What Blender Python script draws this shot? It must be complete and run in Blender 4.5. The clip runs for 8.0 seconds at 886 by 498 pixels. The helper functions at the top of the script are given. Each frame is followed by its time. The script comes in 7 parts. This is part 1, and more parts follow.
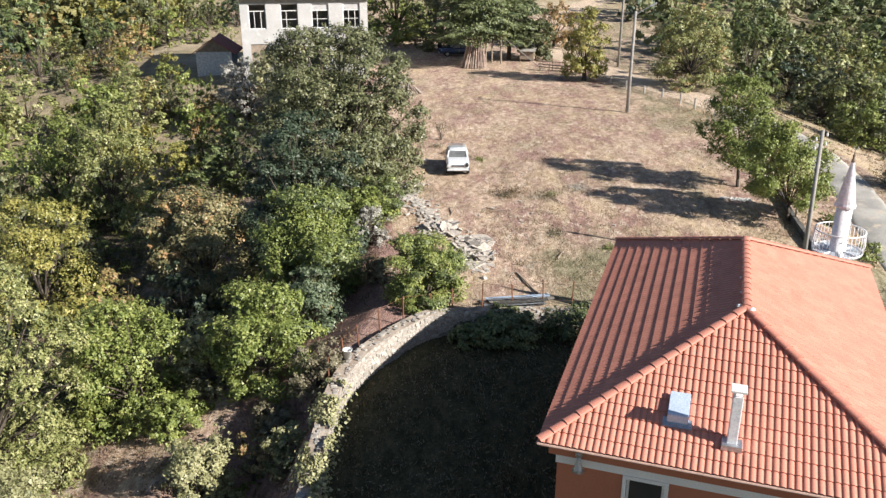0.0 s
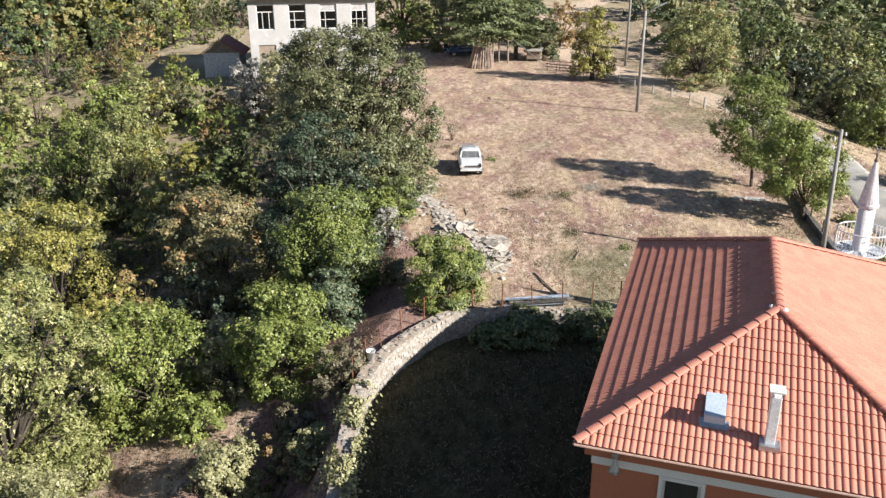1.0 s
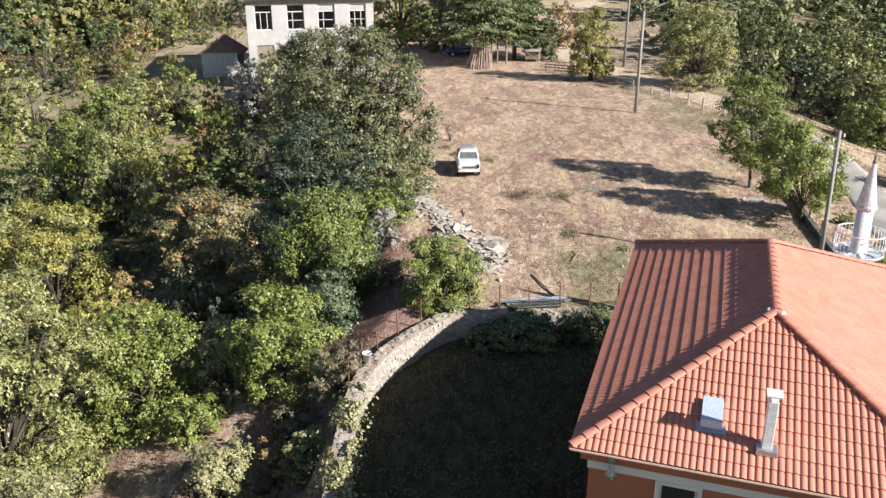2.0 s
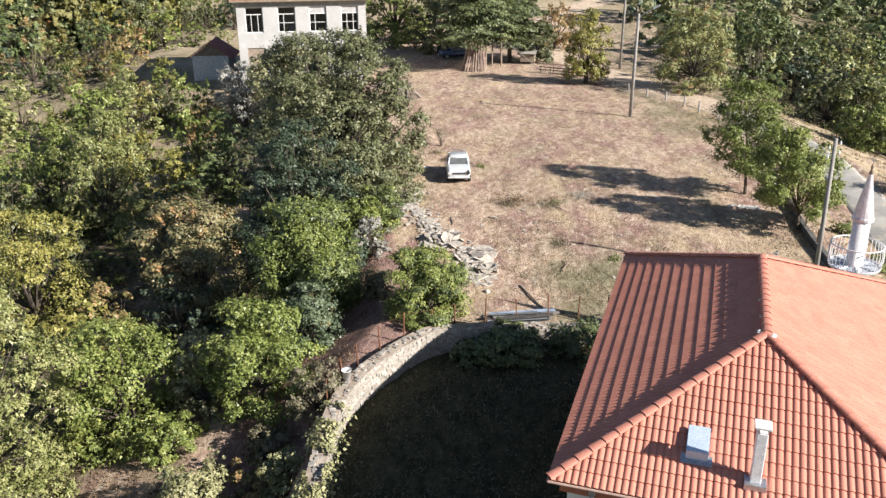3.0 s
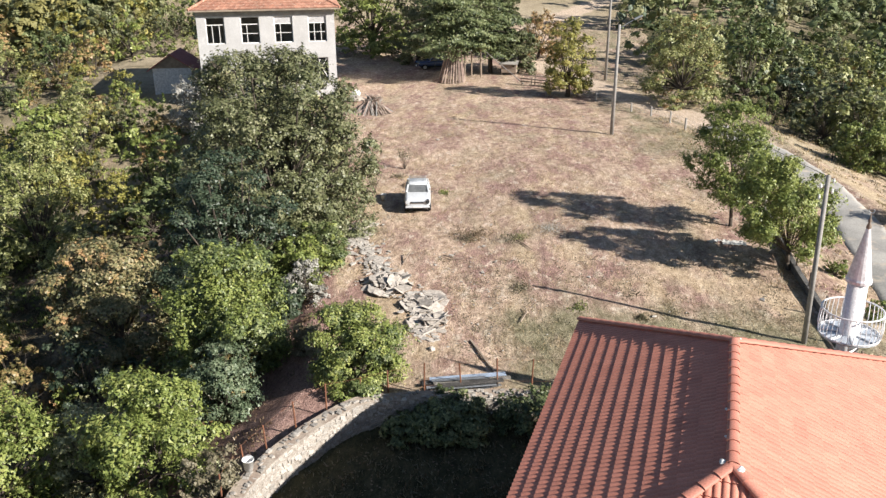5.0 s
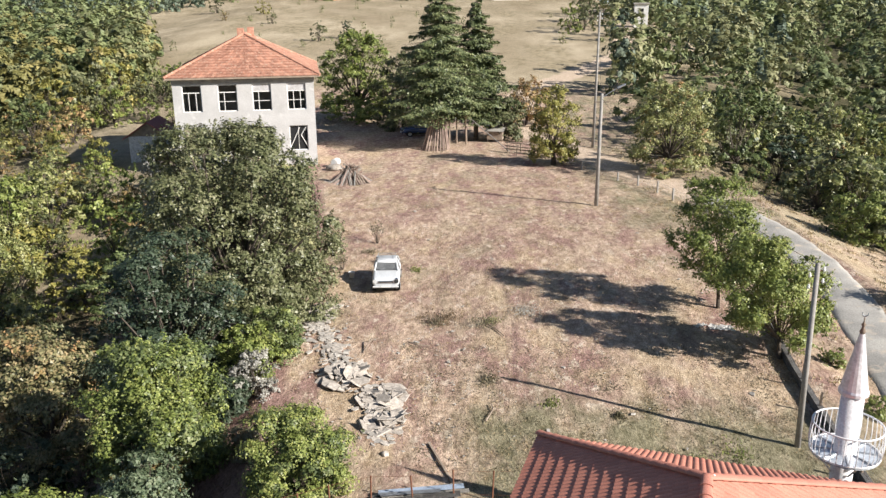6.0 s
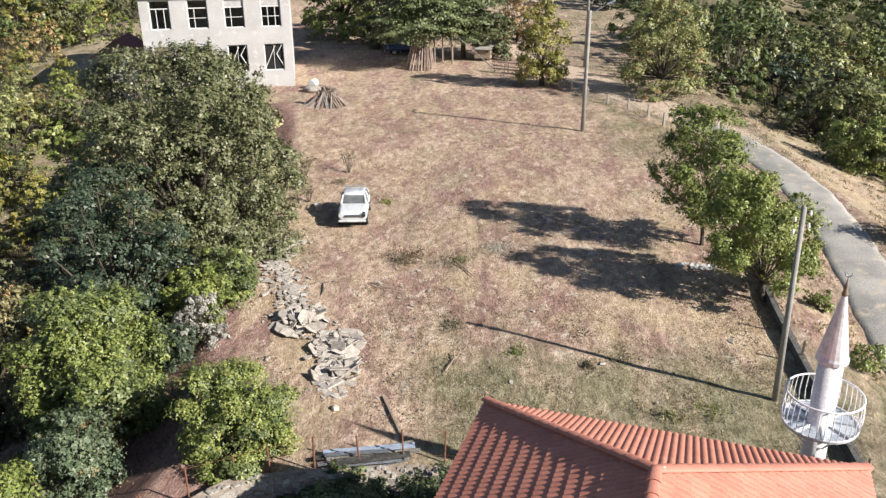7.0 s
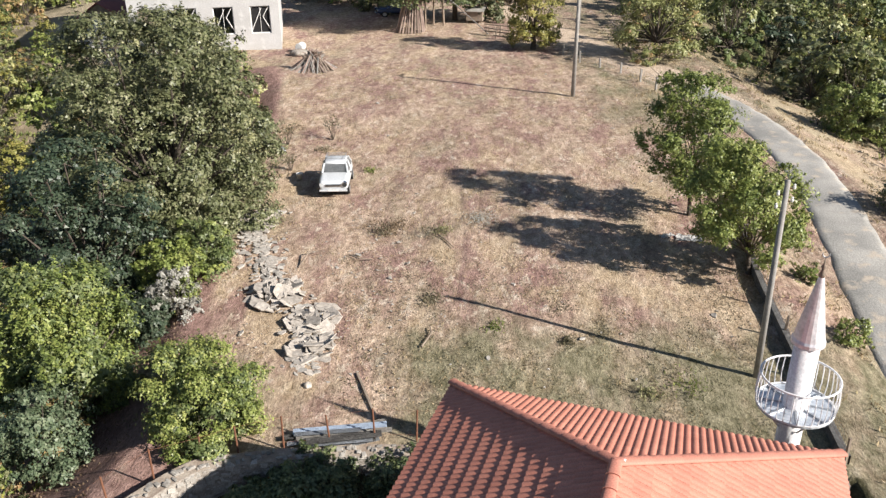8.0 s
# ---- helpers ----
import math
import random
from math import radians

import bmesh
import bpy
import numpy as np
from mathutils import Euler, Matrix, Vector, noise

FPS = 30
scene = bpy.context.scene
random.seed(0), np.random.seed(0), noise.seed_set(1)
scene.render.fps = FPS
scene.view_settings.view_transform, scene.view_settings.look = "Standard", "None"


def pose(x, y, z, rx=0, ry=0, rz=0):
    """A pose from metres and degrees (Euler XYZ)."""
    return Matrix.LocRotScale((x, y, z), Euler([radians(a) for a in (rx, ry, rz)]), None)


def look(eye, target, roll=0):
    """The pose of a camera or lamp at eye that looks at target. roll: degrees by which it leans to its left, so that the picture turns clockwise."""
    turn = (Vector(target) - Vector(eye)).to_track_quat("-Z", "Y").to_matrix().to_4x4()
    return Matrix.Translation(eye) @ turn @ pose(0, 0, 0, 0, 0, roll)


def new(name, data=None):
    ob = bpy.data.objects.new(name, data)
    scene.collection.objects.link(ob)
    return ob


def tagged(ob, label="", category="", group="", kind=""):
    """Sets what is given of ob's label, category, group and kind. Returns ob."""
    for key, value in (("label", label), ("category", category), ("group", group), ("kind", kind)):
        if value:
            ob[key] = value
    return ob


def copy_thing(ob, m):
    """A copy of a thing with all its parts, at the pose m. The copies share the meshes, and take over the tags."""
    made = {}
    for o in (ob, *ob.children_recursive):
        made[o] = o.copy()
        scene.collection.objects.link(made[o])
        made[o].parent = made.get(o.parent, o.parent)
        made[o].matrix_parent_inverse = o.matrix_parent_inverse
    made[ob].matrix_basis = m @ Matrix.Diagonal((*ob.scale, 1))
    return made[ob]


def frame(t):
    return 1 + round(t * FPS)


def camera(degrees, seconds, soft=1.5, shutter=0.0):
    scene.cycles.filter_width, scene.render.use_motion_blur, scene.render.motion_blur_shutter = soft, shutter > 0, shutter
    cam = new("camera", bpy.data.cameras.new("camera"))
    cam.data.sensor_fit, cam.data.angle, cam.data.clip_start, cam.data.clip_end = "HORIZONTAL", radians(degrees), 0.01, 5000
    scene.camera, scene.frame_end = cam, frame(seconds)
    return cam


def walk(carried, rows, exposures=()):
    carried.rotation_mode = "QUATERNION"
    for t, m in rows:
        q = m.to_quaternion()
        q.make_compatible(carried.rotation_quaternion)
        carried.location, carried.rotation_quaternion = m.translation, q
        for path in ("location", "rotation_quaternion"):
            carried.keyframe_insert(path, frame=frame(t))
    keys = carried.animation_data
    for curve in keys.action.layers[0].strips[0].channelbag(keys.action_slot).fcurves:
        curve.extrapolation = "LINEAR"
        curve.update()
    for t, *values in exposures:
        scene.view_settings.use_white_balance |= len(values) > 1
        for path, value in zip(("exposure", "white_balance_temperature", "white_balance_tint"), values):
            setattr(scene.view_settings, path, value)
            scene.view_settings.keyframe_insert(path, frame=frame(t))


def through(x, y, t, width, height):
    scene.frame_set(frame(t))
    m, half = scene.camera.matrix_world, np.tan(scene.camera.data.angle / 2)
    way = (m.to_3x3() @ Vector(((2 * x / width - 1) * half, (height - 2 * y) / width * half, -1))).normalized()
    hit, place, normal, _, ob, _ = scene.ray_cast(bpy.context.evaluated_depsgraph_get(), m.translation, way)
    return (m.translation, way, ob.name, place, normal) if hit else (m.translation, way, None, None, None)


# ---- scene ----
cam = camera(56.0, 8.0, 1.4)
PATH = [
    (0.0, 0.500, -1.290, 14.758, 2.05, -21.52, -0.04),
    (0.5, 0.034, -1.305, 14.795, 2.06, -21.55, -0.18),
    (1.0, -0.312, -1.332, 14.820, 2.07, -21.55, -0.24),
    (2.5, -0.009, -0.827, 14.856, 2.00, -21.56, -0.22),
    (3.0, 0.371, -0.065, 14.880, 2.02, -21.52, -0.26),
    (3.5, 0.858, 0.959, 14.893, 2.03, -21.47, -0.27),
    (4.0, 1.366, 2.157, 14.924, 2.03, -21.47, -0.32),
    (4.2, 1.586, 2.670, 14.932, 2.03, -21.35, -0.34),
    (5.3, 3.019, 5.779, 14.990, 2.02, -21.33, -0.44),
    (5.5, 3.318, 6.392, 15.021, 2.02, -21.31, -0.46),
    (5.6, 3.472, 6.703, 15.041, 2.02, -20.75, -0.46),
    (5.7, 3.627, 7.013, 15.059, 2.01, -19.83, -0.47),
    (5.8, 3.783, 7.320, 15.074, 2.01, -19.01, -0.47),
    (5.9, 3.939, 7.619, 15.079, 2.01, -18.13, -0.47),
    (6.0, 4.093, 7.906, 15.073, 2.01, -17.25, -0.47),
    (6.1, 4.246, 8.179, 15.052, 2.01, -16.26, -0.48),
    (6.2, 4.397, 8.442, 15.022, 2.02, -15.69, -0.49),
    (6.3, 4.547, 8.700, 14.991, 2.03, -15.66, -0.50),
    (6.4, 4.694, 8.956, 14.966, 2.04, -16.07, -0.51),
    (6.5, 4.841, 9.217, 14.953, 2.04, -17.10, -0.52),
    (6.6, 4.986, 9.485, 14.959, 2.06, -18.58, -0.51),
    (6.7, 5.130, 9.753, 14.978, 2.07, -20.40, -0.51),
    (6.8, 5.269, 10.015, 15.005, 2.09, -21.72, -0.50),
    (6.9, 5.405, 10.261, 15.033, 2.10, -22.56, -0.50),
    (7.0, 5.535, 10.485, 15.056, 2.11, -22.95, -0.49),
    (7.1, 5.658, 10.680, 15.068, 2.11, -22.81, -0.49),
    (7.2, 5.772, 10.845, 15.072, 2.11, -22.85, -0.48),
    (7.3, 5.878, 10.982, 15.070, 2.11, -22.84, -0.48),
    (7.4, 5.972, 11.091, 15.066, 2.11, -22.92, -0.47),
    (7.5, 6.054, 11.175, 15.063, 2.11, -23.10, -0.47),
    (7.6, 6.123, 11.235, 15.063, 2.11, -23.26, -0.48),
    (7.7, 6.180, 11.275, 15.066, 2.11, -23.64, -0.49),
    (7.8, 6.230, 11.300, 15.072, 2.11, -24.16, -0.50),
    (7.9, 6.274, 11.315, 15.080, 2.11, -24.72, -0.52),
    (8.0, 6.315, 11.326, 15.088, 2.11, -25.51, -0.53),
]
walk(cam, [(t, pose(x, y, z, 90 + pitch, 0, yaw) @ pose(0, 0, 0, 0, 0, roll)) for t, x, y, z, yaw, pitch, roll in PATH],
     exposures=[(0.0, 1.01), (4.0, 1.01), (6.0, 0.91), (8.0, 0.85)])

# ---- light: late-morning sun from the right and behind, clear sky ----
SUN_ELEV, SUN_AZ = radians(30.2), math.atan2(0.906, -0.423)   # azimuth clockwise from +y
sun_way = Vector((math.cos(SUN_ELEV) * math.sin(SUN_AZ), math.cos(SUN_ELEV) * math.cos(SUN_AZ), math.sin(SUN_ELEV)))
world = bpy.data.worlds.new("sky")
scene.world = world
world.use_nodes = True
wn = world.node_tree
sky = wn.nodes.new("ShaderNodeTexSky")
sky.sky_type = "NISHITA"
sky.sun_disc = False
sky.sun_elevation, sky.sun_rotation = SUN_ELEV, SUN_AZ
sky.air_density, sky.dust_density, sky.ozone_density = 1.0, 0.4, 1.5
wn.links.new(sky.outputs[0], wn.nodes["Background"].inputs[0])
wn.nodes["Background"].inputs[1].default_value = 0.05
sun = new("sun", bpy.data.lights.new("sun", "SUN"))
sun.data.energy, sun.data.angle, sun.data.color = 5.0, radians(0.53), (1.0, 0.95, 0.87)
sun.matrix_world = look(sun_way * 200, (0, 0, 0))

# ---- materials ----
def mat(name, base, second=None, scale=3.0, fine=25.0, rough=0.85, bump=0.15, metal=0.0, spot=None, vary=0.0, island=0.0, coat=0.0, spec=0.3):
    """A surface of two tones mixed by noise at two sizes, with fine relief; vary: per object, island: per loose piece."""
    m = bpy.data.materials.new(name)
    m.use_nodes = True
    nt = m.node_tree
    N, L = nt.nodes, nt.links
    b = N["Principled BSDF"]
    b.inputs["Roughness"].default_value = rough
    b.inputs["Metallic"].default_value = metal
    b.inputs["Specular IOR Level"].default_value = spec
    b.inputs["Coat Weight"].default_value = coat
    tc = N.new("ShaderNodeTexCoord")
    n1, n2 = N.new("ShaderNodeTexNoise"), N.new("ShaderNodeTexNoise")
    n1.inputs["Scale"].default_value, n1.inputs["Detail"].default_value = scale, 4
    n2.inputs["Scale"].default_value, n2.inputs["Detail"].default_value = fine, 5
    L.new(tc.outputs["Object"], n1.inputs["Vector"])
    L.new(tc.outputs["Object"], n2.inputs["Vector"])
    second = second or tuple(c * 0.75 for c in base)
    r1 = N.new("ShaderNodeValToRGB")
    r1.color_ramp.elements[0].position, r1.color_ramp.elements[1].position = 0.35, 0.65
    r1.color_ramp.elements[0].color, r1.color_ramp.elements[1].color = (*second, 1), (*base, 1)
    L.new(n1.outputs["Fac"], r1.inputs[0])
    hs = N.new("ShaderNodeHueSaturation")
    L.new(r1.outputs[0], hs.inputs["Color"])
    mr = N.new("ShaderNodeMapRange")
    mr.inputs["From Min"].default_value, mr.inputs["From Max"].default_value = 0.3, 0.7
    mr.inputs["To Min"].default_value, mr.inputs["To Max"].default_value = 0.82, 1.18
    L.new(n2.outputs["Fac"], mr.inputs["Value"])
    value = mr.outputs["Result"]
    for amount, kind in ((vary, "o"), (island, "i")):
        if amount:
            src = N.new("ShaderNodeObjectInfo").outputs["Random"] if kind == "o" else N.new("ShaderNodeNewGeometry").outputs["Random Per Island"]
            v = N.new("ShaderNodeMapRange")
            v.inputs["To Min"].default_value, v.inputs["To Max"].default_value = 1 - amount, 1 + amount
            L.new(src, v.inputs["Value"])
            mul = N.new("ShaderNodeMath")
            mul.operation = "MULTIPLY"
            L.new(value, mul.inputs[0])
            L.new(v.outputs["Result"], mul.inputs[1])
            value = mul.outputs[0]
    L.new(value, hs.inputs["Value"])
    out = hs.outputs[0]
    if spot:
        n3 = N.new("ShaderNodeTexNoise")
        n3.inputs["Scale"].default_value, n3.inputs["Detail"].default_value = scale * 3.1, 6
        L.new(tc.outputs["Object"], n3.inputs["Vector"])
        r3 = N.new("ShaderNodeValToRGB")
        r3.color_ramp.elements[0].position, r3.color_ramp.elements[1].position = 0.56, 0.68
        L.new(n3.outputs["Fac"], r3.inputs[0])
        mx = N.new("ShaderNodeMix")
        mx.data_type = "RGBA"
        L.new(r3.outputs[0], mx.inputs["Factor"])
        L.new(out, mx.inputs["A"])
        mx.inputs["B"].default_value = (*spot, 1)
        out = mx.outputs["Result"]
    L.new(out, b.inputs["Base Color"])
    if bump:
        bp = N.new("ShaderNodeBump")
        bp.inputs["Strength"].default_value, bp.inputs["Distance"].default_value = bump, 0.05
        L.new(n2.outputs["Fac"], bp.inputs["Height"])
        L.new(bp.outputs[0], b.inputs["Normal"])
    return m


def leaf_mat(name, tones, through=0.15, rough=0.45, grain=1.1, single=0.58, broad=0.42):
    """Leaves: a ramp of tones chosen per leaf and by a slow noise, partly translucent."""
    m = bpy.data.materials.new(name)
    m.use_nodes = True
    N, L = m.node_tree.nodes, m.node_tree.links
    N.remove(N["Principled BSDF"])
    out = N["Material Output"]
    geo, oi = N.new("ShaderNodeNewGeometry"), N.new("ShaderNodeObjectInfo")
    tc, nz = N.new("ShaderNodeTexCoord"), N.new("ShaderNodeTexNoise")
    nz.inputs["Scale"].default_value, nz.inputs["Detail"].default_value = grain, 2
    L.new(tc.outputs["Object"], nz.inputs["Vector"])
    s = N.new("ShaderNodeMath")
    s.operation = "MULTIPLY_ADD"
    L.new(geo.outputs["Random Per Island"], s.inputs[0])
    s.inputs[1].default_value = single
    mr = N.new("ShaderNodeMapRange")
    mr.inputs["From Min"].default_value, mr.inputs["From Max"].default_value = 0.3, 0.7
    mr.inputs["To Min"].default_value, mr.inputs["To Max"].default_value = 0.0, broad
    L.new(nz.outputs["Fac"], mr.inputs["Value"])
    L.new(mr.outputs["Result"], s.inputs[2])
    s2 = N.new("ShaderNodeMath")
    s2.operation = "MULTIPLY_ADD"
    L.new(oi.outputs["Random"], s2.inputs[0])
    s2.inputs[1].default_value = 0.12
    L.new(s.outputs[0], s2.inputs[2])
    ramp = N.new("ShaderNodeValToRGB")
    el = ramp.color_ramp.elements
    while len(el) < len(tones):
        el.new(0.5)
    for i, t in enumerate(tones):
        el[i].position, el[i].color = i / (len(tones) - 1), (*t, 1)
    L.new(s2.outputs[0], ramp.inputs[0])
    d, t = N.new("ShaderNodeBsdfPrincipled"), N.new("ShaderNodeBsdfTranslucent")
    d.inputs["Roughness"].default_value, d.inputs["Specular IOR Level"].default_value = rough, 0.42
    L.new(ramp.outputs[0], d.inputs["Base Color"])
    L.new(ramp.outputs[0], t.inputs["Color"])
    mix = N.new("ShaderNodeMixShader")
    mix.inputs[0].default_value = through
    L.new(d.outputs[0], mix.inputs[1])
    L.new(t.outputs[0], mix.inputs[2])
    L.new(mix.outputs[0], out.inputs["Surface"])
    return m


def ground_mat():
    """Dry field, bare red earth, green grass darkened for shade and straw meadow, mixed by the sheet's cover attribute.
    """
    m = bpy.data.materials.new("dry_ground")
    m.use_nodes = True
    N, L = m.node_tree.nodes, m.node_tree.links
    b = N["Principled BSDF"]
    b.inputs["Roughness"].default_value, b.inputs["Specular IOR Level"].default_value = 0.95, 0.1
    tc, at = N.new("ShaderNodeTexCoord"), N.new("ShaderNodeAttribute")
    at.attribute_name = "cover"
    sep = N.new("ShaderNodeSeparateColor")
    L.new(at.outputs["Color"], sep.inputs[0])

    along = N.new("ShaderNodeMapping")            # worn and driven lengthwise, so its patches run that way
    along.inputs["Rotation"].default_value = (0, 0, radians(-9))
    along.inputs["Scale"].default_value = (1.0, 0.52, 1.0)
    L.new(tc.outputs["Object"], along.inputs["Vector"])

    def noise_at(scale, detail, rough=0.55):
        n = N.new("ShaderNodeTexNoise")
        n.inputs["Scale"].default_value, n.inputs["Detail"].default_value, n.inputs["Roughness"].default_value = scale, detail, rough
        L.new(along.outputs[0], n.inputs["Vector"])
        return n.outputs["Fac"]

    def ramp(src, lo, hi, c0, c1):
        r = N.new("ShaderNodeValToRGB")
        r.color_ramp.elements[0].position, r.color_ramp.elements[1].position = lo, hi
        r.color_ramp.elements[0].color, r.color_ramp.elements[1].color = (*c0, 1), (*c1, 1)
        L.new(src, r.inputs[0])
        return r.outputs[0]

    def mix(f, a, c):
        x = N.new("ShaderNodeMix")
        x.data_type = "RGBA"
        L.new(f, x.inputs["Factor"])
        L.new(a, x.inputs["A"])
        L.new(c, x.inputs["B"])
        return x.outputs["Result"]

    def edge(channel, spread=0.5):
        """The channel, with its border broken up by noise."""
        a = N.new("ShaderNodeMath")
        a.operation = "MULTIPLY_ADD"
        L.new(mid, a.inputs[0])
        a.inputs[1].default_value = spread * 2
        a.inputs[2].default_value = -spread
        s = N.new("ShaderNodeMath")
        s.operation = "ADD"
        L.new(a.outputs[0], s.inputs[0])
        L.new(channel, s.inputs[1])
        r = N.new("ShaderNodeMapRange")
        r.inputs["From Min"].default_value, r.inputs["From Max"].default_value = 0.35, 0.65
        L.new(s.outputs[0], r.inputs["Value"])
        return r.outputs["Result"]

    big, mid, small, tiny = noise_at(0.16, 5), noise_at(0.7, 6, 0.65), noise_at(3.2, 6, 0.7), noise_at(16, 5, 0.75)
    straw = ramp(small, 0.36, 0.66, (0.285, 0.200, 0.143), (0.63, 0.478, 0.368))
    earth = ramp(small, 0.36, 0.66, (0.208, 0.125, 0.106), (0.395, 0.257, 0.219))
    # green holds the shade of yard and woods in its dark tones
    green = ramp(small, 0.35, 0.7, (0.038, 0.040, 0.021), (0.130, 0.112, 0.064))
    meadow = ramp(noise_at(0.06, 7, 0.6), 0.36, 0.64, (0.27, 0.215, 0.14), (0.47, 0.39, 0.28))
    rough_grass = ramp(noise_at(0.9, 6, 0.65), 0.35, 0.65, (0.20, 0.165, 0.10), (0.40, 0.33, 0.225))
    meadow = mix(ramp(noise_at(0.13, 5, 0.6), 0.44, 0.60, (0, 0, 0), (0.9, 0.9, 0.9)), meadow, rough_grass)
    track = ramp(small, 0.35, 0.65, (0.46, 0.35, 0.26), (0.62, 0.50, 0.39))
    blend = N.new("ShaderNodeMath")
    blend.operation = "MULTIPLY_ADD"
    L.new(big, blend.inputs[0])
    blend.inputs[1].default_value = 0.4
    half = N.new("ShaderNodeMath")
    half.operation = "MULTIPLY"
    L.new(mid, half.inputs[0])
    half.inputs[1].default_value = 0.55
    L.new(half.outputs[0], blend.inputs[2])
    mp = N.new("ShaderNodeMapping")
    mp.inputs["Rotation"].default_value = (0, 0, radians(-14))
    mp.inputs["Scale"].default_value = (0.62, 0.20, 0.3)
    L.new(tc.outputs["Object"], mp.inputs["Vector"])
    streak = N.new("ShaderNodeTexNoise")
    streak.inputs["Scale"].default_value, streak.inputs["Detail"].default_value, streak.inputs["Roughness"].default_value = 1.0, 6, 0.65
    L.new(mp.outputs[0], streak.inputs["Vector"])
    both = N.new("ShaderNodeMath")
    both.operation = "MULTIPLY_ADD"
    L.new(streak.outputs["Fac"], both.inputs[0])
    both.inputs[1].default_value = 0.5
    share = N.new("ShaderNodeMath")
    share.operation = "MULTIPLY"
    L.new(blend.outputs[0], share.inputs[0])
    share.inputs[1].default_value = 0.5
    L.new(share.outputs[0], both.inputs[2])
    worn = ramp(both.outputs[0], 0.45, 0.55, (0, 0, 0), (1, 1, 1))
    col = mix(worn, straw, earth)
    pale = ramp(small, 0.35, 0.65, (0.45, 0.352, 0.275), (0.63, 0.52, 0.43))
    lime = ramp(noise_at(2.1, 6, 0.72), 0.555, 0.61, (0, 0, 0), (1, 1, 1))
    col = mix(lime, col, pale)
    olive = ramp(small, 0.36, 0.66, (0.185, 0.158, 0.098), (0.38, 0.335, 0.225))
    faded = ramp(noise_at(0.33, 6, 0.7), 0.49, 0.62, (0, 0, 0), (0.5, 0.5, 0.5))
    col = mix(faded, col, olive)
    gold = ramp(small, 0.34, 0.68, (0.330, 0.240, 0.150), (0.620, 0.490, 0.345))
    col = mix(ramp(noise_at(0.30, 6, 0.66), 0.52, 0.62, (0, 0, 0), (0.8, 0.8, 0.8)), col, gold)
    sw = N.new("ShaderNodeAttribute")
    sw.attribute_name = "sward"
    weedy = ramp(small, 0.34, 0.68, (0.120, 0.108, 0.062), (0.345, 0.305, 0.205))
    col = mix(edge(sw.outputs["Fac"]), col, weedy)
    col = mix(edge(sep.outputs["Red"]), col, earth)
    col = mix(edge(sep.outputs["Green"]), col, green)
    col = mix(edge(sep.outputs["Blue"], 0.3), col, meadow)
    col = mix(edge(at.outputs["Alpha"], 0.3), col, track)
    hs = N.new("ShaderNodeHueSaturation")
    L.new(col, hs.inputs["Color"])
    mr = N.new("ShaderNodeMapRange")
    mr.inputs["From Min"].default_value, mr.inputs["From Max"].default_value = 0.3, 0.7
    mr.inputs["To Min"].default_value, mr.inputs["To Max"].default_value = 0.48, 1.42
    L.new(tiny, mr.inputs["Value"])
    L.new(mr.outputs["Result"], hs.inputs["Value"])
    L.new(hs.outputs[0], b.inputs["Base Color"])
    bp, bp2 = N.new("ShaderNodeBump"), N.new("ShaderNodeBump")
    bp.inputs["Strength"].default_value, bp.inputs["Distance"].default_value = 0.7, 0.06
    bp2.inputs["Strength"].default_value, bp2.inputs["Distance"].default_value = 0.6, 0.15
    L.new(tiny, bp.inputs["Height"])
    L.new(small, bp2.inputs["Height"])
    L.new(bp2.outputs[0], bp.inputs["Normal"])
    L.new(bp.outputs[0], b.inputs["Normal"])
    return m


M_ground = ground_mat()
M_asphalt = mat("worn_asphalt", (0.40, 0.378, 0.35), (0.25, 0.24, 0.225), 0.45, 14, 0.9, 0.5, spot=(0.46, 0.39, 0.32), vary=0.0)
M_tile = mat("red_roof_tile", (0.58, 0.240, 0.172), (0.53, 0.210, 0.150), 2.0, 40, 0.6, 0.08, vary=0.07, island=0.07, spec=0.35)
M_cap = mat("ridge_tile_clay", (0.53, 0.225, 0.165), (0.47, 0.19, 0.14), 2.0, 30, 0.6, 0.08, vary=0.08)
M_under = mat("roof_underlay", (0.30, 0.11, 0.07))
M_render = mat("terracotta_render", (0.44, 0.17, 0.10), (0.41, 0.155, 0.09), 1.2, 60, 0.9, 0.1)
M_white = mat("white_paint", (0.78, 0.77, 0.75), (0.72, 0.71, 0.69), 2.0, 40, 0.55, 0.05)
M_enamel = mat("white_enamelled_steel", (0.80, 0.79, 0.80), (0.74, 0.73, 0.75), 1.5, 20, 0.35, 0.02)
M_cone = mat("tarnished_white_metal", (0.76, 0.74, 0.77), (0.64, 0.61, 0.64), 1.5, 12, 0.3, 0.03, metal=0.2)
M_floor = mat("painted_steel_floor", (0.68, 0.72, 0.78), (0.58, 0.62, 0.68), 3, 20, 0.22, 0.02, metal=0.4)
M_sheet = mat("bare_sheet_metal", (0.62, 0.64, 0.67), (0.50, 0.52, 0.55), 4, 30, 0.35, 0.03, metal=0.85)
M_galv = mat("galvanised_iron", (0.45, 0.47, 0.50), (0.36, 0.37, 0.39), 5, 30, 0.45, 0.05, metal=0.7)
M_vent = mat("bluish_zinc", (0.58, 0.67, 0.80), (0.52, 0.61, 0.74), 4, 30, 0.35, 0.03, metal=0.25)
M_gutter = mat("painted_gutter", (0.52, 0.36, 0.30), (0.44, 0.29, 0.24), 4, 30, 0.6, 0.03)
M_topsoil = mat("trodden_soil", (0.40, 0.34, 0.28), (0.26, 0.20, 0.16), 2, 20, 0.95, 0.4)
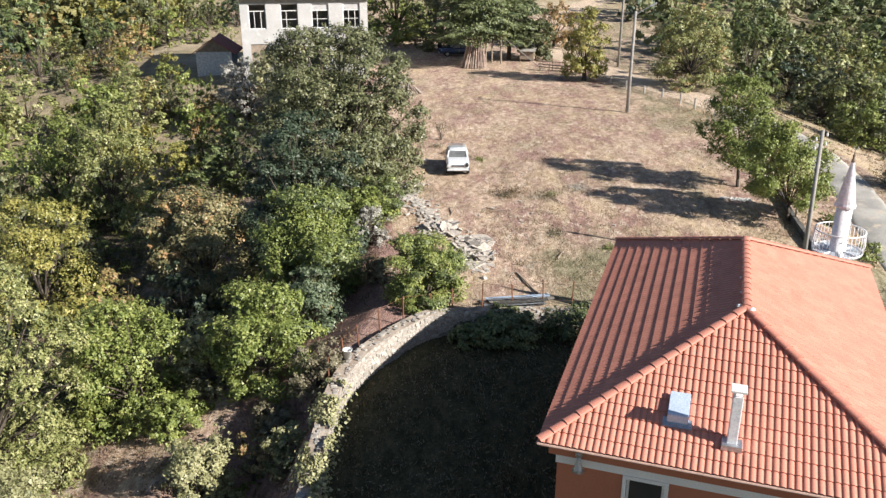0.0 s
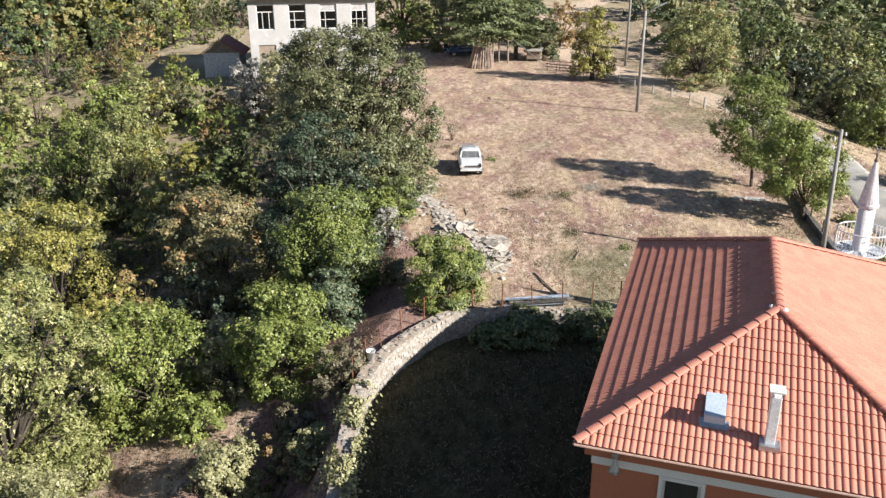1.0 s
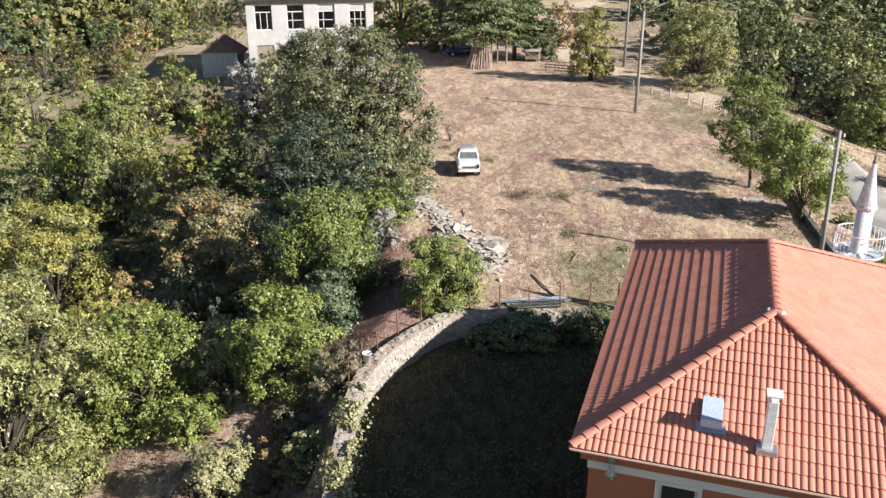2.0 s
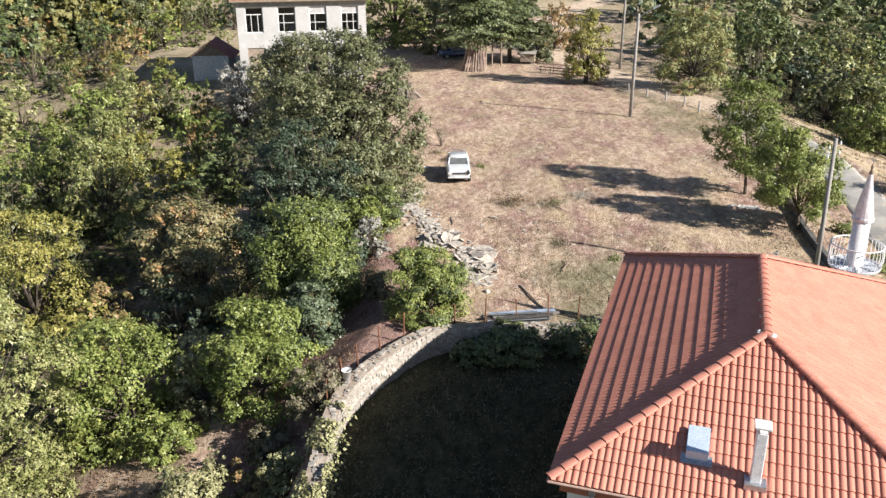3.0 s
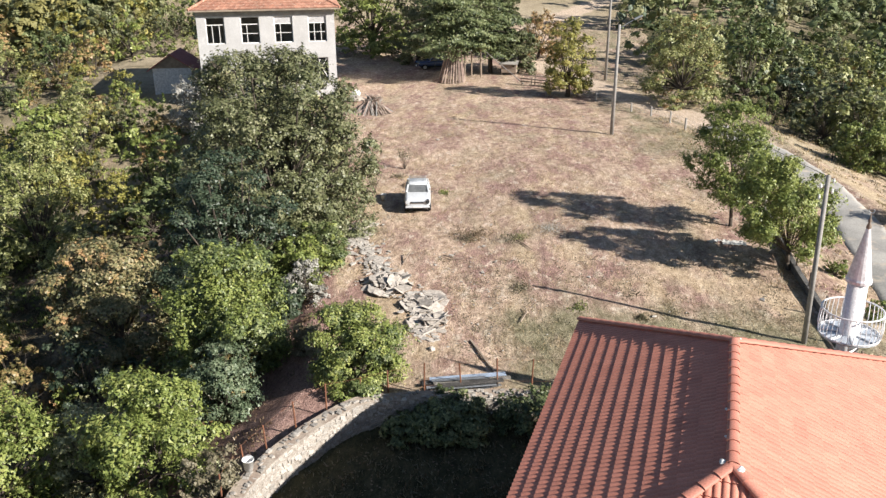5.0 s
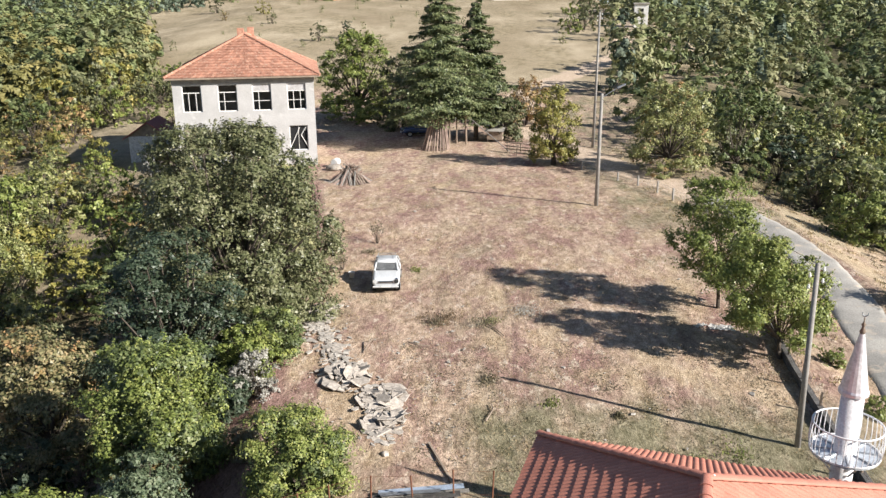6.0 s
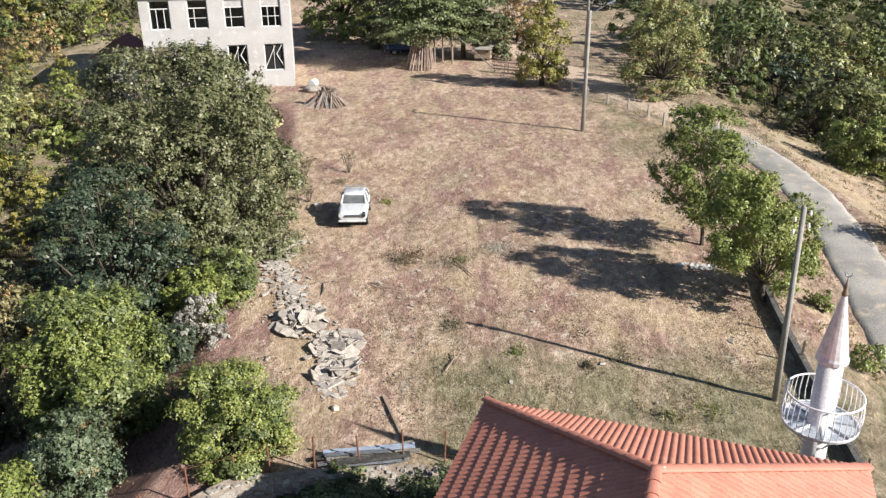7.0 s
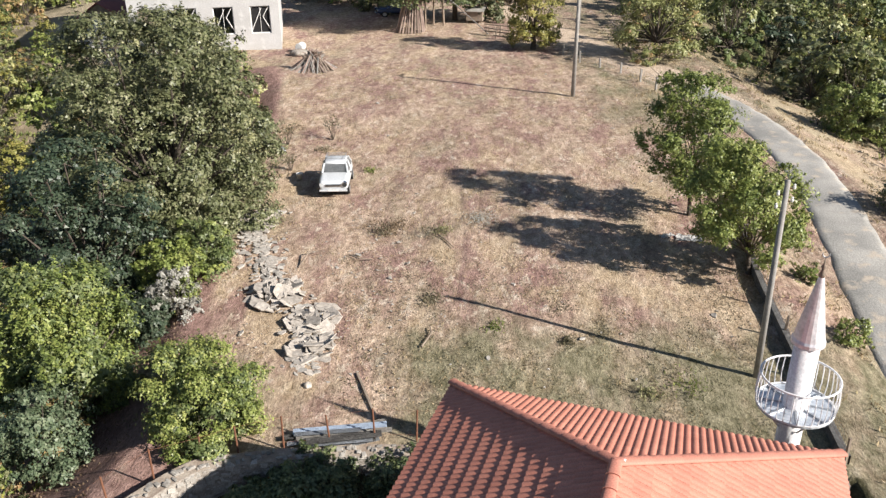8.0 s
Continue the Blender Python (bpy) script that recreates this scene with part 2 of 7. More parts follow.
# near black, painted for the unlit depth of openings
M_dark = mat("dark_void", (0.02, 0.02, 0.022), bump=0)
M_plaster = mat("weathered_grey_plaster", (0.50, 0.488, 0.485), (0.43, 0.418, 0.412), 0.6, 14, 0.95, 0.15, spot=(0.55, 0.537, 0.53))
M_oldtile = mat("old_clay_tile", (0.44, 0.225, 0.155), (0.34, 0.165, 0.115), 1.5, 12, 0.9, 0.2, spot=(0.50, 0.34, 0.26), island=0.25)
M_wood = mat("weathered_wood", (0.30, 0.24, 0.19), (0.21, 0.165, 0.13), 2.5, 30, 0.9, 0.3, vary=0.2)
M_pole = mat("grey_wood_pole", (0.33, 0.31, 0.29), (0.25, 0.235, 0.22), 3, 30, 0.9, 0.2)
M_logs = mat("bare_log", (0.36, 0.275, 0.235), (0.23, 0.165, 0.14), 2, 20, 0.9, 0.3, vary=0.3)
M_bark = mat("bark", (0.12, 0.098, 0.080), (0.07, 0.056, 0.045), 3, 20, 0.95, 0.6)
M_stone = mat("pale_limestone", (0.45, 0.415, 0.375), (0.33, 0.30, 0.27), 4, 25, 0.9, 0.35, vary=0.2, island=0.2)
M_slab = mat("grey_stone_slab", (0.52, 0.465, 0.41), (0.34, 0.30, 0.265), 2.5, 18, 0.9, 0.3, vary=0.22)
M_mortar = mat("rough_mortar", (0.36, 0.32, 0.28), (0.24, 0.205, 0.175), 5, 20, 0.95, 0.6, spot=(0.46, 0.42, 0.385))
M_rust = mat("rusty_steel", (0.24, 0.105, 0.06), (0.15, 0.07, 0.045), 8, 40, 0.85, 0.2)
M_concrete = mat("old_concrete", (0.36, 0.34, 0.31), (0.27, 0.25, 0.23), 2, 25, 0.95, 0.3)
M_plinth = mat("dark_concrete", (0.13, 0.125, 0.12), (0.075, 0.07, 0.068), 2, 20, 0.95, 0.4, spot=(0.2, 0.19, 0.18))
M_tar = mat("dark_plinth", (0.055, 0.05, 0.047), (0.035, 0.033, 0.032), 3, 20, 0.9, 0.2)
M_redroof = mat("dark_red_sheet_roof", (0.32, 0.105, 0.10), (0.25, 0.08, 0.078), 2, 20, 0.7, 0.1)
# the shade's bluish cast is mixed into the whitish stone
M_rubble_wall = mat("shade_blue_stone_wall", (0.60, 0.60, 0.62), (0.36, 0.37, 0.40), 4.5, 12, 0.95, 0.6, spot=(0.74, 0.73, 0.72))
M_carwhite = mat("white_car_paint", (0.60, 0.615, 0.635), (0.54, 0.555, 0.575), 1, 20, 0.3, 0.0, coat=0.4)
M_carblue = mat("dark_blue_car_paint", (0.045, 0.075, 0.17), (0.04, 0.065, 0.15), 1, 20, 0.25, 0.0, coat=0.6)
M_rubber = mat("tyre_rubber", (0.025, 0.025, 0.026), bump=0.05)
M_chrome = mat("chrome", (0.6, 0.6, 0.6), rough=0.2, metal=1.0, bump=0)
M_ash = mat("grey_ash", (0.50, 0.49, 0.50), (0.38, 0.36, 0.36), 3, 20, 0.95, 0.3)


def glass_mat():
    m = bpy.data.materials.new("window_glass")
    m.use_nodes = True
    b = m.node_tree.nodes["Principled BSDF"]
    b.inputs["Base Color"].default_value = (0.03, 0.035, 0.04, 1)
    b.inputs["Roughness"].default_value = 0.08
    b.inputs["Specular IOR Level"].default_value = 0.6
    return m


M_glass = glass_mat()
# the pale base puts the sky's reflection into the car glass
M_carglass = mat("sky_pale_car_glass", (0.30, 0.31, 0.32), (0.22, 0.23, 0.24), 3, 20, 0.12, 0.0, spec=0.6)
LEAF = {
    "oak": leaf_mat("oak_leaf", [(0.032, 0.040, 0.016), (0.083, 0.095, 0.041), (0.163, 0.174, 0.082), (0.298, 0.285, 0.172)]),
    "blue": leaf_mat("locust_leaf", [(0.016, 0.026, 0.015), (0.037, 0.059, 0.035), (0.074, 0.099, 0.059), (0.140, 0.153, 0.102)]),
    "teal": leaf_mat("locust_bush_leaf", [(0.035, 0.056, 0.032), (0.090, 0.128, 0.072), (0.165, 0.205, 0.120), (0.270, 0.290, 0.185)]),
    "green": leaf_mat("bright_leaf", [(0.052, 0.075, 0.017), (0.130, 0.168, 0.041), (0.244, 0.282, 0.080), (0.395, 0.402, 0.131)]),
    "deep": leaf_mat("deep_leaf", [(0.032, 0.049, 0.015), (0.080, 0.109, 0.037), (0.149, 0.184, 0.071), (0.244, 0.262, 0.117)]),
    "yellow": leaf_mat("yellowing_leaf", [(0.080, 0.087, 0.020), (0.194, 0.191, 0.048), (0.328, 0.302, 0.088), (0.486, 0.397, 0.139)]),
    "willow": leaf_mat("willow_leaf", [(0.061, 0.078, 0.022), (0.156, 0.178, 0.056), (0.313, 0.320, 0.126), (0.539, 0.501, 0.261)]),
    "silver": leaf_mat("olive_leaf", [(0.089, 0.099, 0.042), (0.212, 0.212, 0.100), (0.351, 0.338, 0.175), (0.502, 0.472, 0.274)]),
    "brown": leaf_mat("seed_brown_leaf", [(0.066, 0.074, 0.027), (0.179, 0.162, 0.061), (0.359, 0.248, 0.114), (0.541, 0.311, 0.162)]),
    "heaven": leaf_mat("seeding_leaf", [(0.046, 0.061, 0.026), (0.125, 0.133, 0.060), (0.254, 0.223, 0.111), (0.429, 0.325, 0.180)]),
    "spruce": leaf_mat("spruce_needle", [(0.025, 0.038, 0.017), (0.073, 0.099, 0.043), (0.170, 0.201, 0.087), (0.336, 0.348, 0.174)], 0.15),
    "pale": leaf_mat("grey_flowering_leaf", [(0.15, 0.155, 0.11), (0.28, 0.27, 0.23), (0.42, 0.40, 0.36), (0.55, 0.53, 0.49)]),
    "dry": leaf_mat("dry_grass", [(0.26, 0.185, 0.10), (0.40, 0.30, 0.175), (0.50, 0.395, 0.25), (0.26, 0.235, 0.11)]),
    "drab": leaf_mat("half_dry_leaf", [(0.085, 0.085, 0.045), (0.15, 0.135, 0.08), (0.22, 0.19, 0.125), (0.32, 0.28, 0.20)]),
    "litter": leaf_mat("leaf_litter", [(0.09, 0.065, 0.04), (0.15, 0.105, 0.065), (0.21, 0.15, 0.095), (0.28, 0.21, 0.14)], 0.1),
    # far leaf tones are lightened, putting distance haze into their colour
    "wood_far": leaf_mat("hazed_wood_leaf", [(0.078, 0.103, 0.042), (0.161, 0.195, 0.084), (0.241, 0.270, 0.118), (0.329, 0.326, 0.149)], 0.18, 0.6, 0.16, 0.14, 0.7),
    "wood_yellow": leaf_mat("hazed_yellow_leaf", [(0.103, 0.103, 0.036), (0.192, 0.182, 0.063), (0.286, 0.251, 0.094), (0.358, 0.283, 0.124)], 0.18, 0.6, 0.16, 0.14, 0.7),
    "wood_olive": leaf_mat("hazed_olive_leaf", [(0.092, 0.108, 0.049), (0.181, 0.194, 0.090), (0.269, 0.268, 0.135), (0.350, 0.332, 0.180)], 0.18, 0.6, 0.16, 0.14, 0.7),
    # bluer green stands in for the haze over the far ridge
    "wood_pine": leaf_mat("hazed_pine_needle", [(0.050, 0.074, 0.051), (0.101, 0.135, 0.095), (0.155, 0.191, 0.136), (0.208, 0.228, 0.169)], 0.12, 0.6, 0.16, 0.2, 0.6),
}


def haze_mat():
    """Pale blue emission that stands in for bright, hazy sky."""
    h = bpy.data.materials.new("glowing_haze")
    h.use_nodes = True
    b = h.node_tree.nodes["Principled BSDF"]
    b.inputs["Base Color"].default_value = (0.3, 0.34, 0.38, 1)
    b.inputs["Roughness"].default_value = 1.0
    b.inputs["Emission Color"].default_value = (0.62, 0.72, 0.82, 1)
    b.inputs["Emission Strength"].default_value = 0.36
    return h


M_haze = haze_mat()


# ---- helpers for meshes ----
def link_mesh(name, me, parent=None, label="", kind=""):
    ob = new(name, me)
    if parent:
        ob.parent = parent
    return tagged(ob, label=label, kind=kind)


def part(name, bm, material, parent, label="", smooth=False, kind=""):
    """Links a bmesh as one mesh object under a thing or a part."""
    bmesh.ops.recalc_face_normals(bm, faces=bm.faces)
    me = bpy.data.meshes.new(name)
    bm.to_mesh(me)
    bm.free()
    me.materials.append(material)
    if smooth:
        me.shade_smooth()
    return link_mesh(name, me, parent, label, kind)


def mesh_of(name, verts, faces, material, smooth=False):
    me = bpy.data.meshes.new(name)
    me.from_pydata(verts, [], faces)
    me.materials.append(material)
    if smooth:
        me.shade_smooth()
    return me


def empty(name, place, turn=0, **tags):
    ob = new(name)
    ob.matrix_basis = pose(*place, 0, 0, turn)
    return tagged(ob, **tags)


def box(bm, x0, y0, z0, x1, y1, z1, m=None, bevel=0.0):
    r = bmesh.ops.create_cube(bm, size=1.0)
    mm = Matrix.Translation(((x0 + x1) / 2, (y0 + y1) / 2, (z0 + z1) / 2)) @ Matrix.Diagonal((x1 - x0, y1 - y0, z1 - z0, 1))
    bmesh.ops.transform(bm, matrix=(m @ mm) if m else mm, verts=r["verts"])
    if bevel:
        es = {e for v in r["verts"] for e in v.link_edges}
        bmesh.ops.bevel(bm, geom=list(es), offset=bevel, segments=2, affect="EDGES", profile=0.6)


def boxed(x0, y0, z0, x1, y1, z1, bevel=0.0):
    bm = bmesh.new()
    box(bm, x0, y0, z0, x1, y1, z1, None, bevel)
    return bm


def tube(bm, a, b, r0, r1=None, n=8, caps=True):
    """A tapered rod from a to b."""
    a, b = Vector(a), Vector(b)
    r1 = r0 if r1 is None else r1
    q = (b - a).to_track_quat("Z", "Y").to_matrix().to_4x4()
    bmesh.ops.create_cone(bm, cap_ends=caps, segments=n, radius1=r0, radius2=r1, depth=(b - a).length, matrix=Matrix.Translation((a + b) / 2) @ q)


def rod(a, b, r0, r1=None, n=8):
    bm = bmesh.new()
    tube(bm, a, b, r0, r1, n)
    return bm


def chain(bm, pts, radii, n=6):
    """A bent, tapering limb through the points."""
    for (p, q), (r, s) in zip(zip(pts, pts[1:]), zip(radii, radii[1:])):
        tube(bm, p, q, r, s, n)


def spun(bm, profile, n=24, at=(0, 0, 0)):
    """A turned form: profile of (radius, height)."""
    rings = []
    for r, z in profile:
        rings.append([bm.verts.new((at[0] + r * math.cos(2 * math.pi * i / n), at[1] + r * math.sin(2 * math.pi * i / n), at[2] + z)) for i in range(n)])
    for a, b in zip(rings, rings[1:]):
        for i in range(n):
            bm.faces.new((a[i], a[(i + 1) % n], b[(i + 1) % n], b[i]))
    bm.faces.new(rings[0][::-1])
    bm.faces.new(rings[-1])


# ---- the lie of the land ----
def smooth(v, lo, hi):
    t = np.clip((np.asarray(v, float) - lo) / (hi - lo), 0, 1)
    return t * t * (3 - 2 * t)


WALL_PATH = [(-3.7, 4.0), (-4.0, 12.0), (-4.05, 17.6), (-4.15, 21.0), (-4.05, 23.95), (-3.4, 25.9), (-2.45, 27.5), (-1.2, 29.0), (0.1, 29.5), (1.6, 29.95), (3.4, 30.25), (5.6, 30.2), (9.0, 30.1), (13.0, 29.7), (16.6, 29.4)]
WALL_TOP = [-0.35, -0.3, -0.25, -0.2, -0.1, 0.0, 0.03, 0.03, -0.08, -0.22, -0.32, -0.36, -0.4, -0.4, -0.4]
YARD = -1.1


def spline(pts, step):
    """A smooth way through the points, at even steps."""
    p = np.array([pts[0], *pts, pts[-1]], float)
    out = []
    for a, b, c, d in zip(p, p[1:], p[2:], p[3:]):
        n = max(2, int(np.linalg.norm(c - b) / step) + 1)
        t = np.linspace(0, 1, n, endpoint=False)[:, None]
        out.append(0.5 * ((2 * b) + (c - a) * t + (2 * a - 5 * b + 4 * c - d) * t**2 + (3 * b - a - 3 * c + d) * t**3))
    return np.vstack([*out, p[-1:]])


WALL_LINE = spline(WALL_PATH, 0.25)


def to_line(x, y, line):
    """Signed distance to a line (positive on its right) and the way along it."""
    x, y = np.asarray(x, float), np.asarray(y, float)
    best, side, along, run = np.full(x.shape, 1e9), np.zeros(x.shape), np.zeros(x.shape), 0.0
    for a, b in zip(line, line[1:]):
        e = b - a
        n = np.hypot(*e)
        t = np.clip(((x - a[0]) * e[0] + (y - a[1]) * e[1]) / (n * n), 0, 1)
        d = np.hypot(x - a[0] - t * e[0], y - a[1] - t * e[1])
        s = np.sign((y - a[1]) * e[0] - (x - a[0]) * e[1])
        near = d < best
        best, side, along = np.where(near, d, best), np.where(near, -s, side), np.where(near, run + t * n, along)
        run += n
    return best * side, along


ROAD_PATH = [(19.4, 8), (19.9, 20), (20.5, 28), (21.2, 34), (22.1, 40), (23.1, 46), (23.9, 51.5), (24.1, 57), (23.4, 63), (21.7, 69), (19.4, 75), (16.8, 82), (13.0, 92)]
ROAD_LINE = spline(ROAD_PATH, 0.6)
TRACK_LINE = spline([(13.0, 92), (10.5, 104), (10.0, 118), (13.0, 130), (21.0, 144), (30.0, 160), (34.0, 178), (42.0, 215)], 2.0)
SHED_LINE = spline([(-22, 97), (-30, 95), (-38, 97), (-50, 92), (-62, 84)], 2.0)
LANE_LINE = spline([(-9, 86), (-5, 96), (2, 108), (10.5, 116)], 2.0)


def height(x, y):
    x, y = np.asarray(x, float), np.asarray(y, float)
    field = np.interp(y, [15, 33, 43, 60, 85, 110], [-0.5, -0.4, 0.1, 0.3, 0.0, 0.0])
    field = field - 0.30 * (1 - smooth(x, 1.0, 7.0)) * smooth(y, 42, 47) * (1 - smooth(y, 56, 66))
    left = np.interp(y, [0, 20, 27, 31, 36, 45, 56, 70, 76, 86, 100, 140, 200], [-4.6, -4.6, -4.2, -3.2, -3.9, -4.8, -5.4, -7.5, -10, -32, -37, -46, -60])
    d = np.maximum(0, left - x)
    z = field - np.interp(y, [62, 80], [7.0, 3.4]) * (1 - np.exp(-d / np.interp(y, [62, 80], [13.0, 19.0])))
    ditch = smooth(d, 0.0, 1.2) * (1 - smooth(d, 3.0, 5.5)) * (1 - smooth(y, 22.5, 26.5))
    z = z - 1.6 * ditch
    right = np.interp(y, [0, 35, 50, 65, 80, 100, 130], [23.5, 24.5, 26.0, 25.5, 24.5, 30, 45])
    d = np.maximum(0, x - right)
    z = z - 5.5 * (1 - np.exp(-d / 14.0))
    z = z - 0.45 * smooth(x, 18.3, 20.5) * (1 - smooth(y, 55, 75))
    z = z + 12.0 * smooth(y, 100, 320) + 0.028 * np.clip(y - 105, 0, 60) * (1 - smooth(y, 165, 310))
    z = z - 16 * smooth(y, 330, 700)
    z = z + 46 * smooth(y, 210, 470) * smooth(-x, 25, 260) * (1 - smooth(y, 700, 1500))
    z = z + 1.5 * smooth(y, 95, 260) * smooth(x, 32, 110) * (1 - smooth(y, 400, 1200))
    z = z - 70 * smooth(y, 600, 2200)
    sd, _ = to_line(x, y, WALL_LINE) if x.size < 5 else (near_wall(x, y), 0)
    inside = smooth(sd, -0.12, 0.12) * (1 - smooth(x, 16.2, 16.9)) * (1 - smooth(y, 30.8, 31.3))
    return z * (1 - inside) + YARD * inside


def near_wall(x, y):
    out = np.full(x.shape, -9.0)
    m = (x > -12) & (x < 22) & (y > -6) & (y < 38)
    if m.any():
        out[m] = to_line(x[m], y[m], WALL_LINE)[0]
    return out


def ground_z(x, y):
    return float(height(np.full(6, x), np.full(6, y))[0])


def spread(lo, hi, step, far, grow=1.16):
    core = list(np.arange(lo, hi + step / 2, step))
    s, v = step, core[-1]
    up = []
    while v < far[1]:
        s *= grow
        v += s
        up.append(v)
    s, v, down = step, core[0], []
    while v > far[0]:
        s *= grow
        v -= s
        down.append(v)
    return np.array(down[::-1] + core + up)


def build_ground():
    xs = spread(-9, 25, 0.34, (-1800, 1800), 1.075)
    ys = np.r_[spread(13, 36, 0.32, (-400, 36), 1.3), spread(36.5, 100, 0.6, (99, 3500), 1.06)[0:]]
    ys = np.unique(ys.round(3))
    X, Y = np.meshgrid(xs, ys)
    Z = height(X.ravel(), Y.ravel())
    x, y = X.ravel(), Y.ravel()
    near = (np.abs(x) < 60) & (y < 130)
    dr, _ = to_line(x, y, ROAD_LINE)
    bump = np.array([noise.noise((a * 0.9, b * 0.9, 3.1)) * 0.05 + noise.noise((a * 0.28, b * 0.28, 7.7)) * 0.10 if k else 0.0 for a, b, k in zip(x, y, near)])
    Z = Z + bump * smooth(np.abs(dr), 1.6, 3.2) - 0.05 * (1 - smooth(np.abs(dr), 1.2, 1.5)) * (y < 66)
    nx, ny = len(xs), len(ys)
    i = np.arange(nx * ny).reshape(ny, nx)
    faces = np.stack([i[:-1, :-1], i[:-1, 1:], i[1:, 1:], i[1:, :-1]], -1).reshape(-1, 4)
    me = mesh_of("ground", np.c_[x, y, Z].tolist(), faces.tolist(), M_ground, True)
    # cover: red earth, green grass darkened for shade, straw meadow, pale track
    left = np.interp(y, [0, 30, 36, 45, 56, 70, 76, 86, 100], [-4.6, -1.5, -3.0, -4.4, -5.0, -7.5, -9, -33, -37])
    off = left - x
    red = np.clip(0.75 * smooth(off, -1.0, 0.5) * (1 - smooth(off, 5, 9)), 0, 1) * (y < 76)
    red = np.maximum(red, 0.36 * smooth(y, 50, 58) * (1 - smooth(y, 78, 84)) * (x < 15) * (off < -1.5))
    sd = near_wall(x, y)
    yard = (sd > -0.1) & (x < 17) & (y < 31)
    # the shade-darkened grass is fullest in the yard and under the woods
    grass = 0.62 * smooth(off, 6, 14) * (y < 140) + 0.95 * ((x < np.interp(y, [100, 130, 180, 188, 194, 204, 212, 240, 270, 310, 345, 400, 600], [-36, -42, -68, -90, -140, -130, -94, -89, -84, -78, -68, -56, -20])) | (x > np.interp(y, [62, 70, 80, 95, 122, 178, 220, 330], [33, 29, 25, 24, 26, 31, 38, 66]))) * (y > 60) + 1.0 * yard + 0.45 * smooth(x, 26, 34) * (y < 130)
    grass = grass + 0.12 * np.exp(-((y - 34) / 4.5) ** 2) * (x > 4) * (x < 18) * (~yard)
    grass = grass * (1 - 0.25 * (x > 20) * (y > 60))
    grass = np.clip(grass + 0.25 * smooth(-np.abs(x - 14), -8, -2) * smooth(y, 62, 75) * (1 - smooth(y, 90, 100)), 0, 1)
    straw = smooth(y, 112, 150) * (1 - smooth(x, 40, 70)) * smooth(x, -130, -70)
    straw = np.maximum(straw, 0.55 * smooth(-x, 16, 22) * smooth(y, 52, 62) * (1 - smooth(y, 118, 130)) * (x > -75))
    dp, _ = to_line(x, y, SHED_LINE)
    straw = np.maximum(straw, 0.85 * (1 - smooth(np.abs(dp), 1.5, 3.5)) * (x < -20))
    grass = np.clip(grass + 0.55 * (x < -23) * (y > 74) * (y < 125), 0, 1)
    straw = np.maximum(straw, 0.5 * (smooth(x, 24.5, 26.0) * (1 - smooth(x, 29, 33)) * (y > 30) * (y < 100)))
    dt, _ = to_line(x, y, TRACK_LINE)
    dl, _ = to_line(x, y, LANE_LINE)
    pale = np.maximum(1 - smooth(np.abs(dt), 1.4, 2.8), 0.0)
    pale = np.maximum(pale, (0.3 + 0.55 * smooth(y, 62, 66)) * (1 - smooth(np.abs(dr), 1.2, 2.6)) * (y < 96))
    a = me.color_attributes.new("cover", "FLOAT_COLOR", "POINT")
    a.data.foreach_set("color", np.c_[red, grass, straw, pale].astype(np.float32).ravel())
    sward = 0.62 * (1 - smooth(y, 34.5, 41)) * smooth(x, 0.5, 5) + 0.50 * smooth(x, 11, 15) * smooth(y, 55, 62)
    a = me.attributes.new("sward", "FLOAT", "POINT")
    a.data.foreach_set("value", np.clip(sward, 0, 1).astype(np.float32))
    me.update()
    return tagged(new("ground", me), "dry, sun-bleached field falling away to bushy slopes", "ground", kind="structure")


build_ground()


def strip(name, line, half, material, lift, thick, wobble=0.0):
    """A ribbon of paving along a line, lying on the ground, with real thickness."""
    t = np.gradient(line, axis=0)
    t /= np.linalg.norm(t, axis=1)[:, None]
    n = np.c_[-t[:, 1], t[:, 0]]
    verts, faces, cols = [], [], 7
    for k, (p, s) in enumerate(zip(line, n)):
        for j in range(cols):
            f = (j / (cols - 1) * 2 - 1)
            w = half + wobble * noise.noise((k * 0.35, f * 3, 1.7))
            q = p + s * f * w
            zc = ground_z(*p)
            z = 0.2 * zc + 0.8 * ground_z(*q) + lift - 0.09 * f**4
            verts.append((q[0], q[1], z))
        verts += [(verts[-cols][0], verts[-cols][1], verts[-cols][2] - thick), (verts[-1][0], verts[-1][1], verts[-1][2] - thick)]
    w = cols + 2
    for k in range(len(line) - 1):
        for j in range(cols - 1):
            faces.append((k * w + j, (k + 1) * w + j, (k + 1) * w + j + 1, k * w + j + 1))
        faces.append((k * w + cols, (k + 1) * w + cols, (k + 1) * w, k * w))
        faces.append((k * w + cols - 1, (k + 1) * w + cols - 1, (k + 1) * w + cols + 1, k * w + cols + 1))
    return new(name, mesh_of(name, verts, faces, material, True))


tagged(strip("road", ROAD_LINE[ROAD_LINE[:, 1] < 70], 1.42, M_asphalt, 0.04, 0.4, 0.3), "narrow worn grey asphalt lane with crumbling edges", "road", kind="structure")


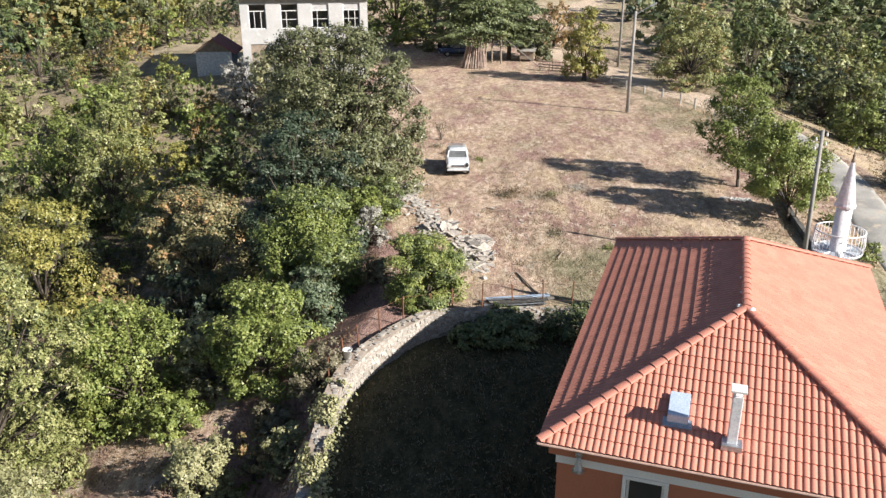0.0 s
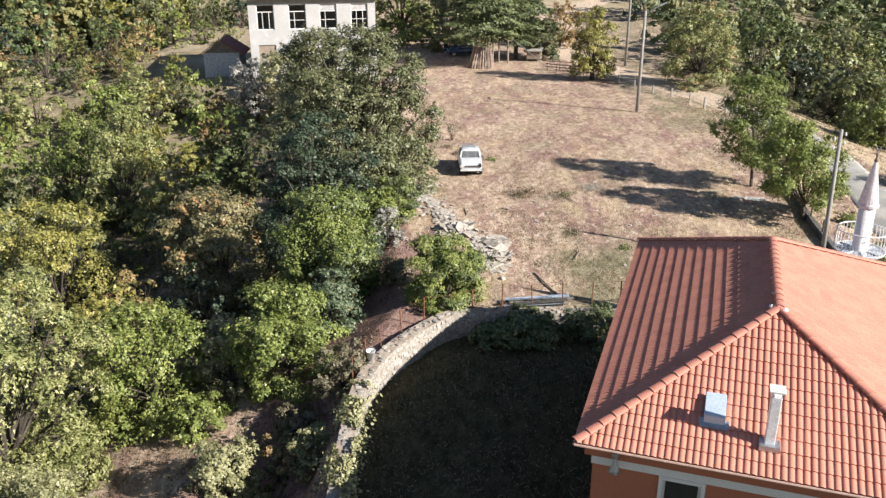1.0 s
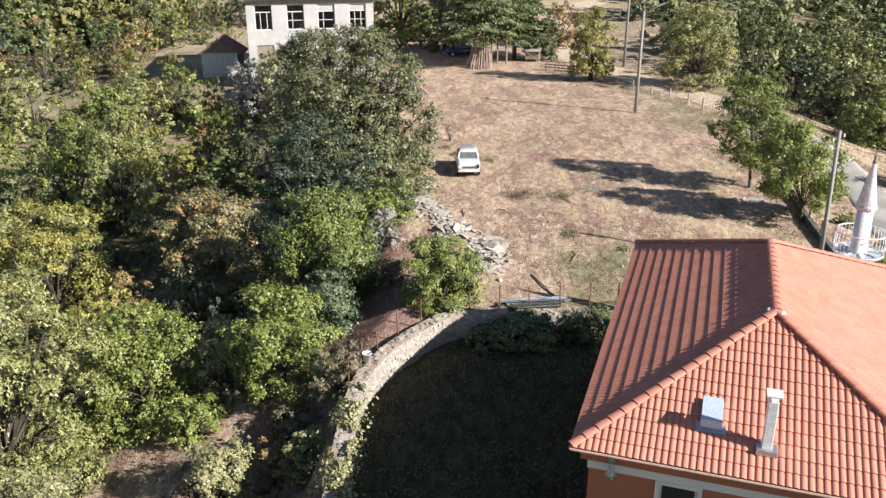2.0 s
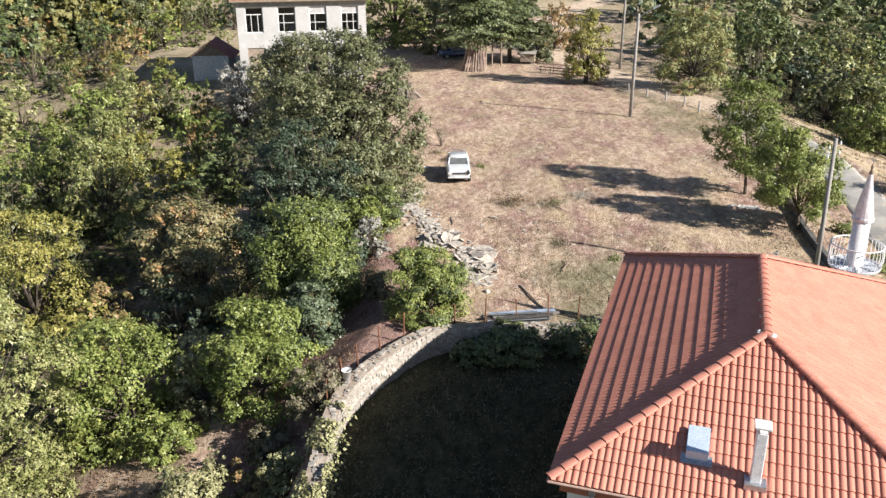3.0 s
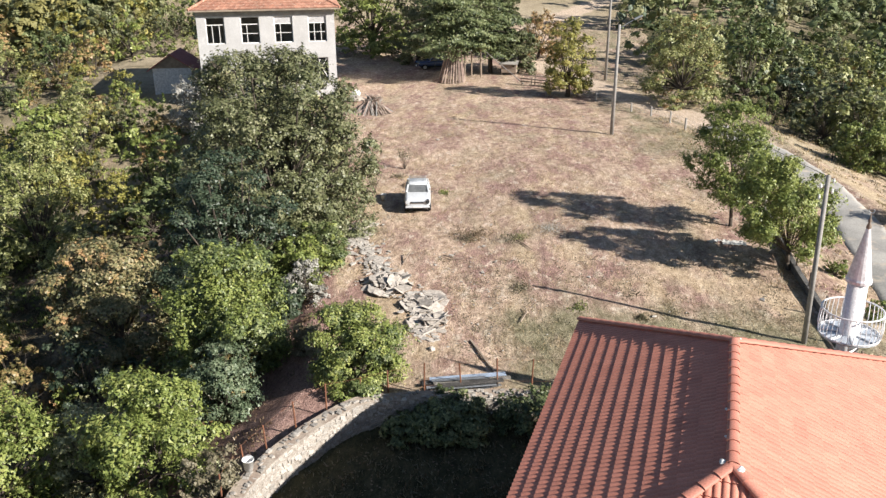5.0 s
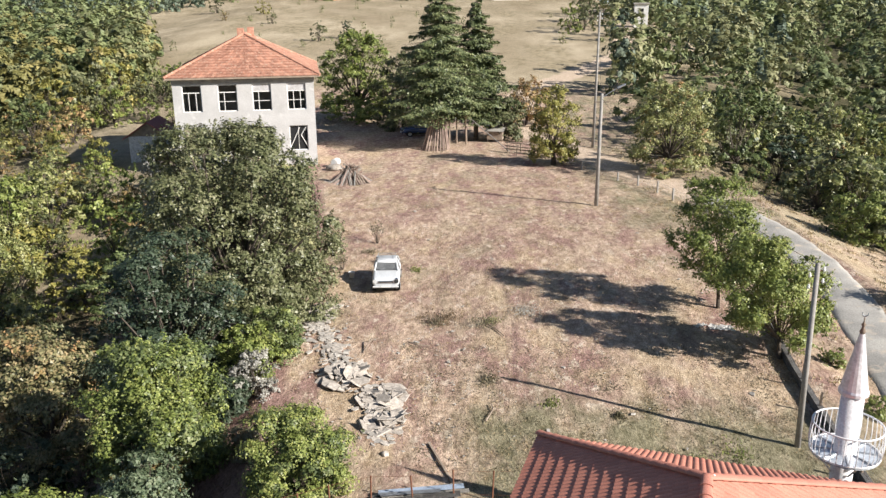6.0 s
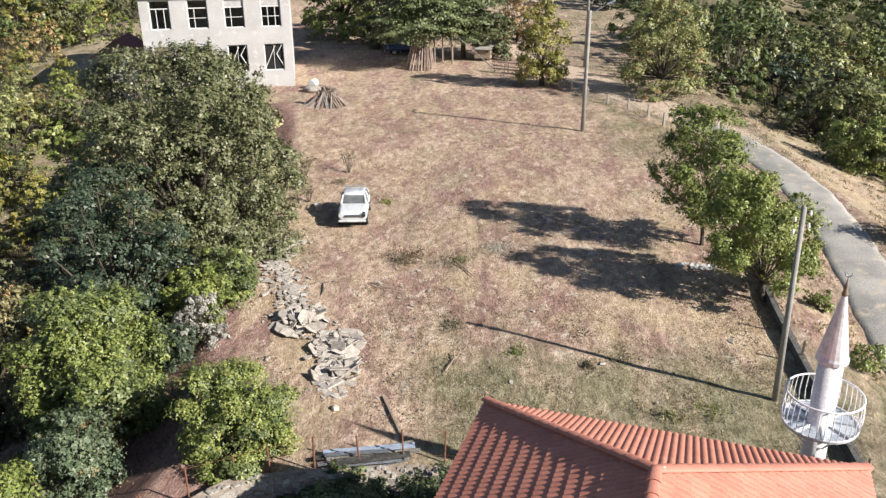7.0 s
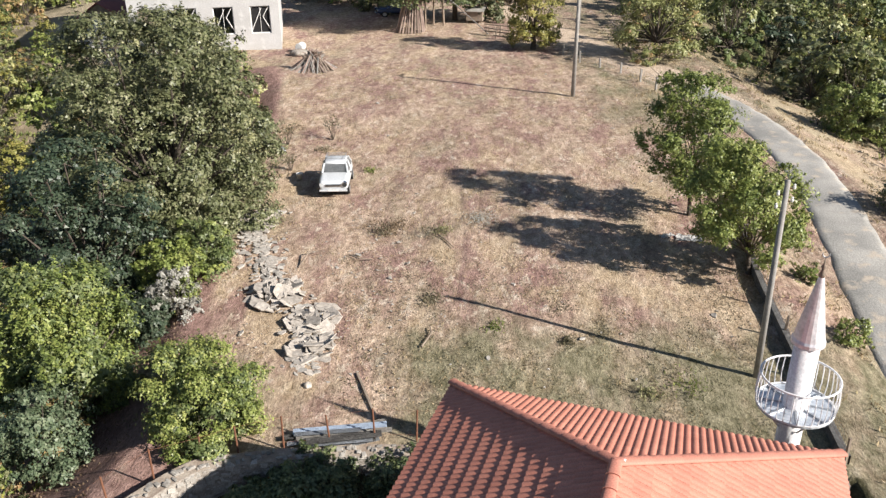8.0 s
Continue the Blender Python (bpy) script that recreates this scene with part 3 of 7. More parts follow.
def build_distance():
    """A glowing sheet added for the pale haze far behind everything, closing the horizon."""
    verts, faces = [], []
    for i in range(121):
        a = radians(-75 + i * 1.25)
        r = 3300
        top = 330 + 22 * noise.noise((i * 0.11, 0.3, 0)) + 6 * noise.noise((i * 0.5, 1.3, 0))
        verts += [(r * math.sin(a), r * math.cos(a), -160), (r * math.sin(a), r * math.cos(a), top)]
    for i in range(120):
        faces.append((2 * i, 2 * i + 1, 2 * i + 3, 2 * i + 2))
    tagged(new("backdrop", mesh_of("backdrop", verts, faces, M_haze, True)), "glowing sheet standing in for pale hazy sky", "sky", kind="structure")


build_distance()


# ---- the yard's retaining wall ----
def wall_frame():
    line = WALL_LINE
    t = np.gradient(line, axis=0)
    t /= np.linalg.norm(t, axis=1)[:, None]
    n = np.c_[t[:, 1], -t[:, 0]]            # towards the yard
    run = np.r_[0, np.cumsum(np.linalg.norm(np.diff(line, axis=0), axis=1))]
    base = np.array(WALL_PATH)
    knots = [run[np.argmin(np.hypot(*(line - b).T))] for b in base]
    top = np.interp(run, knots, WALL_TOP)
    return line, t, n, run, top


W_LINE, W_T, W_N, W_RUN, W_TOP = wall_frame()


def build_retaining_wall():
    verts, faces = [], []
    for p, n, z in zip(W_LINE, W_N, W_TOP):
        a, b = p - n * 0.27, p + n * 0.24
        verts += [(*a, z - 1.4), (*a, z), (*b, z - 0.02), (*b, YARD - 0.6)]
    for k in range(len(W_LINE) - 1):
        for j in range(3):
            faces.append((k * 4 + j, k * 4 + j + 1, k * 4 + 5 + j, k * 4 + 4 + j))
    core = tagged(new("wall_yard", mesh_of("wall_yard", verts, faces, M_mortar)), "curved dry-stone retaining wall of pale rubble", "wall", kind="structure")
    core.data.materials.append(M_topsoil)
    for f in core.data.polygons:
        f.material_index = 1 if f.index % 3 == 1 else 0
    rng = random.Random(4)
    kinds = []
    for _ in range(7):
        bm = bmesh.new()
        bmesh.ops.create_cube(bm, size=1.0)
        bmesh.ops.bevel(bm, geom=bm.edges[:], offset=0.16, segments=1, affect="EDGES")
        for v in bm.verts:
            v.co += Vector((rng.uniform(-1, 1), rng.uniform(-1, 1), rng.uniform(-1, 1))) * 0.11
        me = bpy.data.meshes.new("stone")
        bm.to_mesh(me)
        bm.free()
        me.materials.append(M_stone)
        kinds.append(me)

    def at(r):
        i = min(len(W_RUN) - 2, max(0, int(np.searchsorted(W_RUN, r)) - 1))
        f = (r - W_RUN[i]) / (W_RUN[i + 1] - W_RUN[i])
        return W_LINE[i] * (1 - f) + W_LINE[i + 1] * f, W_T[i], W_N[i], W_TOP[i] * (1 - f) + W_TOP[i + 1] * f

    many_v, many_f, count = [], [], 0
    for row in range(9):
        r = 8.0 + rng.random() * 0.3
        while r < 42:
            w, h = rng.uniform(0.10, 0.30), 0.14 * rng.uniform(0.7, 1.3)
            p, t, n, top = at(r + w / 2)
            z = top - 0.12 - row * 0.135 + rng.uniform(-0.05, 0.05)
            if z > YARD - 0.1:
                c = p + n * (0.155 + rng.uniform(-0.03, 0.02))
                m = Matrix.Translation((*c, z)) @ pose(0, 0, 0, rng.uniform(-12, 12), rng.uniform(-18, 18), math.degrees(math.atan2(t[1], t[0])) + rng.uniform(-6, 6))
                m = m @ Matrix.Diagonal((w, 0.22, h * rng.uniform(0.85, 1.0), 1))
                me = rng.choice(kinds)
                if row < 5 and 20 < r < 31 and count < 280:
                    o = link_mesh("stone", me, core)
                    o.matrix_basis = m
                    count += 1
                else:
                    k0 = len(many_v)
                    many_v += [tuple(m @ v.co) for v in me.vertices]
                    many_f += [tuple(k0 + i for i in f.vertices) for f in me.polygons]
            r += w + rng.uniform(0.01, 0.035)
    for r in np.arange(8, 42, 0.14):         # coping of loose stones
        p, t, n, top = at(r + 0.15)
        m = Matrix.Translation((*(p + n * rng.uniform(-0.20, 0.18)), top + rng.uniform(-0.01, 0.03))) @ pose(0, 0, 0, rng.uniform(-5, 5), rng.uniform(-5, 5), math.degrees(math.atan2(t[1], t[0])) + rng.uniform(-12, 12))
        m = m @ Matrix.Diagonal((0.17 * rng.uniform(0.4, 1.2), 0.19 * rng.uniform(0.4, 1.2), 0.07 * rng.uniform(0.5, 1.2), 1))
        me = rng.choice(kinds)
        k0 = len(many_v)
        many_v += [tuple(m @ v.co) for v in me.vertices]
        many_f += [tuple(k0 + i for i in f.vertices) for f in me.polygons]
    link_mesh("rubble", mesh_of("rubble", many_v, many_f, M_stone), core, kind="stuff")


build_retaining_wall()


# ---- the mosque house with its tiled hip roof ----
H_W, H_L, H_EAVE, H_RIDGE = 4.2, 6.72, 5.78, 7.82      # half width, half length, heights over the footing
BASE = -2.0


TILE_W = 0.30


def tile_bm():
    """One tile of two rolls: x across, y up the slope, its raised lower edge lapping over the course below."""
    bm = bmesh.new()
    n, rows = 18, []
    for y, lift in ((-0.03, 0.034), (0.36, 0.0)):
        row = []
        for i in range(n + 1):
            u = i / (n // 2) % 1.0
            roll = math.sin(math.pi * u / 0.80) ** 0.6 if u < 0.80 else -0.12 * math.sin(math.pi * (u - 0.80) / 0.20)
            row.append(bm.verts.new((TILE_W * (i / n - 0.5), y, lift + 0.026 * roll)))
        rows.append(row)
    edge = [bm.verts.new(v.co) for v in rows[0]]
    low = [bm.verts.new((v.co.x, -0.022, v.co.z - 0.034)) for v in rows[0]]
    for i in range(n):
        bm.faces.new((rows[0][i], rows[0][i + 1], rows[1][i + 1], rows[1][i]))
        bm.faces.new((low[i], low[i + 1], edge[i + 1], edge[i]))
    return bm


def build_house():
    house = empty("mosque_house", (8.04, 20.0, BASE), -16.5, label="terracotta-rendered building with a red tiled hip roof", category="house")
    # walls with a real opening for each window
    bm = bmesh.new()
    x1, y1, top, th = H_W - 0.35, H_L - 0.5, H_EAVE - 0.12, 0.3
    windows = [(-2.23, -1.38), (0.95, 1.80)]
    wz0, wz1 = 3.5, 4.88
    xs = [-x1, *[v for w in windows for v in w], x1]
    for i, (a, b) in enumerate(zip(xs, xs[1:])):
        if i % 2:
            box(bm, a, -y1, 0, b, -y1 + th, wz0)
            box(bm, a, -y1, wz1, b, -y1 + th, top)
        else:
            box(bm, a, -y1, 0, b, -y1 + th, top)
    box(bm, -x1, y1 - th, 0, x1, y1, top)
    box(bm, -x1, -y1 + th, 0, -x1 + th, y1 - th, top)
    box(bm, x1 - th, -y1 + th, 0, x1, y1 - th, top)
    part("wall", bm, M_render, house, "smooth terracotta render")
    bm = bmesh.new()                          # white band under the eave
    for s in (0.03,):
        box(bm, -x1 - s, -y1 - s, 4.97, x1 + s, -y1, 5.22)
        box(bm, -x1 - s, y1, 4.97, x1 + s, y1 + s, 5.22)
        box(bm, -x1 - s, -y1, 4.97, -x1, y1, 5.22)
        box(bm, x1, -y1, 4.97, x1 + s, y1, 5.22)
    part("band", bm, M_white, house, "white painted band")
    bm = bmesh.new()
    box(bm, -x1 - 0.18, -y1 - 0.18, 5.28, x1 + 0.18, -y1, 5.62)
    box(bm, -x1 - 0.18, y1, 5.28, x1 + 0.18, y1 + 0.18, 5.62)
    box(bm, -x1 - 0.18, -y1, 5.28, -x1, y1, 5.62)
    box(bm, x1, -y1, 5.28, x1 + 0.18, y1, 5.62)
    part("cornice", bm, M_render, house)
    part("soffit", boxed(-H_W + 0.06, -H_L + 0.06, 5.62, H_W - 0.06, H_L - 0.06, 5.68), M_render, house)
    for a, b in windows:
        w = part("window", boxed(a, -y1 + 0.16, wz0, b, -y1 + 0.19, wz1), M_glass, house, "dark glazed window")
        bm = bmesh.new()
        f = 0.09
        for c in ((a - f, -y1 - 0.05, wz0 - f, a, -y1 + 0.2, wz1 + f), (b, -y1 - 0.05, wz0 - f, b + f, -y1 + 0.2, wz1 + f), (a, -y1 - 0.05, wz1, b, -y1 + 0.2, wz1 + f), (a, -y1 - 0.05, wz0 - f, b, -y1 + 0.2, wz0)):
            box(bm, *c)
        part("surround", bm, M_white, w, "white window surround")
        bm = bmesh.new()
        for c in ((a, wz0, a + 0.06, wz1), (b - 0.06, wz0, b, wz1), (a + 0.06, wz1 - 0.06, b - 0.06, wz1), (a + 0.06, wz0, b - 0.06, wz0 + 0.06)):
            box(bm, c[0], -y1 + 0.11, c[1], c[2], -y1 + 0.158, c[3])
        part("sash", bm, M_white, w)
    # roof deck under the tiles
    rl = H_L - H_W
    bm = bmesh.new()
    v = [bm.verts.new(c) for c in ((-H_W, -H_L, H_EAVE - 0.02), (H_W, -H_L, H_EAVE - 0.02), (H_W, H_L, H_EAVE - 0.02), (-H_W, H_L, H_EAVE - 0.02), (0, -rl, H_RIDGE - 0.02), (0, rl, H_RIDGE - 0.02))]
    for f in ((0, 1, 4), (1, 2, 5, 4), (2, 3, 5), (3, 0, 4, 5), (3, 2, 1, 0)):
        bm.faces.new([v[i] for i in f])
    roof = part("roof", bm, M_under, house, "red double-wave tiles on a hip roof")
    bm = bmesh.new()                          # gutter round the eave
    g = 0.03
    for a, b in (((-H_W - g, -H_L - g), (H_W + g, -H_L - g)), ((H_W + g, -H_L - g), (H_W + g, H_L + g)), ((H_W + g, H_L + g), (-H_W - g, H_L + g)), ((-H_W - g, H_L + g), (-H_W - g, -H_L - g))):
        tube(bm, (*a, H_EAVE - 0.05), (*b, H_EAVE - 0.045), 0.036, n=8)
    part("gutter", bm, M_gutter, house, "thin pinkish metal gutter")
    # tiles
    base = tile_bm()
    one = bpy.data.meshes.new("tile")
    base.to_mesh(one)
    one.materials.append(M_tile)
    one.shade_smooth()
    run, rise = H_W, H_RIDGE - H_EAVE
    slope = math.hypot(run, rise)
    sides = [((-H_W, -H_L), (1, 0), (0, 1), 2 * H_W), ((-H_W, H_L), (0, -1), (1, 0), 2 * H_L), ((H_W, -H_L), (0, 1), (-1, 0), 2 * H_L), ((H_W, H_L), (-1, 0), (0, -1), 2 * H_W)]
    rest_v, rest_f, parts = [], [], 0
    for k, (o, e, s, length) in enumerate(sides):
        ex, up = Vector((*e, 0)), Vector((s[0] * run, s[1] * run, rise)) / slope
        nrm = ex.cross(up)
        frame_m = Matrix((ex, up, nrm)).transposed().to_4x4()
        rows = int(slope / 0.335) + 1
        for r in range(rows):
            y = r * 0.335
            inset0, inset1 = y * run / slope, (y + 0.36) * run / slope
            n = int(length / TILE_W)
            for c in range(n + 1):
                x = (c + 0.5) * length / n
                if not (inset0 - 0.15 < x < length - inset0 + 0.15) or inset0 > length / 2:
                    continue
                m = Matrix.Translation(Vector((*o, H_EAVE)) + ex * x + up * y) @ frame_m
                whole = inset1 + 0.15 <= x <= length - inset1 - 0.15
                if whole:
                    if (k == 0 or (k == 1 and r < 9)) and parts < 300:
                        t = link_mesh("tile", one, roof)
                        t.matrix_basis = m
                        parts += 1
                        continue
                    src = [(m @ v.co) for v in one.vertices]
                    fs = [tuple(p.vertices) for p in one.polygons]
                else:                        # cut along the hip
                    cut = base.copy()
                    for sgn, x0 in ((1, 0.0), (-1, length)):
                        no = Vector((-sgn, run / slope, 0))
                        bmesh.ops.bisect_plane(cut, geom=cut.verts[:] + cut.edges[:] + cut.faces[:], plane_co=Vector((x0 - x, -y, 0)), plane_no=no, clear_outer=True)
                    cut.verts.index_update()
                    src = [m @ v.co for v in cut.verts]
                    fs = [tuple(v.index for v in f.verts) for f in cut.faces]
                    cut.free()
                k0 = len(rest_v)
                rest_v += [tuple(q) for q in src]
                rest_f += [tuple(k0 + i for i in f) for f in fs]
    base.free()
    link_mesh("tiles", mesh_of("tiles", rest_v, rest_f, M_tile, True), roof, kind="stuff")
    # ridge and hip caps
    bm = bmesh.new()
    prof = [(0.125 * math.cos(a), 0.066 * math.sin(a)) for a in np.linspace(-0.15, math.pi + 0.15, 10)]
    r0 = [bm.verts.new((px * 1.0, -0.02, pz + 0.02)) for px, pz in prof]
    r1 = [bm.verts.new((px * 0.86, 0.40, pz * 0.86)) for px, pz in prof]
    re = [bm.verts.new(v.co) for v in r0]
    rl0 = [bm.verts.new((px * 0.86, -0.02, pz * 0.86 + 0.015)) for px, pz in prof]
    for i in range(9):
        bm.faces.new((r0[i], r0[i + 1], r1[i + 1], r1[i]))
        bm.faces.new((rl0[i], rl0[i + 1], re[i + 1], re[i]))
    cap = bpy.data.meshes.new("ridge_tile")
    bmesh.ops.recalc_face_normals(bm, faces=bm.faces)
    bm.to_mesh(cap)
    bm.free()
    cap.materials.append(M_cap)
    cap.shade_smooth()
    ends = [((-H_W, -H_L), (0, -rl)), ((H_W, -H_L), (0, -rl)), ((-H_W, H_L), (0, rl)), ((H_W, H_L), (0, rl))]
    runs = [(Vector((*a, H_EAVE + 0.05)), Vector((*b, H_RIDGE + 0.055))) for a, b in ends] + [(Vector((0, -rl, H_RIDGE + 0.055)), Vector((0, rl, H_RIDGE + 0.055)))]
    for a, b in runs:
        n = round((b - a).length / 0.36)
        d = (b - a).normalized()
        side = d.cross(Vector((0, 0, 1))).normalized()
        fm = Matrix((side, d, side.cross(d))).transposed().to_4x4()
        for i in range(n):
            t = link_mesh("ridge_tile", cap, roof)
            t.matrix_basis = Matrix.Translation(a + (b - a) * (i / n)) @ fm
    for y, dx, dy, r in ((-rl, 0.13, -0.10, 0.075), (-rl, -0.17, 0.05, 0.06), (-rl, -0.13, 0.9, 0.03), (-rl, -0.13, 1.9, 0.035), (rl, 0.12, 0.08, 0.05)):
        bm = bmesh.new()
        bmesh.ops.create_icosphere(bm, subdivisions=2, radius=1.0)
        for v in bm.verts:
            v.co = Vector((v.co.x * r, v.co.y * r * 1.3, v.co.z * r * 0.6)) * (1 + 0.35 * noise.noise(v.co * 1.7 + Vector((y, dx * 9, dy)))) + Vector((dx, y + dy, H_RIDGE + 0.045))
        part("mortar_dab", bm, M_white, roof, "dab of white mortar")
    # flue and vent box on the near slope
    def on_slope(x, y):
        return H_EAVE + (y + H_L) * rise / run

    bm = bmesh.new()
    z0 = on_slope(-0.04, -6.02)
    box(bm, -0.215, -6.12, z0 - 0.1, 0.005, -5.90, z0 + 1.25, None, 0.02)
    flue = part("chimney", bm, M_enamel, house, "slim white sheet-metal flue")
    bm = bmesh.new()
    box(bm, -0.27, -6.18, z0 + 1.37, 0.06, -5.84, z0 + 1.42, None, 0.01)
    for x, y in ((-0.20, -6.11), (-0.02, -6.11), (-0.20, -5.92), (-0.02, -5.92)):
        box(bm, x, y, z0 + 1.25, x + 0.02, y + 0.02, z0 + 1.37)
    part("cowl", bm, M_white, flue, "white rain cowl")
    bm = bmesh.new()
    box(bm, -0.32, -6.22, z0 - 0.06, 0.12, -5.75, z0 + 0.09, None, 0.02)
    part("flashing", bm, M_sheet, flue, "crumpled metal flashing")
    zb = on_slope(0, -5.62)
    bm = bmesh.new()
    box(bm, -1.51, -5.80, zb - 0.25, -1.05, -5.14, zb + 0.30)
    for v in bm.verts:                        # the lid falls towards the eave
        if v.co.z > zb:
            v.co.z += 0.10 if v.co.y > -5.5 else -0.13
    bmesh.ops.bevel(bm, geom=bm.edges[:], offset=0.012, segments=2, affect="EDGES")
    vent = part("roof_vent", bm, M_vent, house, "silvery sheet-metal roof box")
    bm = bmesh.new()
    q = pose(-1.28, -5.5, zb + 0.10, math.degrees(math.atan2(rise, run)), 0, 0)
    box(bm, -0.32, -0.44, -0.02, 0.32, -0.20, 0.02, q)
    part("apron", bm, M_sheet, vent, "folded metal apron")
    return house


build_house()


def build_horn():
    """A grey horn loudspeaker under the eave."""
    horn = empty("horn_loudspeaker", (3.02, 14.72, 1.42), -16.5, label="grey metal horn loudspeaker hung under the eave", category="loudspeaker")
    bm = bmesh.new()
    spun(bm, [(0.05, 0.16), (0.055, 0.02), (0.07, -0.06), (0.10, -0.16), (0.15, -0.24), (0.14, -0.24), (0.09, -0.15), (0.05, -0.05)], 20)
    part("horn", bm, M_galv, horn, smooth=True)
    bm = bmesh.new()
    spun(bm, [(0.075, 0.28), (0.085, 0.25), (0.085, 0.16), (0.06, 0.14)], 16)
    part("driver", bm, M_galv, horn, smooth=True)
    part("bracket", boxed(-0.02, 0.0, 0.18, 0.02, 0.34, 0.24), M_galv, horn)
    horn.location.z += 1.84


build_horn()


def build_minaret():
    x, y = 13.68, 27.1
    mi = empty("minaret", (x, y, BASE), -16.5, label="small white sheet-metal minaret with a railed balcony", category="minaret")
    z = -BASE
    bm = bmesh.new()
    spun(bm, [(0.275, 0), (0.275, z + 5.45)], 20)
    part("shaft", bm, M_enamel, mi, smooth=True)
    bm = bmesh.new()
    spun(bm, [(0.275, z + 5.38), (0.36, z + 5.36), (0.36, z + 5.44), (0.33, z + 5.5), (0.055, z + 7.0), (0.03, z + 7.02)], 20)
    part("cone", bm, M_cone, mi, "pale tarnished metal cone")
    bm = bmesh.new()
    spun(bm, [(0.06, z + 6.96), (0.075, z + 7.02), (0.03, z + 7.14), (0.055, z + 7.2), (0.02, z + 7.27), (0.012, z + 7.42)], 12)
    fin = part("finial", bm, M_wood, mi, "dark finial", smooth=True)
    bm = bmesh.new()
    pts = [(0.07 * math.cos(a), 0, z + 7.49 + 0.07 * math.sin(a)) for a in np.linspace(radians(-215), radians(35), 11)]
    chain(bm, pts, [0.006, 0.01, 0.014, 0.016, 0.018, 0.018, 0.018, 0.016, 0.014, 0.01, 0.006], 6)
    part("crescent", bm, M_galv, fin)
    fz, rz, R = z + 3.70, z + 4.48, 0.84
    bm = bmesh.new()
    spun(bm, [(0.27, fz - 0.1), (0.55, fz - 0.08), (R, fz - 0.04), (R, fz), (0.27, fz + 0.01)], 32)
    bal = part("balcony", bm, M_floor, mi, "round shiny balcony floor")
    for i in range(8):
        a = 2 * math.pi * i / 8
        bm = bmesh.new()
        box(bm, 0.28, -0.02, fz + 0.004, R - 0.03, 0.02, fz + 0.05, pose(0, 0, 0, 0, 0, math.degrees(a)))
        part("floor_beam", bm, M_galv, bal)
    for zz, r in ((rz, 0.024), (fz + 0.03, 0.02)):
        bm = bmesh.new()
        loop = [[bm.verts.new(((R + r * math.cos(q)) * math.cos(t), (R + r * math.cos(q)) * math.sin(t), zz + r * math.sin(q))) for q in np.linspace(0, 2 * math.pi, 8, endpoint=False)] for t in np.linspace(0, 2 * math.pi, 40, endpoint=False)]
        for i in range(40):
            for j in range(8):
                bm.faces.new((loop[i][j], loop[i][(j + 1) % 8], loop[(i + 1) % 40][(j + 1) % 8], loop[(i + 1) % 40][j]))
        part("rail", bm, M_enamel, bal, "white tube rail", True)
    bar = None
    for i in range(36):
        a = 2 * math.pi * i / 36
        if bar is None:
            bm = bmesh.new()
            chain(bm, [(0, 0, 0), (0.04, 0, (rz - fz) * 0.35), (0.025, 0, (rz - fz) * 0.7), (0, 0, rz - fz)], [0.012] * 4, 5)
            o = part("baluster", bm, M_enamel, bal)
            bar = o.data
        else:
            o = link_mesh("baluster", bar, bal)
        o.matrix_basis = Matrix.Translation((R * math.cos(a), R * math.sin(a), fz)) @ pose(0, 0, 0, 0, 0, math.degrees(a))
    for i in range(4):
        a = math.pi / 2 * i + 0.4
        bm = bmesh.new()
        tube(bm, (0.3 * math.cos(a), 0.3 * math.sin(a), fz - 0.55), (0.7 * math.cos(a), 0.7 * math.sin(a), fz - 0.05), 0.025)
        part("strut", bm, M_enamel, bal)
    return mi


build_minaret()


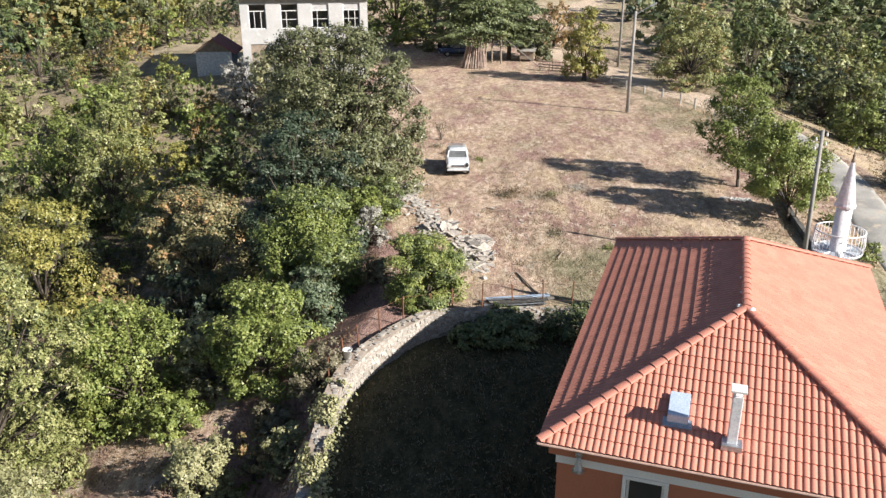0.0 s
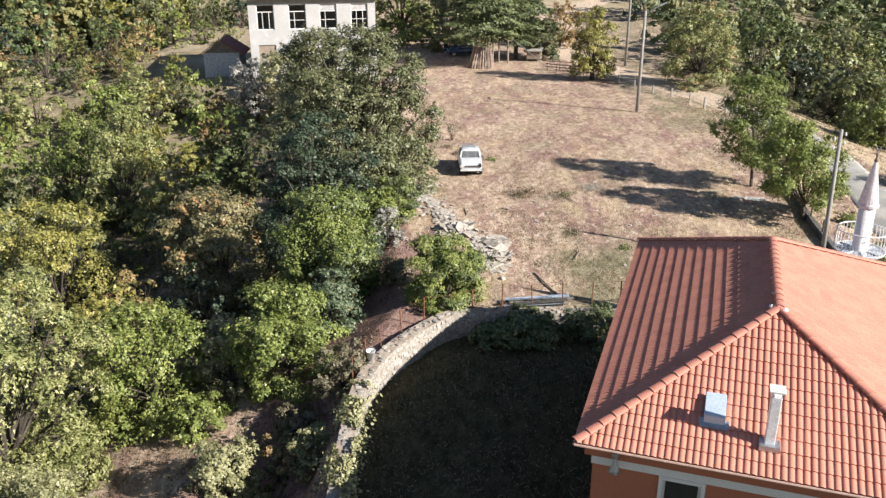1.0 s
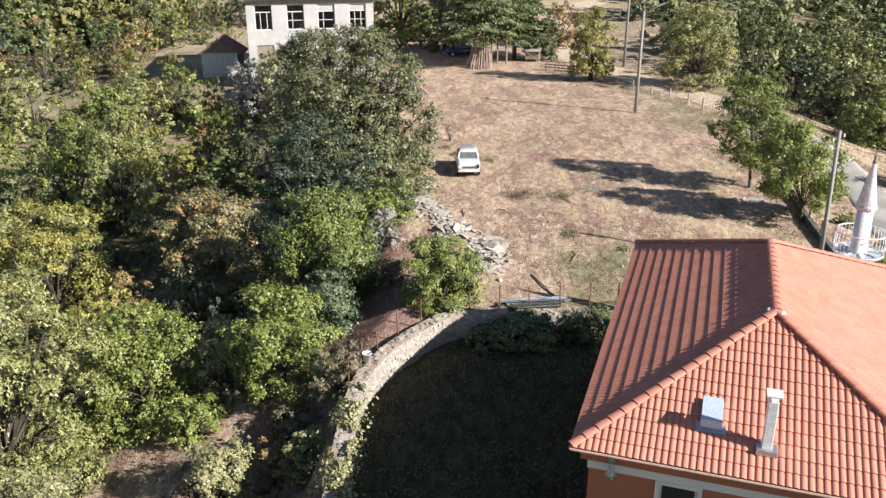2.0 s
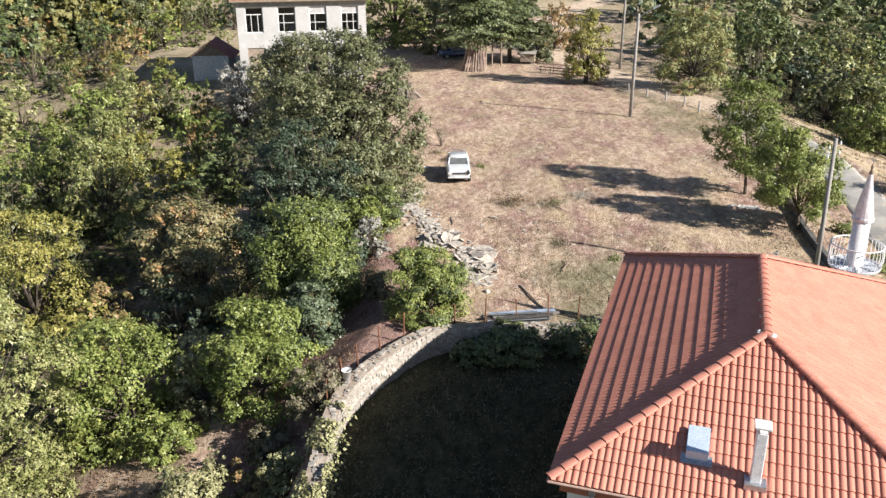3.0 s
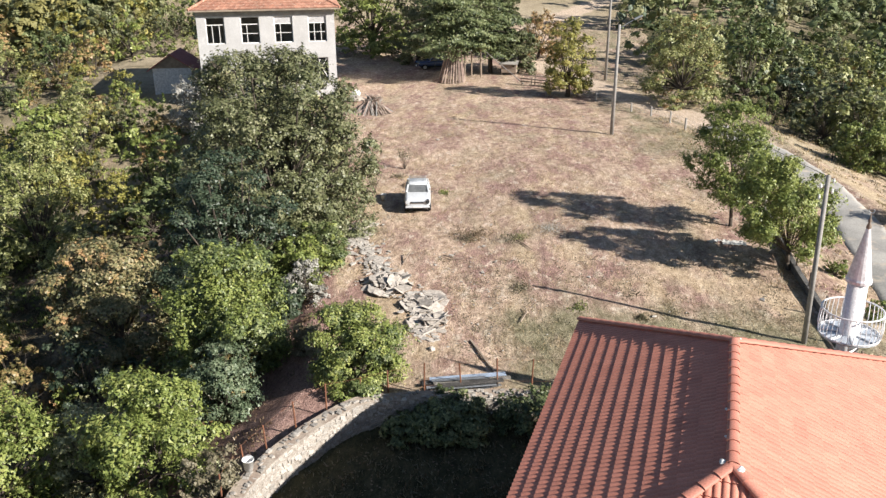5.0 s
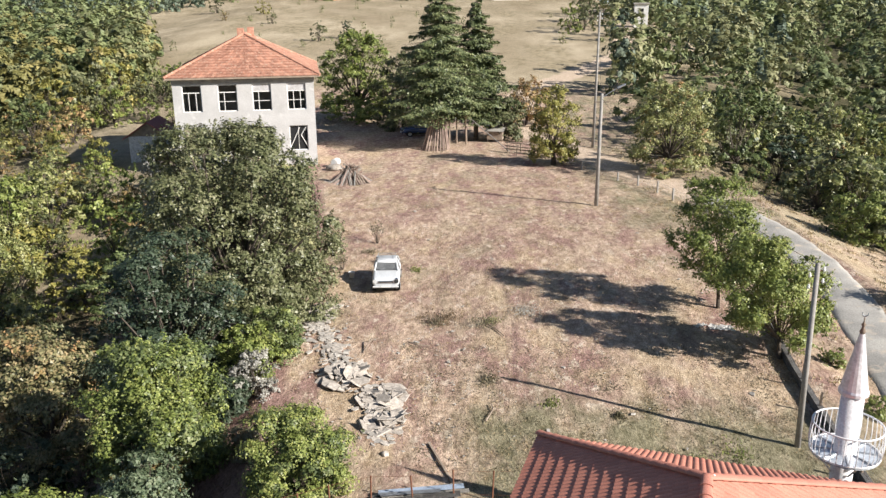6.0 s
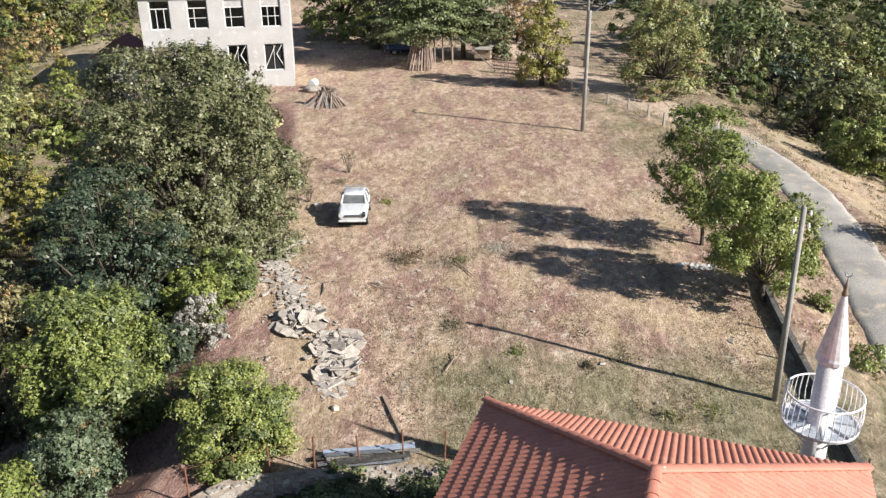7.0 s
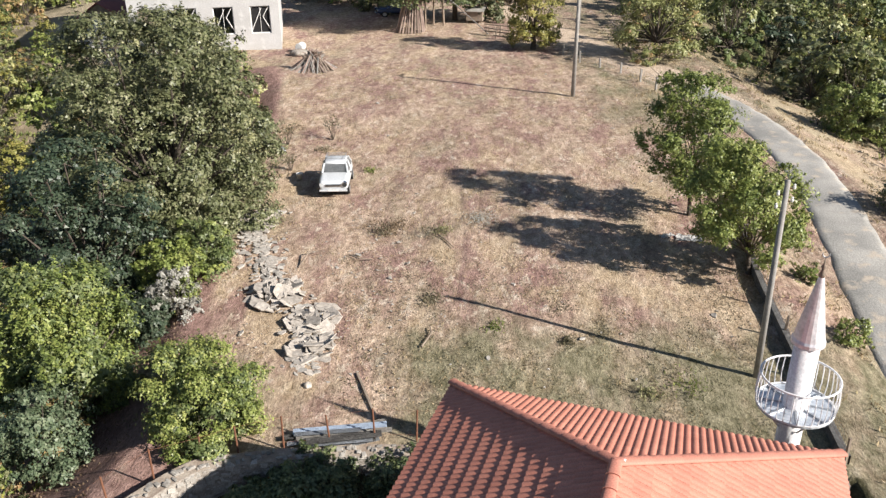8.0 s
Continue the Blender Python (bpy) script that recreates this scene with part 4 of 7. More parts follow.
# ---- the abandoned school and the shed ----
def build_school():
    sc = empty("school_building", (-15.75, 80.93, 0.0), 11.4, label="abandoned two-storey school with grey plaster and broken windows", category="building")
    W, D, top, th = 6.05, 12.5, 7.95, 0.45          # half width, depth, wall height
    bays = [-4.46, -1.44, 1.50, 4.50]
    ww, rows = 0.82, ((1.41, 3.66), (5.06, 7.38))
    bm = bmesh.new()
    zs = [-1.5, rows[0][0], rows[0][1], rows[1][0], rows[1][1], top]
    xs = [-W]
    for b in bays:
        xs += [b - ww, b + ww]
    xs.append(W)
    for i, (a, b) in enumerate(zip(xs, xs[1:])):
        if i % 2:
            for z0, z1 in ((zs[0], zs[1]), (zs[2], zs[3]), (zs[4], zs[5])):
                box(bm, a, 0, z0, b, th, z1)
        else:
            box(bm, a, 0, zs[0], b, th, top)
    box(bm, -W, D - th, -1.5, W, D, top)
    box(bm, -W, th, -1.5, -W + th, D - th, top)
    box(bm, W - th, th, -1.5, W, D - th, top)
    part("wall", bm, M_plaster, sc, "weathered grey plaster wall")
    part("floor_slab", boxed(-W + th, th, 4.1, W - th, D - th, 4.4), M_concrete, sc)
    part("ground_slab", boxed(-W + th, th, -0.1, W - th, D - th, 0.12), M_concrete, sc)
    part("inner_wall", boxed(-W + th, 5.0, 0.12, W - th, 5.2, top - 0.05), M_concrete, sc)
    part("band", boxed(-W - 0.05, -0.05, top - 0.46, W + 0.05, -0.005, top), M_concrete, sc, "grey strip just under the eave")
    part("attic_slab", boxed(-W + 0.02, 0.02, top + 0.005, W - 0.02, D - 0.02, top + 0.1), M_concrete, sc)
    rng = random.Random(8)
    for bx in bays:
        for lvl, (z0, z1) in enumerate(rows):
            win = empty("window", (bx, 0.12, z0), 0)
            win.parent = sc
            h = z1 - z0
            bm = bmesh.new()
            f = 0.07
            for c in ((-ww, 0, -ww + f, h), (ww - f, 0, ww, h), (-ww + f, h - f, ww - f, h), (-ww + f, 0, ww - f, f)):
                box(bm, c[0], 0, c[1], c[2], 0.09, c[3])
            part("frame", bm, M_white, win, "flaking white window frame")
            bm = bmesh.new()
            if lvl:
                bars = [(-0.31, 0.05), (0.31, 0.05)] if bx < 4 else [(-0.3, 0.05), (0.3, 0.05)]
                box(bm, -ww + f, 0.01, h * 0.7, ww - f, 0.07, h * 0.7 + 0.07)
                for bxx, t in bars:
                    if bx < -2 or rng.random() < 0.7:
                        box(bm, bxx, 0.01, f, bxx + t, 0.07, h * 0.7)
                if bx > -4:
                    box(bm, -ww + f, 0.015, h * 0.36, ww - f, 0.065, h * 0.36 + 0.045)
            else:
                for p, q in (((-0.8, 0.2), (0.1, h - 0.2)), ((0.75, 0.3), (0.2, h * 0.6)), ((0.2, h * 0.6), (0.7, h - 0.1))):
                    tube(bm, (p[0], 0.03, p[1]), (q[0], 0.03, q[1]), 0.035, n=5)
                tube(bm, (-0.02, 0.05, 0.05), (-0.02, 0.05, h - 0.05), 0.02, n=5)
            part("muntin", bm, M_white, win)
            if lvl and bx > 0:
                part("pane", boxed(-ww + f, 0.03, h * 0.7 + 0.075, ww - f, 0.04, h - f), M_ash, win, "dusty remaining pane")
            if not lvl and bx < -4:
                part("board", boxed(-ww, -0.03, 0.0, ww, -0.005, h), M_wood, win, "boarded-up opening")
            if not lvl and bx > 4:
                part("panel", boxed(-ww + f, 0.1, f, ww - f, 0.13, h - f), M_dark, win, "black panel standing in for the unlit room")
    # hip roof
    o = 0.55
    rz, e = 11.35, top + 0.1
    bm = bmesh.new()
    run = W + o
    pts = [(-W - o, -o, e), (W + o, -o, e), (W + o, D + o, e), (-W - o, D + o, e), (0, run - o - 0.6, rz), (0, D + o - run + 0.6, rz)]
    v = [bm.verts.new(p) for p in pts]
    for f in ((0, 1, 4), (1, 2, 5, 4), (2, 3, 5), (3, 0, 4, 5), (3, 2, 1, 0)):
        bm.faces.new([v[i] for i in f])
    roof = part("roof", bm, M_oldtile, sc, "hipped roof of orange clay tiles")
    part("eave_board", boxed(-W - o, -o, e - 0.14, W + o, -o + 0.06, e - 0.005), M_wood, sc)
    part("soffit", boxed(-W - o, -o + 0.065, e - 0.10, W + o, -0.005, e - 0.005), M_plaster, sc)
    # courses of tiles on the front and both flanks, as overlapping steps
    P = [Vector(p) for p in pts]
    rv, rf = [], []
    for a, b, c, d in ((P[0], P[1], P[4], P[4]), (P[1], P[2], P[5], P[4]), (P[3], P[0], P[4], P[5])):
        nrm = (b - a).cross(d - a).normalized()
        n = 16
        for i in range(n):
            t0, t1 = i / n, min(1, (i + 1.25) / n)
            l0, r0 = a.lerp(d, t0), b.lerp(c, t0)
            l1, r1 = a.lerp(d, t1), b.lerp(c, t1)
            cols = max(2, int((r0 - l0).length / 0.28))
            for j in range(cols):
                p0, p1 = l0.lerp(r0, j / cols), l0.lerp(r0, (j + 0.93) / cols)
                q0, q1 = l1.lerp(r1, j / cols), l1.lerp(r1, (j + 0.93) / cols)
                up = 0.05 + rng.uniform(0, 0.03)
                k = len(rv)
                rv += [tuple(p0 + nrm * up), tuple(p1 + nrm * (up + 0.02)), tuple(q1 + nrm * 0.03), tuple(q0 + nrm * 0.01), tuple(p0), tuple(p1)]
                rf += [(k, k + 1, k + 2, k + 3), (k + 4, k + 5, k + 1, k)]
    link_mesh("tiling", mesh_of("tiling", rv, rf, M_oldtile), roof, kind="stuff")
    for a, b in ((P[0], P[4]), (P[1], P[4]), (P[2], P[5]), (P[3], P[5]), (P[4], P[5])):
        n = round((b - a).length / 0.42)
        for i in range(n):
            p, q = a.lerp(b, i / n), a.lerp(b, (i + 1.1) / n)
            part("ridge_tile", rod(p + Vector((0, 0, 0.05)), q + Vector((0, 0, 0.07)), 0.13, 0.11, 7), M_oldtile, roof)
    for x, y in ((-0.3, run - o - 0.3), (0.5, run + 1.2)):
        part("chimney", boxed(x - 0.3, y - 0.3, rz - 0.4, x + 0.3, y + 0.3, rz + 0.55, 0.03), M_oldtile, sc, "crumbling brick chimney stump")
    return sc


build_school()


def build_shed():
    sh = empty("stone_shed", (-25.9, 84.0, 0.0), 6, label="small rubble-stone shed with a dark red pitched roof", category="shed")
    sh.scale = (0.88, 0.88, 0.9)
    sh.location.z = ground_z(-25.5, 88.0) - 0.15
    part("wall", boxed(-2.05, 0, -1.5, 2.05, 4.5, 2.75), M_rubble_wall, sh, "whitish rubble stone wall tinted with bluish shade")
    bm = bmesh.new()
    for s in (-1, 1):
        v = [bm.verts.new(p) for p in ((s * 2.6, -0.3, 2.55), (0, -0.3, 4.25), (0, 5.1, 4.25), (s * 2.6, 5.1, 2.55), (s * 2.6, -0.3, 2.45), (0, -0.3, 4.15), (0, 5.1, 4.15), (s * 2.6, 5.1, 2.45))]
        for f in ((0, 1, 2, 3), (7, 6, 5, 4), (0, 4, 5, 1), (1, 5, 6, 2), (2, 6, 7, 3), (3, 7, 4, 0)):
            bm.faces.new([v[i] for i in f])
    part("roof", bm, M_redroof, sh, "dark red sheet roof")
    bm = bmesh.new()
    v = [bm.verts.new(p) for p in ((-2.05, 0.02, 2.75), (2.05, 0.02, 2.75), (0, 0.02, 4.1), (-2.05, 0.3, 2.75), (2.05, 0.3, 2.75), (0, 0.3, 4.1))]
    for f in ((0, 1, 2), (5, 4, 3), (0, 2, 5, 3), (1, 4, 5, 2), (0, 3, 4, 1)):
        bm.faces.new([v[i] for i in f])
    part("gable", bm, M_wood, sh, "dark timber gable")


build_shed()


# ---- far houses on the crest ----
def far_house(x, y, w, d, h, turn, roof_h, wall_m, label):
    z = ground_z(x, y) - 0.3
    ho = empty("far_house", (x, y, z), turn, label=label, category="house", group="houses on the crest")
    nwin = max(2, int(w / 3.5))
    xs = [-w / 2]
    for i in range(nwin):
        c = -w / 2 + (i + 0.5) * w / nwin
        xs += [c - 0.6, c + 0.6]
    xs.append(w / 2)
    storeys = max(1, int(h / 2.9))
    zs = [0]
    for s in range(storeys):
        zs += [s * 2.9 + 1.0, s * 2.9 + 2.4]
    zs.append(h)
    for i, (a, b) in enumerate(zip(xs, xs[1:])):
        if i % 2 == 0:
            part("wall", boxed(a, 0, 0, b, 0.3, h), wall_m, ho)
        else:
            for z0, z1 in zip(zs[::2], zs[1::2]):
                part("wall", boxed(a, 0, z0, b, 0.3, z1), wall_m, ho)
    part("wall", boxed(-w / 2, d - 0.3, 0, w / 2, d, h), wall_m, ho)
    part("wall", boxed(-w / 2, 0.3, 0, -w / 2 + 0.3, d - 0.3, h), wall_m, ho)
    part("wall", boxed(w / 2 - 0.3, 0.3, 0, w / 2, d - 0.3, h), wall_m, ho)
    for i in range(nwin):
        for s in range(storeys):
            a, b = xs[1 + 2 * i], xs[2 + 2 * i]
            part("window", boxed(a, 0.12, zs[1 + 2 * s], b, 0.16, zs[2 + 2 * s]), M_glass, ho)
    bm = bmesh.new()
    v = [bm.verts.new(p) for p in ((-w / 2 - 0.4, -0.4, h), (w / 2 + 0.4, -0.4, h), (w / 2 + 0.4, d + 0.4, h), (-w / 2 - 0.4, d + 0.4, h), (-w / 2 + d / 2, d / 2, h + roof_h), (w / 2 - d / 2, d / 2, h + roof_h))]
    for f in ((0, 1, 5, 4), (1, 2, 5), (2, 3, 4, 5), (3, 0, 4), (3, 2, 1, 0)):
        bm.faces.new([v[i] for i in f])
    part("roof", bm, M_oldtile, ho)


far_house(17.5, 300, 12, 9, 3.6, 6, 2.0, M_white, "white single-storey house on the far crest")
far_house(31.5, 303, 7, 6, 4.6, 0, 1.6, M_plaster, "low pale house on the far crest")
far_house(-49, 305, 12, 8, 3.6, -8, 2.0, M_oldtile, "low tan house among trees on the far crest")


def build_tower():
    x, y = 42.0, 203.0
    tw = empty("transformer_tower", (x, y, ground_z(x, y) - 0.5), -8, label="small white transformer tower beside the woods", category="tower")
    bm = bmesh.new()
    box(bm, -1.5, -1.5, 0, 1.5, 1.5, 5.4, None, 0.04)
    part("wall", bm, M_white, tw)
    part("roof", boxed(-1.75, -1.75, 5.405, 1.75, 1.75, 5.7, 0.04), M_concrete, tw, "flat concrete roof")
    part("opening", boxed(-0.5, -1.54, 3.8, 0.5, -1.505, 4.5), M_dark, tw, "flat dark panel standing in for an unlit opening")


build_tower()


# ---- trees and bushes ----
def leaf_mesh(name, pts, nrm, size, material, rng, aspect=0.55, droop=0.25, single=False):
    """Many small leaf sprays at the points, each facing roughly along its normal: folded kites, or single blades."""
    n = len(pts)
    nrm = nrm / np.maximum(np.linalg.norm(nrm, axis=1), 1e-6)[:, None]
    ref = rng.normal(size=(n, 3))
    ref[:, 2] -= droop
    a = ref - (ref * nrm).sum(1)[:, None] * nrm
    a /= np.maximum(np.linalg.norm(a, axis=1), 1e-6)[:, None]
    b = np.cross(nrm, a)
    s = (size * rng.uniform(0.6, 1.35, n))[:, None]
    w = s * aspect
    if single:
        v = np.stack([pts + a * s * 0.6, pts - a * s * 0.4 + b * w * 0.6, pts - a * s * 0.4 - b * w * 0.6], 1).reshape(-1, 3)
        tri = np.arange(3 * n).reshape(-1, 3)
    else:
        fold = nrm * s * 0.18
        v = np.stack([pts - a * s * 0.5, pts + b * w * 0.5 - fold, pts + a * s * 0.5, pts - b * w * 0.5 - fold], 1).reshape(-1, 3)
        k = np.arange(n)[:, None] * 4
        tri = np.concatenate([k + [0, 1, 2], k + [0, 2, 3]], 1).reshape(-1, 3)
    me = bpy.data.meshes.new(name)
    me.vertices.add(len(v))
    me.vertices.foreach_set("co", v.astype(np.float32).ravel())
    me.loops.add(tri.size)
    me.loops.foreach_set("vertex_index", tri.astype(np.int32).ravel())
    me.polygons.add(len(tri))
    me.polygons.foreach_set("loop_start", np.arange(0, tri.size, 3, dtype=np.int32))
    me.update(calc_edges=True)
    me.materials.append(material)
    return me


def on_lobes(lobes, m, rng, ragged):
    """m places on the lobes' outer and upper skins: lobe centre, radii, outward way and a slow wave over the skin."""
    mid = np.array([l[0] for l in lobes], float)
    vol = np.array([r[0] * r[1] * r[2] for _, r in lobes]) ** 0.70
    pick = rng.choice(len(lobes), m, p=vol / vol.sum())
    c = mid[pick]
    r = np.array([l[1] for l in lobes], float)[pick]
    out = c - mid.mean(0)
    out /= np.linalg.norm(out, axis=1)[:, None] + 0.4
    d = rng.normal(size=(m, 3)) * 0.72 + out * 0.75 + np.array([0, 0, 0.35])
    d /= np.linalg.norm(d, axis=1)[:, None]
    f = 6.0 * d + pick[:, None] * 3.7
    wave = np.sin(f[:, 0] * 1.3) * np.sin(f[:, 1] * 1.1 + 1.0) * np.sin(f[:, 2] * 1.2 + 2.0)
    return c, r, d, 1 + ragged * wave


def crown_points(lobes, n, rng, hollow=0.72, ragged=0.34, shoots=0.35, clump=0.30, rise=0.5):
    """Leaves in rounded clumps on the crown's lobes, with dark gaps between them, and on slim shoots that stand out of it."""
    up = np.array([0, 0, 1.0])
    # clumps: leaves on the outer side of small flattened cushions
    per = 46
    m = max(6, int(n * (1 - shoots)) // per)
    c, r, d, wave = on_lobes(lobes, m, rng, ragged)
    start = np.where(rng.random(m) < hollow, rng.uniform(0.70, 1.02, m), rng.uniform(0.25, 0.7, m)) * wave
    rad = clump * rng.uniform(0.6, 1.35, m) * np.clip(r.mean(1) / 0.6, 0.4, 1.3)
    e = rng.normal(size=(m, per, 3)) + d[:, None, :] * 0.9 + up * 0.7
    e /= np.linalg.norm(e, axis=2)[..., None]
    p = (c + d * r * start[:, None])[:, None, :] + e * (rad[:, None] * rng.uniform(0.35, 1.08, (m, per)))[..., None] * np.array([1.1, 1.1, 0.62])
    q = e * 0.8 + up * 0.35 + d[:, None, :] * 0.35 + rng.normal(size=(m, per, 3)) * 0.38
    # shoots: tapering sprays
    per = 22
    m = max(4, int(n * shoots) // per)
    c, r, d, wave = on_lobes(lobes, m, rng, ragged)
    mean = r.mean(1)
    grow = d * 0.75 + rng.normal(size=(m, 3)) * 0.25 + up * rise
    grow /= np.linalg.norm(grow, axis=1)[:, None]
    t = rng.uniform(0.0, 1.0, (m, per)) ** 0.85
    length = rng.uniform(0.25, 0.75, m) * wave * mean
    p2 = (c + d * r * (rng.uniform(0.55, 0.9, m) * wave)[:, None])[:, None, :] + grow[:, None, :] * (t * length[:, None])[..., None]
    p2 = p2 + rng.normal(size=(m, per, 3)) * ((0.07 * mean + 0.015) * rng.uniform(0.7, 1.4, m))[:, None, None] * (1.15 - 0.85 * t)[..., None]
    q2 = grow[:, None, :] * 0.25 + d[:, None, :] * 0.8 + rng.normal(size=(m, per, 3)) * 0.45 + up * 0.3
    return np.vstack([p.reshape(-1, 3), p2.reshape(-1, 3)]), np.vstack([q.reshape(-1, 3), q2.reshape(-1, 3)])


def lobes_for(R, H, bare, rng, count=18, flat=1.0):
    """Lobes of a rounded, uneven crown of radius R between the heights bare and H: many limbs' ends, with gaps between."""
    mid, half = (H + bare) / 2, (H - bare) / 2
    out = [((0, 0, mid), (R * 0.55, R * 0.55, half * 0.6))]
    mean = 1.12 / math.sqrt(count)
    for i in range(count):
        a = 2.4 * i + rng.uniform(-0.5, 0.5)
        t = -0.85 + 1.8 * (i + rng.uniform(0, 1)) / count
        ring = math.sqrt(max(0.06, 1 - min(1, t * t) * 0.9))
        q = mean * rng.uniform(0.75, 1.35)
        far = (1 - q * 0.8) * rng.uniform(0.62, 1.02)
        out.append(((R * far * ring * math.cos(a), R * far * ring * math.sin(a), mid + half * (1 - q * 0.5) * t), (R * q * 1.15, R * q * 1.15, R * q * flat * 0.75)))
    if bare < 0.12 * H:                            # leaves down to the ground
        for i in range(6):
            a, q = 1.05 * i + rng.uniform(-0.3, 0.3), rng.uniform(0.24, 0.36)
            out.append(((R * 0.62 * math.cos(a), R * 0.62 * math.sin(a), bare + half * rng.uniform(0.2, 0.42)), (R * q, R * q, half * 0.26)))
    out.append(((R * rng.uniform(-0.2, 0.2), R * rng.uniform(-0.2, 0.2), H - R * 0.25), (R * 0.26, R * 0.26, R * 0.25)))
    return out


def tree(name, x, y, R, H, leaf, label, n=6000, size=0.24, bare=0.25, seed=1, lean=(0, 0), lobes=None, z=None, trunk=0.0, count=19, second=None, hollow=0.72, category="tree", group="", aspect=0.6, twigs=3, shoots=0.35, clump=0.42, rise=0.5, dense=1.5, fine=0.88, slim=1.0):
    """A tapered, forking trunk with limbs and a crown of many small leaves."""
    rng, rnd = np.random.default_rng(seed), random.Random(seed)
    z = ground_z(x, y) - 0.15 if z is None else z
    ob = empty(name, (x, y, z), 0, label=label, category=category, group=group)
    lob = lobes if lobes else lobes_for(R, H, H * bare, rnd, count)
    lob = [((c[0] + lean[0] * c[2] / H, c[1] * slim + lean[1] * c[2] / H, c[2]), (r[0], r[1] * slim, r[2])) for c, r in lob]
    bm = bmesh.new()
    tr = trunk or 0.028 * H + 0.02
    fork = H * max(bare, 0.18)
    wob = [(0, 0, -0.3), (lean[0] * 0.1 + rnd.uniform(-0.1, 0.1), lean[1] * 0.1, fork * 0.5), (lean[0] * fork / H, lean[1] * fork / H, fork)]
    chain(bm, wob, [tr * 1.3, tr, tr * 0.85], 8)
    top = Vector(wob[-1])
    part("trunk", bm, M_bark, ob, smooth=True)
    bm = bmesh.new()
    for c, r in lob:
        c = Vector(c)
        m = top.lerp(c, 0.5) + Vector((rnd.uniform(-0.3, 0.3), rnd.uniform(-0.3, 0.3), rnd.uniform(0, 0.4))) * 0.12 * H
        chain(bm, [top, m, c], [tr * k for k in ((0.36, 0.22, 0.10) if twigs else (0.2, 0.12, 0.05))], 5 if twigs else 3)
        for _ in range(twigs):
            e = c + Vector((rnd.uniform(-1, 1) * r[0], rnd.uniform(-1, 1) * r[1], rnd.uniform(-0.3, 0.9) * r[2])) * 0.8
            tube(bm, c, e, tr * 0.11, tr * 0.03, 4)
    part("branchwork", bm, M_bark, ob)
    n, size = int(n * dense), size * fine
    p, q = crown_points(lob, n, rng, hollow, 0.34, shoots, clump, rise)
    link_mesh("crown", leaf_mesh("crown", p, q, size, LEAF[leaf], rng, aspect, single=True), ob)
    if second:
        p, q = crown_points([(c, tuple(k * 1.04 for k in r)) for c, r in lob if rnd.random() < second[2]], int(n * second[1]), rng, 0.95, 0.34, 0.2, clump * 0.7)
        # a deeper or brighter leaf tone puts shade and light into the crown
        kept = "seed_head" if second[0] == "brown" else "older_foliage"
        link_mesh(kept, leaf_mesh(kept, p, q, size * 1.1, LEAF[second[0]], rng, 0.7, single=True), ob, kind="stuff")
    return ob


